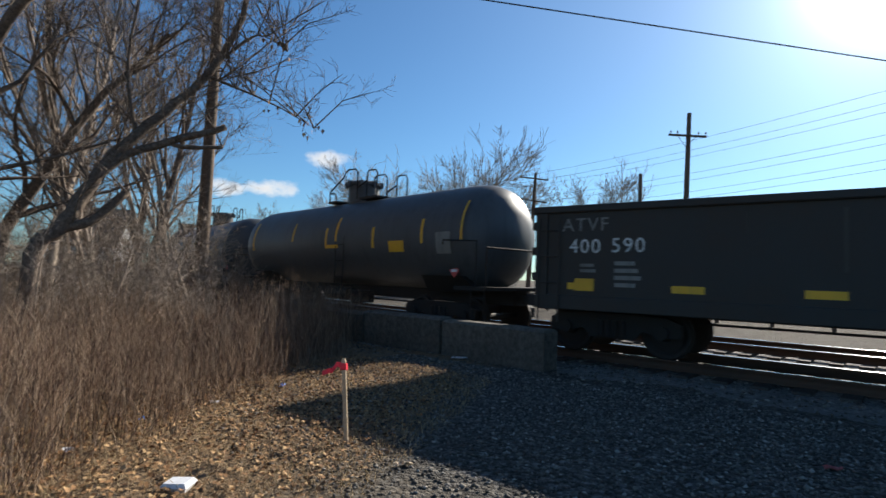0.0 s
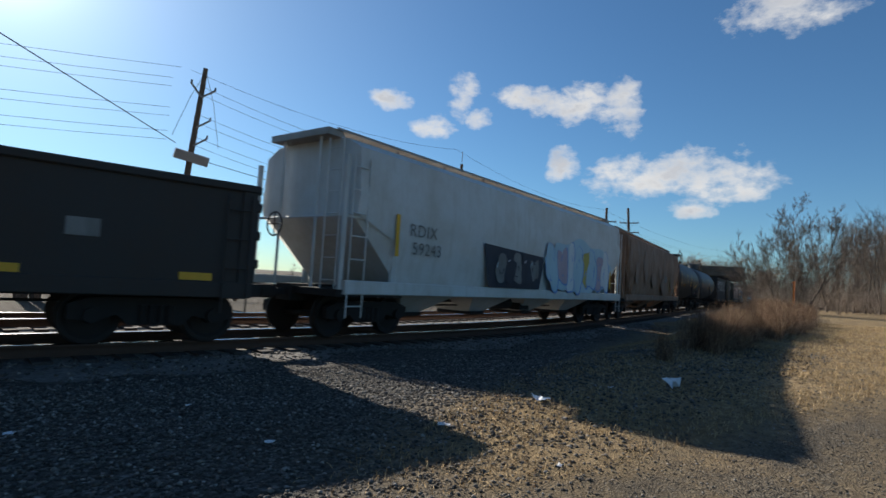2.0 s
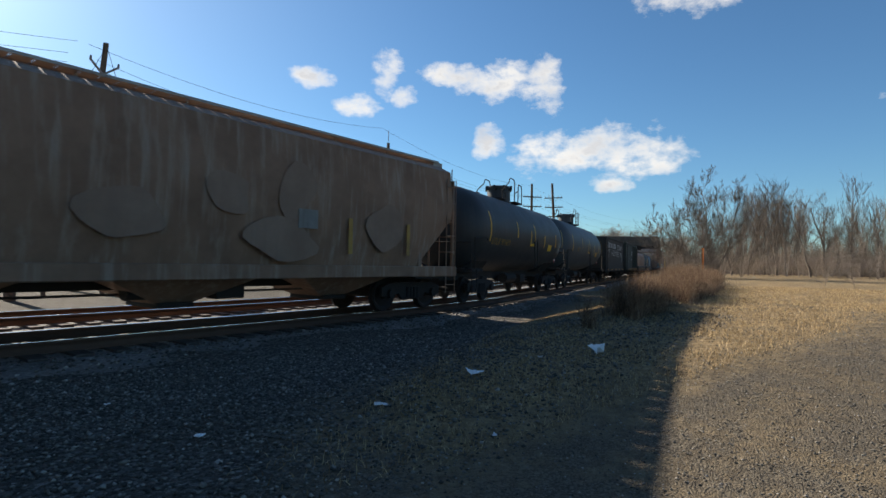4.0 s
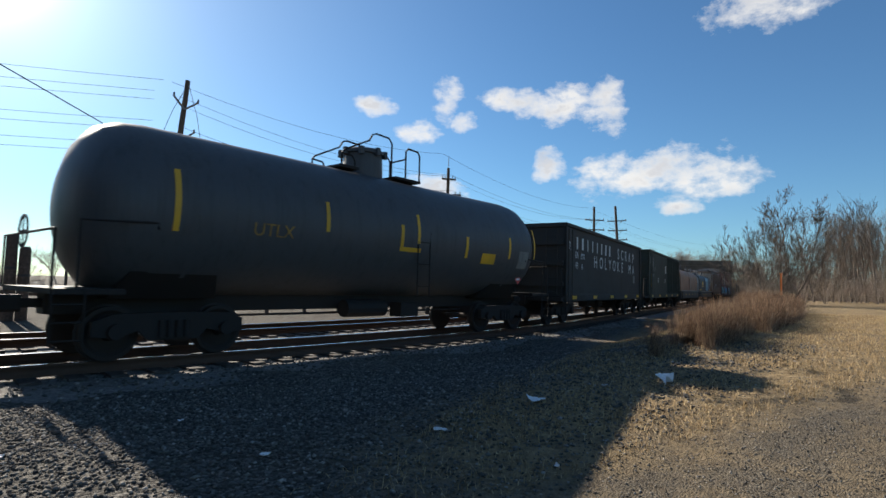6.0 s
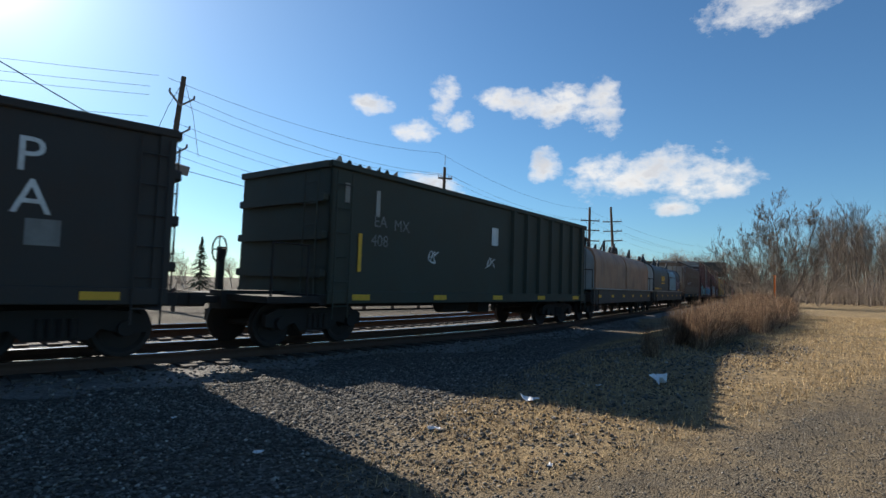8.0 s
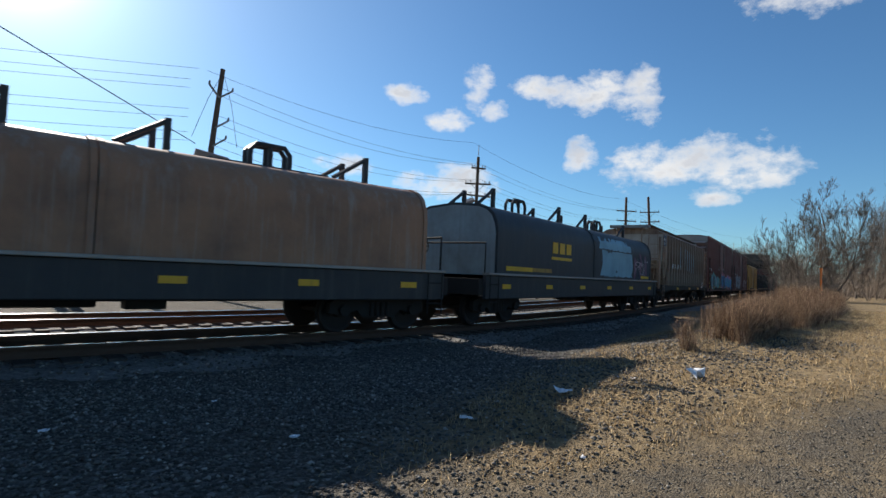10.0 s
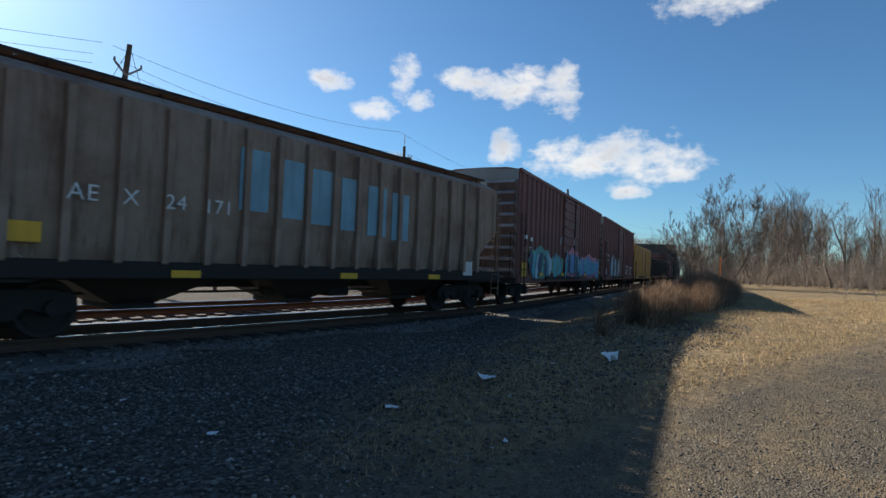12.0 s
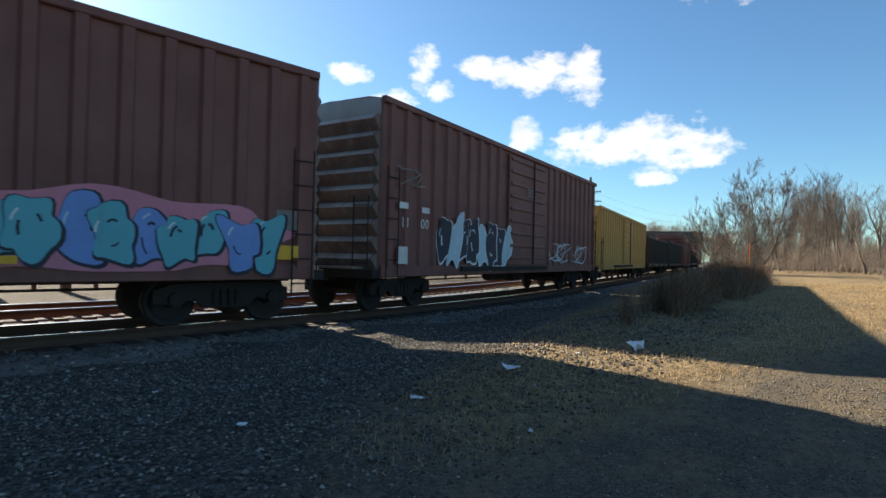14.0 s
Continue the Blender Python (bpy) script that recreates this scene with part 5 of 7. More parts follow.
def build_train():
    tank_car(-48.0, -34.0, "black tank car with a ringed walkway on top")
    tank_car(-34.0, -20.0, "dark grey tank car coupled in a freight train", "tank_grey", dia=2.6, axis=2.28)
    tank_car(-20.0, -6.2, "dark grey tank car with yellow placards", "tank_grey", dia=2.6, axis=2.28)
    g = gondola(-6.2, 11.7, "long black gondola with amber reflectors", "gon_black", 2.58, 0.95, 0,
                (("ATVF", 0.34, -7.2, 2.32, "lettering_faded"), ("400", 0.36, -7.2, 1.93, "lettering"), ("590", 0.36, -6.42, 1.94, "lettering")), reflectors=9, strip_z=0.3)
    plate(-7.2, -1.512, 1.25, 0.36, 0.22, g, M["amber"], "warning_label", "yellow label")
    bars(-6.4, -1.512, 1.45, 0.5, 0.5, 4, g)
    bars(-7.1, -1.512, 1.55, 0.36, 0.2, 2, g)
    plate(5.4, -1.512, 1.7, 0.45, 0.34, g, M["lettering_faded"], "data_label", "worn data label")
    plate(7.2, -1.512, 1.45, 0.6, 0.3, g, M["amber"], "warning_label", "yellow label")
    sr = np.random.default_rng(60)
    for k in range(16):     # pale runs down the side
        x, ln = -4.5 + 0.8 * k + sr.uniform(-0.3, 0.3), sr.uniform(0.3, 1.0)
        plate(x, -1.504, 2.45 - ln / 2, sr.uniform(0.02, 0.06), ln, g, M["run_pale"], "rust_run", "pale rust run")
    g = gondola(11.7, 30.0, "long black gondola with white reporting marks", "gon_black", 2.6, 0.95, 0,
                (("NOKL", 0.48, -6.25, 2.08, "lettering"), ("3602", 0.48, -6.2, 1.56, "lettering"), ("45", 0.46, -5.0, 1.54, "lettering")), reflectors=7, strip_z=0.2)
    plate(-7.75, -1.512, 1.06, 1.0, 0.12, g, M["amber"])
    bars(-6.2, -1.512, 1.24, 0.7, 0.16, 2, g)
    plate(5.9, -1.512, 1.75, 0.42, 0.26, g, M["lettering_faded"], "data_label", "white data label")
    c = covered_hopper(30.0, 46.8, "white covered hopper with rust stains and graffiti", "white_paint", 3.87, 4.14, "smooth", (("RDIX", 0.40, -5.4, 2.35, "lettering_faded"), ("59243", 0.40, -5.25, 1.95, "lettering_faded")), 4)
    for x, z in ((-6.3, 2.2), (6.3, 1.8)):
        plate(x, -1.655, z, 0.11, 0.9, c, M["amber"])
    part("graffiti", Shape().add([(-2.9, -1.66, 2.35), (0.6, -1.66, 2.2), (0.3, -1.655, 1.2), (-2.6, -1.655, 1.2)], [(0, 3, 2, 1)]), SP["dark"], c, "dark painted panel")
    graffiti(c, 0.9, 6.0, 1.2, 2.7, -1.665, [SP["pale"], SP["pinkish"], SP["white"], SP["pale"], SP["gold"]], SP["blue"], SP["pale"], 3, 8)
    graffiti(c, -2.3, 0.1, 1.3, 2.15, -1.672, [M["lettering_faded"], SP["dark"]], SP["dark"], None, 4, 5)
    c = covered_hopper(46.8, 63.4, "rust-brown covered hopper with pale painted-over patches", "brown_hopper", 3.85, 4.1, "smooth", (), 3)
    rr = np.random.default_rng(90)
    for x, z, w, hh in ((-3.6, 2.6, 0.9, 1.5), (-1.4, 2.0, 1.2, 0.9), (0.4, 2.5, 1.0, 0.8), (1.9, 2.7, 0.9, 1.1), (1.6, 1.7, 1.7, 0.8), (4.6, 2.1, 1.1, 1.2), (-5.6, 2.2, 0.8, 1.2)):
        pts = [(x + a, z + b) for a, b in blob(rr, w, hh)]
        v = [(q[0], -1.645, q[1]) for q in pts]
        part("painted_patch", Shape().add(v, [tuple(range(len(v)))]), M["patch_grey"], c, "pale painted-over patch")
    for x in (3.4, 5.4):
        plate(x, -1.652, 1.85, 0.12, 0.8, c, M["yellow_faded"])
    plate(2.2, -1.652, 2.15, 0.5, 0.4, c, M["lettering_faded"], "data_label", "worn data label")
    tank_car(63.4, 76.65, "black tank car with faded yellow reporting marks", "black_paint", (("UTLX 901609", 0.34, -3.6, 2.05, "yellow_faded"),))
    tank_car(76.65, 90.5, "grey-black tank car with amber strips", "tank_grey", (("UTLX", 0.34, -3.3, 2.2, "yellow_faded"),))
    g = gondola(90.5, 104.75, "high-sided black gondola with large white lettering", "gon_black", 3.46, 1.0, 0, (), reflectors=5, set_back=0.2)
    for ch, x, z in (("S", 1.7, 2.9), ("C", 2.45, 2.89), ("R", 3.22, 2.88), ("A", 4.0, 2.86), ("P", 4.8, 2.84), ("H", -2.1, 2.34), ("O", -1.25, 2.34), ("L", -0.55, 2.33), ("Y", 0.18, 2.33), ("O", 0.92, 2.32),
                     ("K", 1.68, 2.3), ("E", 2.5, 2.3), ("M", 4.05, 2.27), ("A", 4.85, 2.27)):
        writing(ch, 0.68, x - 0.27, -1.508, z, g, M["lettering"])
    for i in range(8):      # a name, as plain strokes
        x = -4.82 + i * 0.67
        plate(x, -1.506, 2.95, (0.15, 0.17, 0.09, 0.09, 0.08, 0.16, 0.17, 0.17)[i], 0.44, g, M["lettering"], "lettering_bar", "white painted bar")
    for ch, x, z in (("EA", -4.6, 2.5), ("MX", -3.85, 2.48), ("43", -4.6, 2.12), ("6", -3.95, 2.1)):
        writing(ch, 0.34, x - 0.27, -1.508, z, g, M["lettering"])
    scrawl(g, -5.97, 2.55, 0.55, 0.45, -1.506, M["lettering"], 43)
    plate(4.73, -1.508, 1.82, 0.4, 0.36, g, M["lettering_faded"], "data_label", "worn data label")
    g = gondola(104.75, 120.1, "dark green-black gondola with ribbed rear half", "gon_green", 3.58, 1.0, 15, (), reflectors=5, rib_from=0.5, set_back=1.15)
    for ch, x, z in (("EA", -4.3, 2.6), ("MX", -3.6, 2.57), ("408", -4.3, 2.18)):
        writing(ch, 0.36, x, -1.508, z, g, M["lettering_faded"])
    plate(-4.9, -1.52, 1.9, 0.1, 0.8, g, M["amber"])
    tn = np.random.default_rng(5)
    for k in range(7):      # bent and torn sheet along the front top edge
        x = -5.6 + 0.28 * k
        part("torn_edge", Shape().loft([[(x - 0.1, -1.53, 3.66), (x + 0.1, -1.53, 3.66), (x + 0.1, -1.5, 3.66), (x - 0.1, -1.5, 3.66)], [(x - 0.02, -1.56, 3.66 + tn.uniform(0.06, 0.16)), (x + 0.05, -1.56, 3.66 + tn.uniform(0.05, 0.14)), (x + 0.05, -1.545, 3.73), (x - 0.02, -1.545, 3.72)]]), M["roof_metal" if k % 3 == 0 else "gon_green"], g)
    for x, z, hh in ((-5.3, 3.1, 0.4), (-4.4, 3.0, 0.55)):
        plate(x, -1.51, z, 0.12, hh, g, M["roof_metal"], "bare_patch", "scraped bare metal")
    plate(0.4, -1.52, 2.7, 0.34, 0.5, g, M["lettering"], "data_label", "white data label")
    for x, z, sd in ((-2.7, 1.75, 44), (-0.1, 1.75, 45)):
        scrawl(g, x, z, 0.55, 0.4, -1.506, M["lettering"], sd, 6)
    coil_car(120.1, 135.0, "coil car with weathered orange-brown covers", [("coil_orange", None), ("coil_orange", None)])

    def mark_a(hood, x0, x1, y):
        cx = (x0 + x1) / 2
        for i in range(3):
            plate(cx + 0.1 + i * 0.5, y - 0.01, 2.22, 0.36, 0.34, hood, M["amber"], "painted_mark", "yellow painted mark")
        plate(cx + 0.6, y - 0.01, 1.9, 1.5, 0.09, hood, M["amber"], "painted_mark", "yellow painted stripe")
        plate(x0 + 1.2, y - 0.01, 1.5, 1.5, 0.12, hood, M["amber"])
        bars(cx - 0.6, y - 0.01, 1.5, 2.4, 0.2, 1, hood, M["yellow_faded"])

    def mark_b(hood, x0, x1, y):
        r2 = np.random.default_rng(92)
        levels = ((1.42, 0.0), (1.9, 0.0), (2.42, 0.0), (2.68, 0.04), (2.9, 0.14))     # height, and how far the cover curves in
        for za, zb, xa, xb in ((0, 2, x0 + 0.6, x0 + 4.1), (2, 4, x0 + 0.35, x0 + 3.9)):
            rows, k = levels[za:zb + 1], 26
            v = []
            for n_, (z, inn) in enumerate(rows):
                edge_ = n_ in (0, len(rows) - 1)
                for q in range(k):
                    ends = r2.normal(0, 0.05) if q in (0, k - 1) else 0.0
                    v.append((xa + (xb - xa) * q / (k - 1) + ends, y - 0.007 + inn, z + (abs(r2.normal(0, 0.035)) * (-1 if n_ else 1) if edge_ else 0.0)))
            part("painted_patch", Shape().add(v, [(a * k + q, a * k + q + 1, (a + 1) * k + q + 1, (a + 1) * k + q) for a in range(len(rows) - 1) for q in range(k - 1)]), M["teal_patch"], hood, "pale blue painted-over patch")
        for q in range(2):          # dark scars through the patch
            cx, cz = x0 + r2.uniform(0.8, 4.4), r2.uniform(1.55, 2.3)
            pts = [(cx + a, cz + b) for a, b in blob(r2, r2.uniform(0.15, 0.5), r2.uniform(0.08, 0.2), 12)]
            part("painted_patch", Shape().add([(a, y - 0.012, b) for a, b in pts], [tuple(range(12))]), M["coil_black"], hood, "bare dark scar")
        graffiti(hood, x1 - 2.4, x1 - 0.2, 1.4, 2.4, y - 0.014, [SP["plum"], SP["dark"]], SP["dark"], None, 31, 6)
        scrawl(hood, x1 - 2.6, 1.45, 2.2, 0.75, y - 0.03, SP["pinkish"], 33, 9)
        plate(x1 - 0.9, y - 0.03, 1.48, 1.1, 0.11, hood, M["amber"])
    coil_car(135.0, 150.9, "coil car with a black cover and a blue-patched cover", [("coil_black", mark_a), ("coil_black", mark_b)])
    c = covered_hopper(150.9, 166.45, "tan ribbed covered hopper streaked with rust", "tan_hopper", 3.72, 3.98, "ribbed", (("AE", 0.34, -4.8, 2.15, "lettering"), ("X", 0.34, -4.15, 2.15, "lettering"), ("24", 0.34, -3.45, 2.15, "lettering"), ("171", 0.34, -2.7, 2.15, "lettering")), 3)
    for i in range(6):
        plate(-1.95 + i * 0.83, -1.575, 2.75 - 0.06 * i, 0.62, 1.15, c, M["teal_patch"], "painted_patch", "pale grey-blue painted patch")
    bd = plate(-6.55, -1.60, 3.35, 0.55, 0.5, c, SP["navy"], "number_board", "dark blue number board")
    writing("AEX", 0.2, -6.75, -1.61, 3.4, bd, M["lettering"])
    writing("24171", 0.17, -6.78, -1.61, 3.2, bd, M["lettering"])
    plate(-5.5, -1.58, 1.55, 0.5, 0.28, c, M["amber"], "warning_label", "yellow label")
    plate(5.2, -1.63, 1.25, 0.45, 0.4, c, M["lettering"], "data_label", "white data label")
    for x in (-3.2, 0.5, 3.6):
        plate(x, -1.632, 1.0, 0.5, 0.12, c, M["amber"])
    b = boxcar(166.45, 183.55, "rust-red ribbed boxcar with blue and pink graffiti", marks=(("11", 0.34, -7.2, 2.0, "lettering"), ("00", 0.34, -6.55, 2.0, "lettering"), ("27", 0.3, -5.8, 2.0, "lettering_faded")), ends="worn")
    graffiti(b, -6.6, -3.7, 1.0, 2.0, -1.61, [SP["navy"], SP["teal"], SP["pale"], SP["navy"], SP["green"]], SP["dark"], SP["green"], 5, 8)
    graffiti(b, -3.6, -1.6, 1.0, 1.9, -1.61, [SP["green"], SP["teal"]], M["boxcar_red"], None, 15, 5)
    graffiti(b, -1.4, 1.4, 1.05, 2.15, -1.68, [SP["teal"], SP["navy"], SP["teal"], SP["blue"]], SP["dark"], SP["pink"], 6, 7)
    graffiti(b, 1.8, 7.0, 1.0, 2.0, -1.61, [SP["teal"], SP["blue"], SP["teal"], SP["teal"], SP["blue"]], SP["dark"], SP["pink"], 16, 11)
    for z in (1.42, 1.15):
        plate(-7.3, -1.61, z, 0.5, 0.22, b, M["amber"], "warning_label", "yellow label")
    bars(-7.1, -1.61, 2.45, 0.55, 0.26, 1, b, M["lettering"])
    bars(-6.4, -1.61, 2.4, 0.42, 0.24, 1, b, M["lettering"])
    bars(-7.2, -1.61, 1.7, 0.4, 0.2, 2, b)
    bars(-6.5, -1.61, 1.68, 0.4, 0.24, 2, b)
    plate(7.2, -1.61, 1.9, 0.42, 0.36, b, M["lettering_faded"], "data_label", "worn data label")
    plate(7.2, -1.61, 1.3, 0.5, 0.26, b, M["amber"], "warning_label", "yellow label")
    bars(0.2, -1.66, 3.4, 0.7, 0.3, 3, b)
    scrawl(b, -0.1, 2.45, 0.7, 0.5, -1.70, M["lettering"], 47, 7)
    scrawl(b, -2.3, 2.4, 0.6, 0.45, -1.61, M["lettering"], 48, 6)
    for x in (-5.3, -1.9, 3.0):
        plate(x, -1.685, 1.12, 0.5, 0.11, b, M["amber"])
    b = boxcar(183.55, 200.6, "rust-red ribbed boxcar with white graffiti", marks=(("11", 0.34, -7.0, 2.05, "lettering"), ("00", 0.34, -6.2, 2.05, "lettering")), ends="worn")
    graffiti(b, -5.6, -1.3, 1.0, 2.3, -1.61, [SP["dark"], SP["pale"], SP["dark"]], SP["white"], None, 7, 8)
    scrawl(b, 2.0, 1.05, 2.6, 1.0, -1.61, SP["white"], 8, 16)
    scrawl(b, 4.3, 1.0, 2.4, 1.0, -1.61, SP["white"], 18, 16)
    scrawl(b, -7.4, 2.85, 1.4, 0.55, -1.61, M["lettering_faded"], 49, 9)
    plate(-7.1, -1.61, 1.3, 0.4, 0.4, b, M["lettering"], "data_label", "white data label")
    bars(-7.0, -1.61, 2.45, 0.5, 0.26, 1, b, M["lettering"])
    bars(-6.1, -1.61, 2.4, 0.45, 0.24, 1, b, M["lettering"])
    bars(0.2, -1.66, 3.5, 0.7, 0.3, 3, b)
    b = boxcar(200.6, 218.0, "yellow-orange ribbed railcar with grimy sides", "yellow_car", 3.9, 4.15)
    gondola(218.0, 234.0, "dark gondola far back in the train", "gon_black", 3.1, 1.0, 14, reflectors=4)
    gondola(234.0, 250.0, "dark gondola far back in the train", "gon_green", 3.3, 1.0, 14, reflectors=4)
    boxcar(250.0, 267.0, "rust-red boxcar far back in the train")
    gondola(267.0, 283.0, "dark gondola far back in the train", "gon_black", 3.1, 1.0, 14, reflectors=4)
    boxcar(283.0, 300.0, "rust-red boxcar far back in the train")


SPEED = 12.64


def travelled(t):
    """Metres that the train has run at t seconds."""
    return SPEED * t


def car_pose(s, b):
    (x0, y0, _), (x1, y1, _) = track(s - b), track(s + b)
    return pose((x0 + x1) / 2, (y0 + y1) / 2, 0.004, 0, 0, math.degrees(math.atan2(y1 - y0, x1 - x0)))


build_train()


# ---- poles and wires ----
def azel(az, d):
    return d * math.sin(radians(az)), d * math.cos(radians(az))


def utility_pole(az, d, top, lean, arms, label, r=0.15, turn=0.0):
    """arms: (height below the top, half length, slope in degrees)."""
    x, y = azel(az, d)
    p = thing("utility_pole", label, "utility pole", "poles beside the railway", pose(x, y, GROUND - 0.02, 0, lean, turn))
    h = top - GROUND
    sh = Shape()
    n = 7
    secs = [[(r * (1.15 - 0.45 * k / n) * math.cos(a), r * (1.15 - 0.45 * k / n) * math.sin(a), h * k / n) for a in np.linspace(0, 2 * math.pi, 12, endpoint=False)] for k in range(n + 1)]
    smooth_by_angle(part("shaft", sh.loft(secs), M["pole_wood"], p, "weathered round timber"), 50)
    for dz, hl, tilt in arms:
        z = h - dz
        a = part("crossarm", Shape().box(-hl, hl, -r - 0.11, -r + 0.0, -0.06, 0.06, 0.012), M["pole_wood"], p)
        a.matrix_basis = pose(0, 0, z, 0, tilt, 0)
        for q in (-0.92, -0.55, 0.55, 0.92):
            part("insulator", Shape().tube((q * hl, -r - 0.05, 0.06), (q * hl, -r - 0.05, 0.14), 0.02, 0.02, 6).tube((q * hl, -r - 0.05, 0.14), (q * hl, -r - 0.05, 0.24), 0.055, 0.035, 8), M["insulator"], a)
        for q in (-0.5, 0.5):
            part("arm_brace", Shape().tube((q * hl, -r - 0.06, -0.03), (0, -r - 0.03, -0.5 * hl - 0.08), 0.016, 0.016, 5), M["pipe"], a)
    return p, (x, y)


def make_poles():
    b, B = utility_pole(15.7, 28.2, 10.8, 4.6, (), "leaning timber utility pole with brackets and a light panel", 0.16)
    hB = 10.7 - GROUND
    for dz, sx in ((1.0, 1), (1.0, -1), (2.5, 1), (3.4, 1)):
        part("bracket", Shape().tube((0, -0.1, hB - dz - 0.35), (sx * 0.55, -0.12, hB - dz + 0.15), 0.05, 0.05, 6).tube((sx * 0.55, -0.12, hB - dz + 0.15), (sx * 0.55, -0.12, hB - dz + 0.32), 0.06, 0.04, 7), M["insulator"], b)
    o = part("light_panel", Shape().box(-0.75, 0.75, -0.5, -0.16, -0.22, 0.22, 0.03), M["insulator"], b, "tilted flat lamp panel")
    o.matrix_basis = pose(0, 0, hB - 4.25, 18, 4, -6)
    for q in (-1, 1):
        part("down_lead", Shape().pipe([(q * 0.05, -0.15, hB - 0.2), (q * 0.55, -0.3, hB - 1.6), (q * 1.05, -0.4, hB - 3.6)], 0.012, 4), M["wire"], b)
    c, C = utility_pole(43.5, 41.5, 10.3, 0.5, ((0.9, 0.55, 0), (2.1, 1.0, -2), (3.0, 1.0, 2)), "straight timber utility pole with two crossarms", 0.16, -30)
    part("top_pin", Shape().tube((0, 0, 10.7), (0, 0, 11.5), 0.03, 0.02, 6), M["pipe"], c)
    for q in (-1, 1):
        lamp = part("flood_lamp", Shape().box(-0.3, 0.3, -0.22, 0.22, -0.13, 0.13, 0.03), M["insulator"], c, "grey flood lamp")
        lamp.matrix_basis = pose(q * 0.55, -0.2, 6.6 - 0.5 * q, 30, 25 * q, 0)
        part("lamp_bracket", Shape().tube((0, 0, 6.4), (q * 0.55, -0.15, 6.6 - 0.5 * q), 0.03, 0.03, 6), M["pipe"], c)
    d, D_ = utility_pole(58.7, 70, 11.5, 0.0, ((1.7, 1.2, 0), (2.9, 1.2, 0), (4.2, 1.2, 0)), "far timber pole with three crossarms", 0.2, -40)
    e, E_ = utility_pole(61.3, 72, 11.8, -3.5, ((1.9, 1.2, 0), (3.1, 1.2, 0), (4.3, 1.2, 0)), "far leaning timber pole with three crossarms", 0.2, -40)
    a, A_ = utility_pole(-16.5, 34, 11.2, 1.5, ((1.35, 1.05, 10),), "timber utility pole with one sagging crossarm", 0.17)
    s_, S_ = utility_pole(-20.5, 34, 7.8, 0.5, (), "bare cut-off timber pole", 0.15)
    z, Z_ = utility_pole(-31.3, 50, 11.0, 3.0, ((0.5, 1.5, 8), (2.5, 1.5, 8)), "timber utility pole with two tilted crossarms", 0.2)
    utility_pole(-56.8, 90, 9.2, 0, ((0.8, 1.3, 0),), "far timber utility pole", 0.2)
    utility_pole(8.8, 60, 7.0, 0, ((1.2, 0.4, 0),), "slim far pole with a small box", 0.12)

    def wire(p, q, sag, r=0.009, label="thin overhead wire between poles", n=14):
        p, q = Vector(p), Vector(q)
        pts = []
        for i in range(n + 1):
            f = i / n
            v = p.lerp(q, f)
            pts.append((v.x, v.y, v.z - sag * 4 * f * (1 - f)))
        sh = Shape().pipe(pts, r, 4)
        tagged(part("overhead_wire", sh, M["wire"]), label, "wire", "wires of the pole line")
    zb = (10.5, 9.9, 9.5, 8.5, 8.1, 7.4, 7.0)
    zc = (11.3, 9.8, 9.6, 8.6, 8.4, 7.7, 7.5)
    zd = (11.2, 10.0, 9.8, 8.8, 8.6, 7.5, 7.3)
    L_ = (A_[0] - 30, A_[1] + 14)
    for i, (b1, c1, d1) in enumerate(zip(zb, zc, zd)):
        k = 0.5 if i % 2 else -0.5
        off = 0.55 if i else 0.2
        wire((B[0] + off, B[1], b1), (C[0] + k, C[1], c1), 0.7 + 0.05 * i)
        wire((C[0] + k, C[1], c1), (D_[0] + k * 2, D_[1], d1), 0.9)
        wire((B[0] - off, B[1], b1), (L_[0], L_[1], b1 + 1.1), 1.0)
        if i < 4:
            wire((D_[0] + k * 2, D_[1], d1), (E_[0] + 60, E_[1] + 10, d1), 1.2)
    pL = (-15.0, 7.3)
    wire((B[0] - 0.2, B[1] - 0.1, 6.9), (pL[0], pL[1], 10.2), 0.0, 0.022, "black service cable crossing over the track", 10)
    wire((B[0] + 0.2, B[1] - 0.1, 6.4), (C[0], C[1], 5.6), 0.3, 0.016)
    utility_pole(math.degrees(math.atan2(pL[0], pL[1])), math.hypot(*pL), 10.6, 1.6, (), "tall bare timber pole standing among the trees", 0.17)


make_poles()


# ---- concrete wall, far road bridge, house ----
def make_wall():
    w = thing("concrete_wall", "low stained concrete block wall beside the track", "wall")
    s = -4.5
    i = 0
    while s > -27:
        ln = 2.4
        x, y, th = track(s - ln / 2, -2.25)
        top = 0.47 + 0.04 * math.sin(i * 2.3)
        sh = Shape().loft([[(a, b, z) for a, b in ((-ln / 2 + 0.015, -0.22), (ln / 2 - 0.015, -0.22), (ln / 2 - 0.015, 0.2), (-ln / 2 + 0.015, 0.2))] for z in (-0.4, top - 0.05)] +
                          [[(a, b, top) for a, b in ((-ln / 2 + 0.05, -0.17), (ln / 2 - 0.05, -0.17), (ln / 2 - 0.05, 0.15), (-ln / 2 + 0.05, 0.15))]])
        o = part("concrete_block", sh, M["concrete"], w)
        o.matrix_basis = pose(x, y, 0, random.uniform(-1.5, 1.5), 0, math.degrees(th) + random.uniform(-1, 1))
        s -= ln
        i += 1


make_wall()


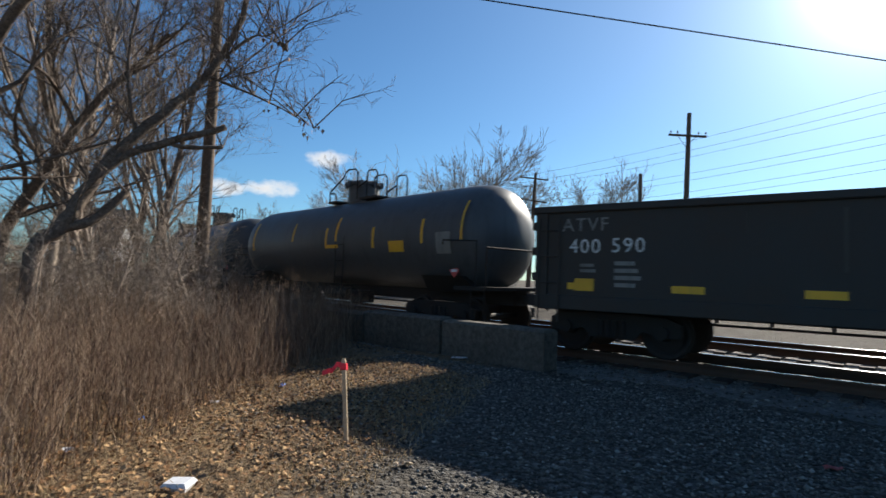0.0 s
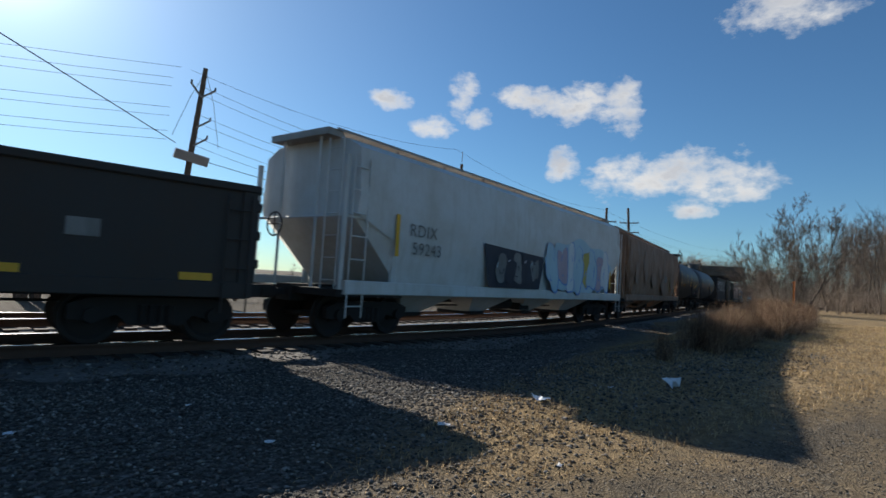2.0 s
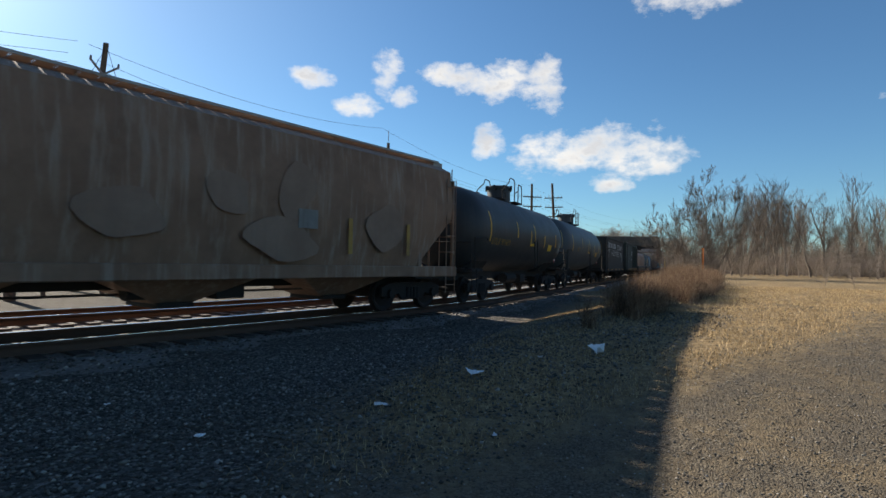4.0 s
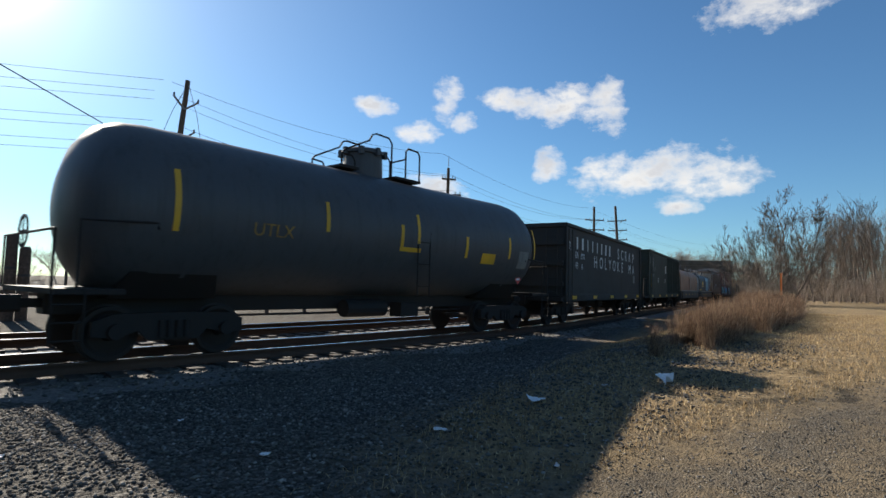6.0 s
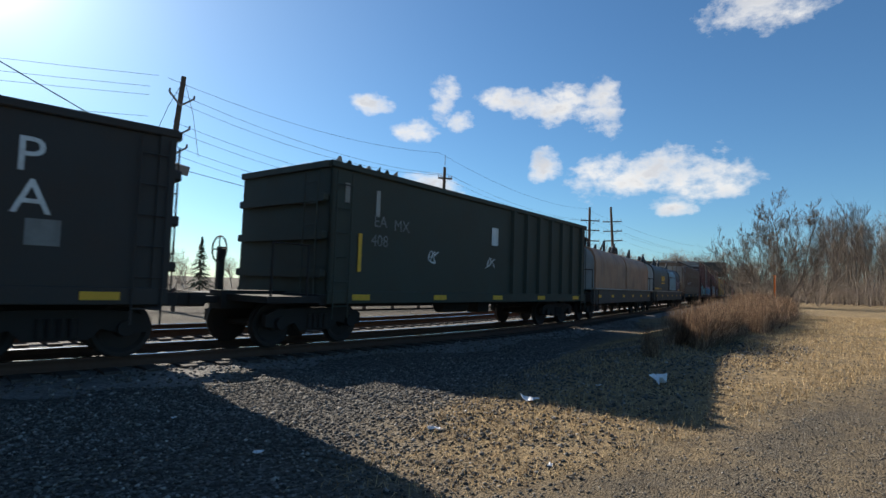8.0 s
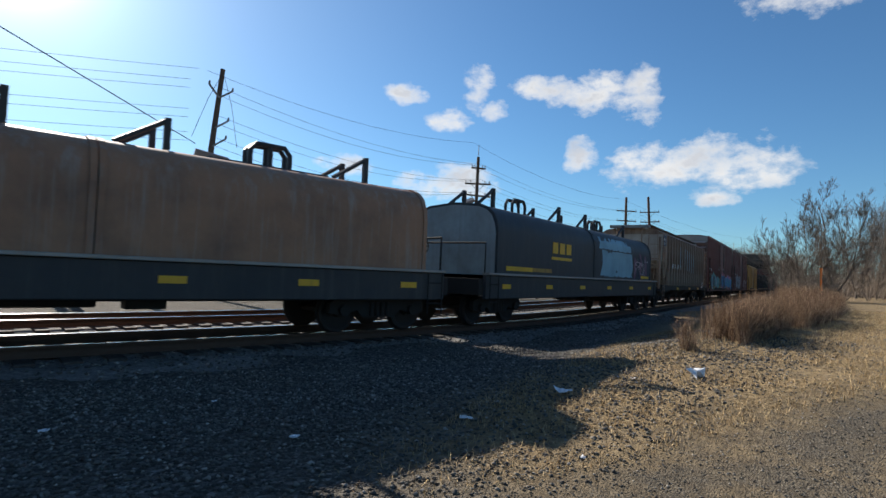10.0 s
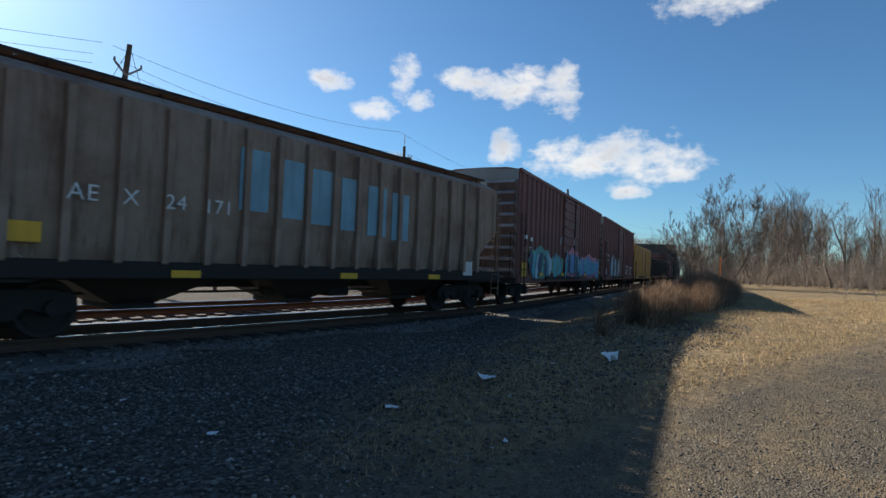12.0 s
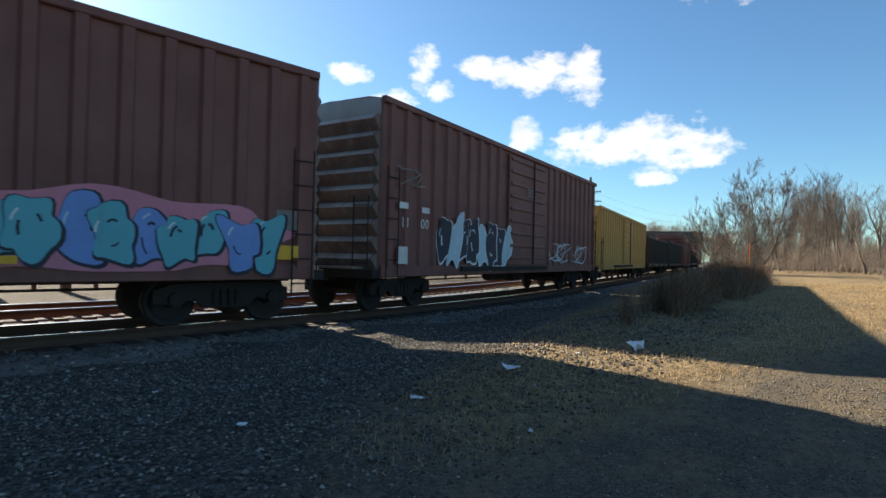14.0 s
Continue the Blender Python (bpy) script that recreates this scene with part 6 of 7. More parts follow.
def make_bridge():
    br = thing("road_bridge", "far grey concrete road bridge with a parapet", "bridge")
    x, y = azel(69.0, 150)
    br.matrix_basis = pose(x, y, 0, 0, 0, -62)
    part("deck", Shape().box(-14, 5, -5, 5, 6.4, 7.6, 0.1), M["concrete"], br)
    part("parapet", Shape().box(-14, 5, -5.2, -4.9, 7.6, 8.7, 0.05), M["concrete"], br)
    for i in range(5):
        part("girder", Shape().box(-14, 5, -4.4 + i * 2.2, -4.0 + i * 2.2, 5.4, 6.4), M["steel_dark"], br)
    for px in (-10, 0):
        part("pier", Shape().box(px - 0.7, px + 0.7, -4, 4, -0.6, 5.4, 0.2), M["concrete"], br)
    for px in range(-14, 5, 4):
        part("railing_post", Shape().box(px - 0.05, px + 0.05, -5.1, -5.0, 8.7, 9.7), M["pipe"], br)


make_bridge()


def make_house():
    x, y = azel(-72.7, 34)
    h = thing("house", "white-sided small house behind bare trees", "house", m=pose(x, y, GROUND, 0, 0, 62))
    body = part("wall", Shape().prism([(-3, 0), (3, 0), (3, 2.6), (0, 4.4), (-3, 2.6)], -1.4, 1.4), M["house_white"], h)
    for k in range(11):
        part("siding_board", Shape().box(-1.43, 1.43, -3.03, -3.0, 0.1 + k * 0.23, 0.3 + k * 0.23), M["house_white"], body)
    part("roof", Shape().loft([[(-1.6, -3.3, 2.45), (-1.6, 0, 4.45), (-1.6, 3.3, 2.45), (-1.6, 3.3, 2.6), (-1.6, 0, 4.62), (-1.6, -3.3, 2.6)], [(1.6, -3.3, 2.45), (1.6, 0, 4.45), (1.6, 3.3, 2.45), (1.6, 3.3, 2.6), (1.6, 0, 4.62), (1.6, -3.3, 2.6)]]), M["steel_dark"], h)
    part("window", Shape().box(-0.45, 0.45, -3.06, -3.0, 1.0, 2.1, 0.02), mat("window_glass", None, Base_Color=(0.03, 0.035, 0.04, 1), Roughness=0.08), h)


make_house()


# ---- trees ----
def grow(rng, height, r0, lean=(0, 0), limbs=9, spread=0.9, bare=0.25, twig_len=1.0, levels=3, gnarl=0.12, dense=1.0, upward=0.35, thin=0.0035):
    """A leafless tree: (trunk and limbs, twigs)."""
    wood, twigs = Shape(), Shape()

    def branch(p, d, ln, r, lev):
        segs = max(2, int(ln / (0.55 if lev == 0 else 0.4)))
        segs = min(segs, (9, 6, 3, 2, 2)[lev])
        pts, rad = [Vector(p)], [r]
        d = Vector(d).normalized()
        for k in range(segs):
            d = (d + Vector(rng.normal(0, gnarl * (1 + lev * 0.5), 3)) + Vector((0, 0, upward * 0.12 * lev))).normalized()
            pts.append(pts[-1] + d * (ln / segs))
            rad.append(r * (1 - (k + 1) / segs * (0.72 if lev == 0 else 0.85)))
        sh = wood if lev < 2 and r > 0.012 else twigs
        sides = 8 if lev == 0 else (5 if lev == 1 else 3)
        for a, b, ra, rb in zip(pts, pts[1:], rad, rad[1:]):
            sh.tube(a, b, max(ra, thin), max(rb, thin * 0.8), sides, False)
        if lev >= levels:
            return
        n = limbs if lev == 0 else int((5 if lev == 1 else 4) * dense * rng.uniform(0.8, 1.3))
        for i in range(n):
            f = bare + (1 - bare) * (i + rng.uniform(0.1, 0.9)) / n if lev == 0 else rng.uniform(0.2, 1.0)
            k = min(int(f * segs), segs - 1)
            q = pts[k].lerp(pts[k + 1], f * segs - k)
            ax = (pts[k + 1] - pts[k]).normalized()
            u = ax.orthogonal().normalized()
            u = Matrix.Rotation(rng.uniform(0, 6.28), 3, ax) @ u
            ang = rng.uniform(0.45, 1.0) * spread
            nd_ = (ax * math.cos(ang) + u * math.sin(ang) + Vector((0, 0, 0.12))).normalized()
            ll = ln * (1 - 0.55 * f) * rng.uniform(0.38, 0.62) if lev == 0 else ln * rng.uniform(0.3, 0.6) * twig_len
            branch(q, nd_, max(ll, 0.25), max(rad[k] * rng.uniform(0.4, 0.62), 0.004), lev + 1)
    branch((0, 0, -0.1), (lean[0], lean[1], 1), height, r0, 0)
    return wood, twigs


def tree_proto(name, label, rng_seed, bark="bark", category="tree", group="", **kw):
    rng = np.random.default_rng(rng_seed)
    wood, twigs = grow(rng, **kw)
    t = thing(name, label, category, group)
    part("trunk", wood, M[bark], t, smooth=True)
    part("crown", twigs, M[bark], t, "fine bare twigs")
    return t


def stems_proto(name, label, rng_seed, bark, category, group, stems, **kw):
    """Several stems from one root: (lean x, lean y, length)."""
    rng = np.random.default_rng(rng_seed)
    wood, twigs = Shape(), Shape()
    for lx, ly, ln in stems:
        w, q = grow(rng, height=ln, lean=(lx, ly), **kw)
        wood.add(w.v, w.f)
        twigs.add(q.v, q.f)
    t = thing(name, label, category, group)
    part("trunk", wood, M[bark], t, smooth=True)
    part("crown", twigs, M[bark], t, "fine bare twigs")
    return t


def place(proto, x, y, turn, size=1.0, lean=0.0, first=None):
    m = pose(x, y, ground_height(x, y) - 0.04, 0, lean, turn)
    if first is None:
        ob = copy_thing(proto, m)
    else:
        ob = proto
        ob.matrix_basis = m
    ob.scale = (size, size, size)
    return ob


def leaning_tree(group):
    """The dark tree that reaches out over the bank, with sawn-off limbs."""
    rng = np.random.default_rng(31)
    root = Vector((*azel(-77.6, 10.2), GROUND))
    t = thing("bare_tree", "dark leaning bare tree with sawn-off limbs", "tree", group, pose(*root))

    def spot(az, el, d=10.2):
        return Vector((*azel(az, d), 1.3 + d * math.tan(radians(el)))) - root

    def limb(stops, r0, r1, sides=8):
        pts = []
        ext = [stops[0]] + list(stops) + [stops[-1]]
        for i in range(1, len(ext) - 2):
            p0, p1, p2, p3 = ext[i - 1:i + 3]
            for k in range(4):
                u = k / 4
                pts.append(0.5 * ((2 * p1) + (p2 - p0) * u + (2 * p0 - 5 * p1 + 4 * p2 - p3) * u * u + (3 * p1 - p0 - 3 * p2 + p3) * u ** 3) + Vector(rng.normal(0, r0 * 0.12, 3)))
        pts.append(stops[-1])
        rings = []
        for i, p in enumerate(pts):
            d = (pts[min(i + 1, len(pts) - 1)] - pts[max(i - 1, 0)]).normalized()
            u = d.cross(Vector((0.2, 1, 0.1))).normalized()
            w = d.cross(u)
            r = r0 + (r1 - r0) * i / (len(pts) - 1)
            rings.append([tuple(p + (u * math.cos(6.2832 * k / sides) + w * math.sin(6.2832 * k / sides)) * r * rng.uniform(0.9, 1.1)) for k in range(sides)])
        return Shape().loft(rings), pts

    trunk, line = limb([Vector((0, 0, -0.15)), spot(-77.0, 0.8), spot(-75.1, 3.4), spot(-72.5, 8.6), spot(-67.9, 14.3), spot(-64.0, 18.7), spot(-61.0, 25.4), spot(-59.5, 31)], 0.14, 0.035)
    part("trunk", trunk, M["bark"], t, smooth=True)
    lines = [line[8:]]
    for stops, r0, r1 in (((spot(-72.9, 7.8), spot(-70.5, 10.2), spot(-67.3, 11.8), spot(-62.4, 13.8)), 0.085, 0.055), ((spot(-67.8, 11.6), spot(-65.5, 11.5), spot(-62.6, 11.8)), 0.045, 0.03),
                          ((spot(-75.6, 3.0), spot(-73.1, 4.0), spot(-70.5, 6.8)), 0.09, 0.07), ((spot(-64.4, 18.2), spot(-58.5, 16.6), spot(-54.0, 14.6)), 0.03, 0.006),
                          ((spot(-63.5, 19.4), spot(-60.0, 22.5), spot(-57.0, 21.5)), 0.03, 0.006), ((spot(-70.0, 12.0), spot(-71.0, 18.0), spot(-70.0, 26.0)), 0.04, 0.015)):
        sh, pts = limb(stops, r0, r1, 6)
        part("limb", sh, M["bark"], t, smooth=True)
        lines.append(pts)
    twigs = Shape()
    for k, pts in enumerate(lines):
        for _ in range(22 if k in (0, 4, 5, 6) else 5):
            p = pts[rng.integers(1, len(pts))]
            a = rng.uniform(0, 6.28)
            w, q = grow(rng, height=rng.uniform(0.9, 2.2), r0=0.014, lean=(1.1 * math.cos(a), 1.1 * math.sin(a)), limbs=6, spread=0.9, bare=0.2, levels=2, gnarl=0.16, thin=0.003)
            for g in (w, q):
                twigs.add([(x + p.x, y + p.y, z + p.z + 0.1) for x, y, z in g.v], g.f)
    part("crown", twigs, M["bark"], t, "fine bare twigs")
    dead = Shape()
    for _ in range(40):         # a few dead leaves still hanging
        p = lines[4 + rng.integers(0, 2)][-1 - rng.integers(0, 5)] + Vector(rng.normal(0, 0.07, 3))
        r, a = rng.uniform(0.02, 0.045), rng.uniform(0, 6.28)
        c, s_ = r * math.cos(a), r * math.sin(a)
        dead.add([(p.x, p.y, p.z), (p.x + c, p.y + s_, p.z - 0.6 * r), (p.x + 0.3 * c, p.y + 0.3 * s_, p.z - 2.4 * r), (p.x - c * 0.7, p.y - s_ * 0.5, p.z - 1.0 * r)], [(0, 1, 2, 3)])
    tagged(part("dead_leaves", dead, M["leaf"], t, "curled brown dead leaves"), kind="stuff")


def make_trees():
    rng = np.random.default_rng(77)
    near = "bare trees on the bank"
    # thicket on the bank
    big = tree_proto("bare_tree", "tall bare tree with dark furrowed bark", 1, "bark", "tree", near, height=11.0, r0=0.15, limbs=15, spread=0.7, bare=0.2, dense=1.25, levels=4, lean=(0.05, 0.0))
    slim = tree_proto("bare_tree", "slim bare tree with grey-brown bark", 2, "bark_brown", "tree", near, height=10.0, r0=0.095, limbs=15, spread=0.6, bare=0.25, dense=1.1, levels=4)
    bent = tree_proto("bare_tree", "dark bare tree leaning out over the bank", 3, "bark", "tree", near, height=8.2, r0=0.17, limbs=11, spread=0.9, bare=0.3, dense=1.3, levels=4, lean=(0.2, 0.0), gnarl=0.1)
    shrub = tree_proto("bare_shrub", "tangled brown-grey bare shrub", 4, "bark_brown", "shrub", "bare shrubs", height=3.2, r0=0.04, limbs=15, spread=1.1, bare=0.03, dense=1.6, levels=3, gnarl=0.2)
    leaning_tree(near)
    place(bent, *azel(-86, 12.5), 60, 0.95, 0, True)
    place(bent, *azel(-81.5, 14.0), 75, 0.9)
    place(big, *azel(-69, 17.5), 0, 0.9, 0, True)
    for az, d, tu, sz in ((-82, 15.5, 100, 0.95), (-74, 18, 200, 0.95), (-70, 23, 30, 1.05), (-88, 13, 250, 1.0), (-95, 10, 60, 1.0), (-105, 12, 60, 1.0)):
        place(big, *azel(az, d), tu, sz)
    place(slim, *azel(-75.6, 13), 0, 1.0, 0, True)
    place(slim, *azel(-66.5, 17.5), 40, 1.0)
    for i in range(11):
        az = rng.uniform(-94, -66)
        place(slim, *azel(az, rng.uniform(13, 27)), rng.uniform(0, 360), rng.uniform(0.75, 1.1), rng.uniform(-5, 5))
    place(shrub, *azel(-63, 15.5), 0, 1.0, 0, True)
    for i in range(42):
        az = rng.uniform(-95, -60.5)
        place(shrub, *azel(az, rng.uniform(11, 21)), rng.uniform(0, 360), rng.uniform(0.6, 1.05))
    for i in range(22):
        place(shrub, *azel(rng.uniform(-84, -62), rng.uniform(9.6, 12.5)), rng.uniform(0, 360), rng.uniform(0.4, 0.72))
    # trees across the line
    wide = tree_proto("bare_tree", "bare round-crowned tree across the railway", 6, "bark_grey", "tree", "trees across the line", height=12.5, r0=0.22, limbs=22, spread=0.75, bare=0.16, dense=1.7, levels=3, thin=0.014)
    place(wide, *azel(-27.5, 47), 0, 0.98, 0, True)
    for az, d, sz in ((-40.5, 46, 1.0), (-37.5, 50, 0.95), (-43, 45, 0.95), (-47, 47, 0.72), (-50.5, 48, 0.66), (-45.5, 50, 0.8), (-34, 47, 0.95), (-53, 50, 0.6), (-22, 52, 0.55), (-18.5, 50, 0.4), (-13, 52, 0.4)):
        place(wide, *azel(az, d), rng.uniform(0, 360), sz)
    for i in range(24):
        az = rng.uniform(-14, 42)
        place(wide, *azel(az, rng.uniform(85, 130)), rng.uniform(0, 360), rng.uniform(0.3, 0.55))
    for i in range(26):
        az = rng.uniform(-10, 40)
        place(shrub, *azel(az, rng.uniform(38, 62)), rng.uniform(0, 360), rng.uniform(0.5, 0.95))
    # by the field
    fork = stems_proto("bare_tree", "forked bare tree at the edge of the field", 8, "bark_wood", "tree", "trees by the field", ((-0.16, 0.1, 7.6), (0.05, -0.1, 8.2), (0.26, 0.05, 7.2)), r0=0.085, limbs=13, spread=0.75, bare=0.22, dense=1.2, levels=4, thin=0.008, gnarl=0.1, upward=0.6)
    place(fork, *azel(75.8, 44), 75, 0.78, 0, True)
    fan_ = stems_proto("bare_shrub", "spreading many-stemmed bare shrub by the field", 10, "bark_wood", "shrub", "bare shrubs", ((-0.75, 0.1, 4.6), (-0.5, -0.3, 5.2), (-0.25, 0.2, 5.6), (0.0, -0.1, 5.6), (0.25, 0.3, 5.4), (0.5, 0.0, 5.0), (0.8, -0.2, 4.2)), r0=0.032, limbs=9, spread=0.6, bare=0.2, dense=1.1, levels=3, thin=0.007, gnarl=0.09, upward=0.5)
    place(fan_, *azel(73.9, 42), -75, 0.95, 0, True)
    for az, d, sz in ((72.7, 43, 0.8), (74.8, 43, 0.8), (71.7, 42, 0.6), (76.6, 47, 0.75), (78.2, 50, 0.7)):
        place(fan_, *azel(az, d), rng.uniform(0, 360), sz)
    for i in range(9):
        place(shrub, *azel(rng.uniform(70.6, 76.5), rng.uniform(38, 44)), rng.uniform(0, 360), rng.uniform(0.35, 0.6))
    wood = tree_proto("bare_tree", "tall slender bare tree of the woods by the field", 9, "bark_wood", "tree", "woods by the field", height=10.6, r0=0.115, limbs=18, spread=0.55, bare=0.28, dense=1.2, levels=3, thin=0.009, gnarl=0.09, upward=0.6)
    place(wood, *azel(80, 68), 0, 0.72, 0, True)
    stout = tree_proto("bare_tree", "broad bare tree of the woods by the field", 12, "bark_wood", "tree", "woods by the field", height=9.0, r0=0.15, limbs=14, spread=0.8, bare=0.3, dense=1.2, levels=3, thin=0.009, gnarl=0.13, upward=0.5)
    place(stout, *azel(83.5, 64), 0, 0.8, 0, True)
    for i in range(150):
        az = 77.3 + 32 * rng.random()
        place(wood if rng.random() < 0.86 else stout, *azel(az, rng.uniform(62, 100)), rng.uniform(0, 360), 0.5 + 0.36 * rng.random() ** 1.3, rng.uniform(-4, 4))
    for i in range(110):
        place(shrub, *azel(rng.uniform(76.5, 106), rng.uniform(56, 78)), rng.uniform(0, 360), rng.uniform(0.5, 1.1))
    place(shrub, *azel(84.5, 30), 60, 0.42)
    place(shrub, *azel(86.5, 31), 160, 0.36)
    for i in range(26):
        place(wide, *azel(rng.uniform(58, 74), rng.uniform(165, 200)), rng.uniform(0, 360), rng.uniform(0.8, 1.2))
    # a small spruce across the tracks
    sp = thing("spruce", "small dark green spruce beyond the tracks", "tree", m=pose(*azel(19.9, 62), GROUND))
    part("trunk", Shape().tube((0, 0, 0), (0, 0, 5.6), 0.1, 0.02, 7), M["bark"], sp)
    nee = Shape()
    for k in range(420):
        z = 0.5 + 5.1 * rng.random()
        ln = (5.8 - z) * 0.3 * rng.uniform(0.6, 1.1)
        a = rng.uniform(0, 6.28)
        c, s = math.cos(a), math.sin(a)
        nee.add([(0, 0, z + 0.1), (ln * c - 0.12 * s, ln * s + 0.12 * c, z - 0.25 * ln), (ln * 1.1 * c, ln * 1.1 * s, z - 0.3 * ln), (ln * c + 0.12 * s, ln * s - 0.12 * c, z - 0.25 * ln)], [(0, 1, 2, 3)])
    part("needles", nee, by_island("needle", [(0.0, (0.02, 0.035, 0.02)), (1.0, (0.05, 0.08, 0.04))]), sp)


make_trees()


# ---- small things ----
def make_small():
    st = thing("survey_stake", "pale wooden survey stake with red flagging tape", "stake", m=pose(-4.5 * K, 3.86 * K, GROUND - 0.05, 1.0, -4.0, 20))
    st.scale = (0.9, 0.9, 0.88)
    part("shaft", Shape().loft([[(a, b, z) for a, b in ((-0.022, -0.01), (0.022, -0.01), (0.022, 0.01), (-0.022, 0.01))] for z in (0, 0.9)] + [[(a, b, 0.93) for a, b in ((-0.015, -0.006), (0.015, -0.006), (0.015, 0.006), (-0.015, 0.006))]]), M["stake_wood"], st)
    part("tape_knot", Shape().box(-0.035, 0.035, -0.02, 0.02, 0.81, 0.88, 0.008), M["tape_red"], st)
    tail = Shape()
    pts = [(-0.02, 0.0, 0.85), (-0.07, -0.02, 0.87), (-0.11, -0.05, 0.81), (-0.17, -0.03, 0.80), (-0.22, -0.06, 0.78)]
    for (x0, y0, z0), (x1, y1, z1) in zip(pts, pts[1:]):
        tail.add([(x0, y0, z0 - 0.025), (x1, y1, z1 - 0.025), (x1, y1, z1 + 0.025), (x0, y0, z0 + 0.025), (x0, y0 + 0.003, z0 - 0.025), (x1, y1 + 0.003, z1 - 0.025), (x1, y1 + 0.003, z1 + 0.025), (x0, y0 + 0.003, z0 + 0.025)],
                 [(0, 1, 2, 3), (7, 6, 5, 4), (0, 4, 5, 1), (3, 2, 6, 7)])
    part("tape_tail", tail, M["tape_red"], st)

    def lid_box(x, y, turn, w, d, h, label):
        t = thing("takeaway_box", label, "litter", m=pose(x, y, ground_height(x, y) - 0.004, 2, -3, turn))
        part("base", Shape().loft([[(-w / 2.4, -d / 2.4, 0), (w / 2.4, -d / 2.4, 0), (w / 2.4, d / 2.4, 0), (-w / 2.4, d / 2.4, 0)], [(-w / 2, -d / 2, h * 0.55), (w / 2, -d / 2, h * 0.55), (w / 2, d / 2, h * 0.55), (-w / 2, d / 2, h * 0.55)]]), M["litter_white"], t)
        part("lid", Shape().loft([[(-w / 2 - 0.006, -d / 2 - 0.006, h * 0.56), (w / 2 + 0.006, -d / 2 - 0.006, h * 0.56), (w / 2 + 0.006, d / 2 + 0.006, h * 0.56), (-w / 2 - 0.006, d / 2 + 0.006, h * 0.56)],
                                  [(-w / 2.3, -d / 2.3, h), (w / 2.3, -d / 2.3, h), (w / 2.3, d / 2.3, h), (-w / 2.3, d / 2.3, h)]]), M["litter_white"], t)
    lid_box(-4.42 * K, 2.08 * K, 35, 0.18, 0.14, 0.065, "white foam takeaway box lying on leaves")

    def scrap(x, y, w, d, h, turn, mt, label, seed):
        r = np.random.default_rng(seed)
        v = []
        n = 5
        for i in range(n):
            for j in range(3):
                v.append((w * (i / (n - 1) - 0.5) + r.normal(0, 0.06) * w, d * (j / 2 - 0.5) + r.normal(0, 0.1) * d, h * r.random()))
        k = len(v)
        v += [(a, b, c + 0.006) for a, b, c in v]
        f = []
        for i in range(n - 1):
            for j in range(2):
                q = (i * 3 + j, (i + 1) * 3 + j, (i + 1) * 3 + j + 1, i * 3 + j + 1)
                f += [q[::-1], tuple(a + k for a in q)]
        rim = [i * 3 for i in range(n)] + [(n - 1) * 3 + 1] + [i * 3 + 2 for i in range(n - 1, -1, -1)] + [1]
        f += [(a, b, b + k, a + k) for a, b in zip(rim, rim[1:] + rim[:1])]
        o = tagged(part("litter", Shape().add(v, f), M[mt]), label, "litter", "scattered litter")
        o.matrix_basis = pose(x, y, ground_height(x, y) + 0.002, 0, 0, turn)
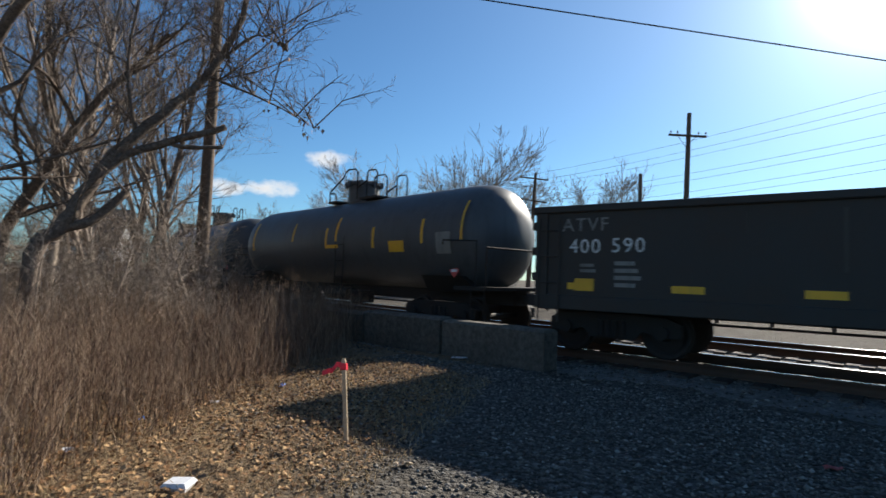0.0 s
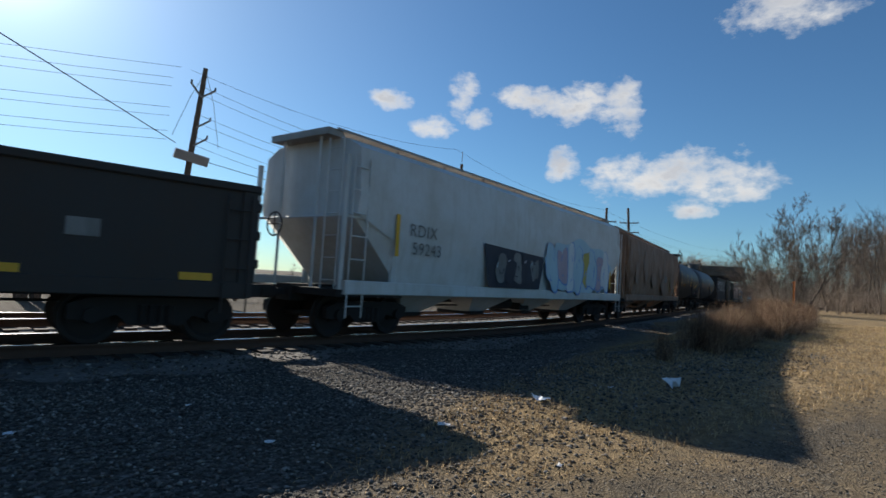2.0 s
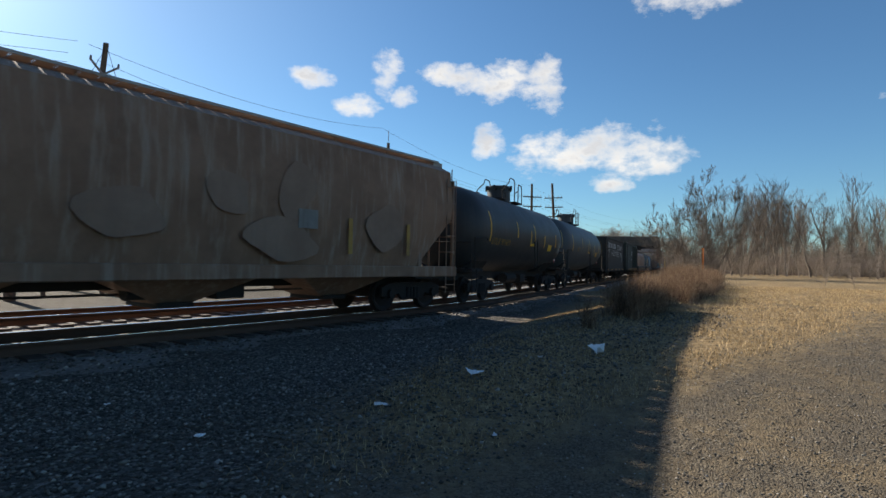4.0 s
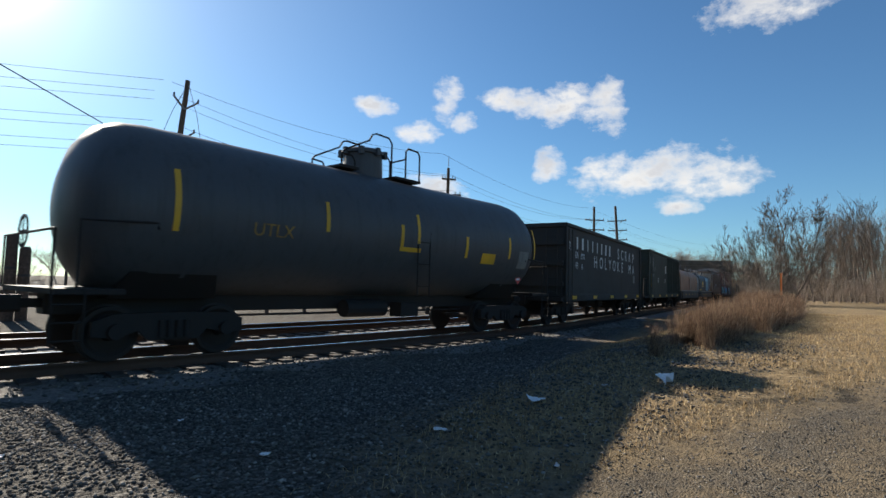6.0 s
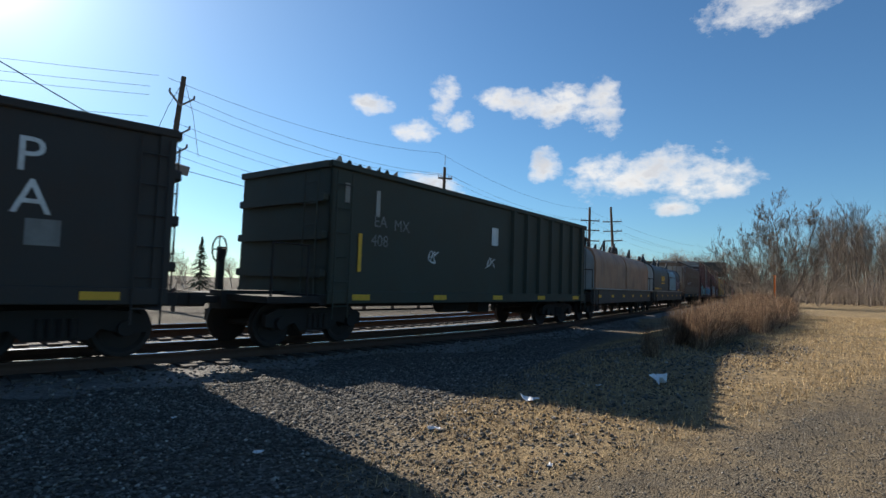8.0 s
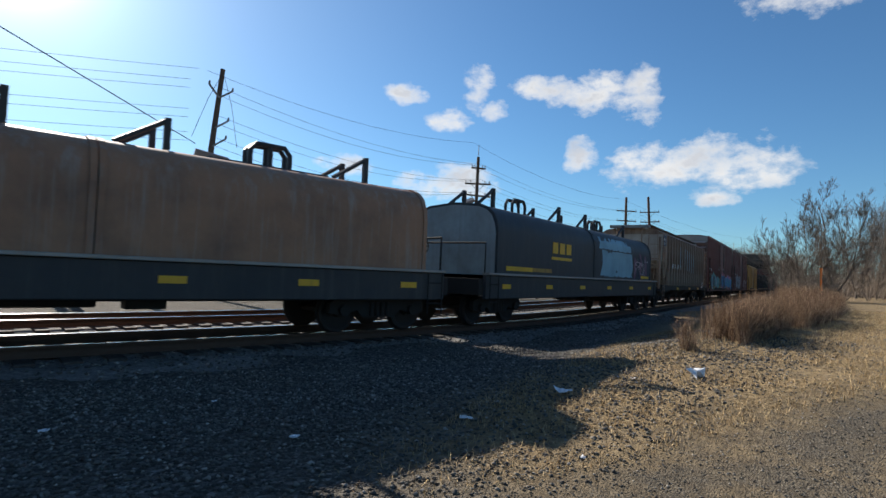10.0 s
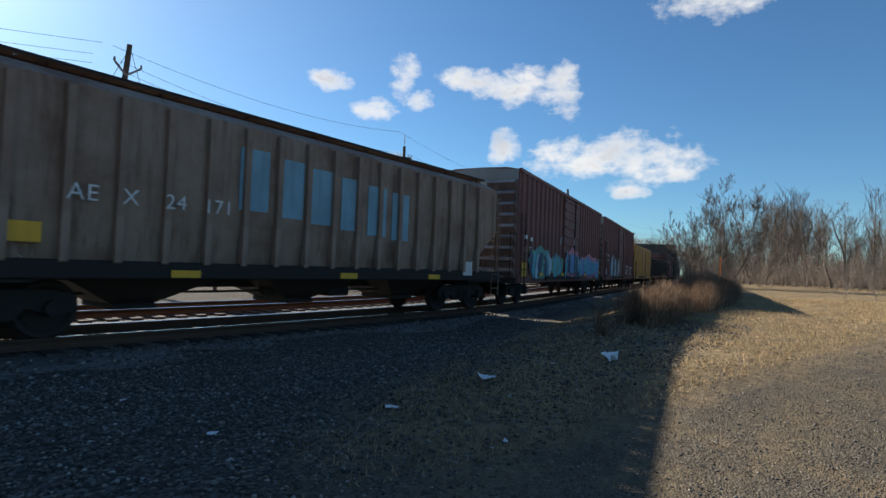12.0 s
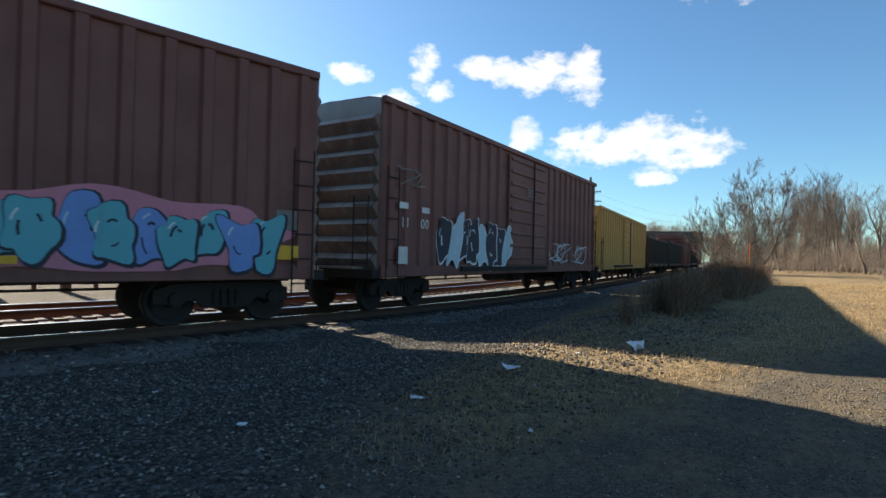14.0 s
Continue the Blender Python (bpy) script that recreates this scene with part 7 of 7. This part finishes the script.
    for i, (x, y, w, d, h, tu, mt, lab) in enumerate((
            (2.56, 5.23, 0.14, 0.07, 0.03, 10, "litter_white", "small white paper scrap on gravel"),
            (4.53, 3.14, 0.08, 0.06, 0.03, 40, "litter_white", "small white paper scrap on gravel"),
            (4.48, 4.73, 0.22, 0.1, 0.05, -30, "litter_white", "torn white wrapper on gravel"),
            (6.11, 4.58, 0.34, 0.2, 0.1, -20, "litter_white", "crumpled white wrapper on gravel"),
            (8.14, 3.73, 0.5, 0.22, 0.16, 5, "litter_white", "crushed white plastic sheet by dry weeds"),
            (-7.4, 9.4, 0.42, 0.2, 0.07, 10, "litter_white", "crushed white bottle on the ground"),
            (-7.1, 3.75, 0.16, 0.1, 0.07, 30, "litter_white", "crushed white cup among leaves"),
            (-6.75, 2.68, 0.14, 0.1, 0.06, 80, "litter_blue", "blue wrapper among leaves"),
            (-7.4, 5.0, 0.12, 0.1, 0.08, 20, "litter_blue", "blue can among leaves"),
            (-6.0, 1.75, 0.2, 0.12, 0.06, 70, "litter_white", "clear crushed cup among leaves"),
            (0.6, 6.7, 0.12, 0.08, 0.04, 0, "litter_white", "white scrap on gravel"),
            (-3.55, 3.75, 0.2, 0.12, 0.05, 60, "stake_wood", "tan paper scrap beside a stake"),
            (2.4, 7.2, 0.1, 0.06, 0.03, 0, "litter_white", "white scrap on gravel"),
            (7.38, 4.29, 0.1, 0.08, 0.03, 0, "litter_white", "white scrap on gravel"),
            (-0.55, 6.6, 0.2, 0.12, 0.04, 20, "sign_red", "faded red rag on gravel"))):
        scrap(x * K, y * K, w * 0.62, d * 0.62, h * 0.8, tu, mt, lab, 50 + i)
    x, y = azel(75.0, 34)
    p = thing("marker_post", "orange plastic marker post among dead weeds", "marker post", m=pose(x, y, ground_height(x, y) - 0.02))
    part("shaft", Shape().box(-0.07, 0.07, -0.03, 0.03, 0, 1.75, 0.015), M["orange_post"], p)
    part("cap", Shape().box(-0.085, 0.085, -0.045, 0.045, 1.75, 1.85, 0.02), M["orange_post"], p)
    # posts and low rail fence across the tracks
    f = thing("rail_fence", "low dark post-and-rail fence across the tracks", "fence")
    for i in range(34):
        x = -22 + i * 2.0
        part("post", Shape().box(x - 0.07, x + 0.07, 24.93, 25.07, GROUND - 0.05, 0.75, 0.02), M["pole_wood"], f)
    for z in (0.2, 0.6):
        part("rail_board", Shape().box(-22, 44, 24.98, 25.02, z - 0.06, z + 0.06), M["pole_wood"], f)
    for az, top in ((5.0, 2.9), (5.9, 2.5), (11.3, 2.1)):
        x, y = azel(az, 23)
        b = thing("timber_post", "stout dark timber post beyond the tracks", "post", "posts beyond the tracks", pose(x, y, GROUND - 0.02))
        part("shaft", Shape().loft([[(r * math.cos(a), r * math.sin(a), z) for a in np.linspace(0, 6.283, 10, endpoint=False)] for z, r in ((0, 0.17), (top - 0.1, 0.16), (top, 0.12))]), M["pole_wood"], b)
        part("band", Shape().tube((0, 0, top * 0.6), (0, 0, top * 0.6 + 0.08), 0.175, 0.175, 10), M["pipe"], b)


make_small()


def motions():
    """The train rolls past from the field side towards the bank."""
    times = [0.5 * i for i in range(29)]
    for car, centre, b in CARS:
        walk(car, [(t, car_pose(centre - travelled(t), b)) for t in times])
    turns = [0.05 * i for i in range(281)]
    for wheel, x in WHEELS:
        a = random.uniform(0, 90)
        walk(wheel, [(t, pose(x, 0, 0.42, 0, a - math.degrees(travelled(t) / 0.42), 0)) for t in turns])


motions()
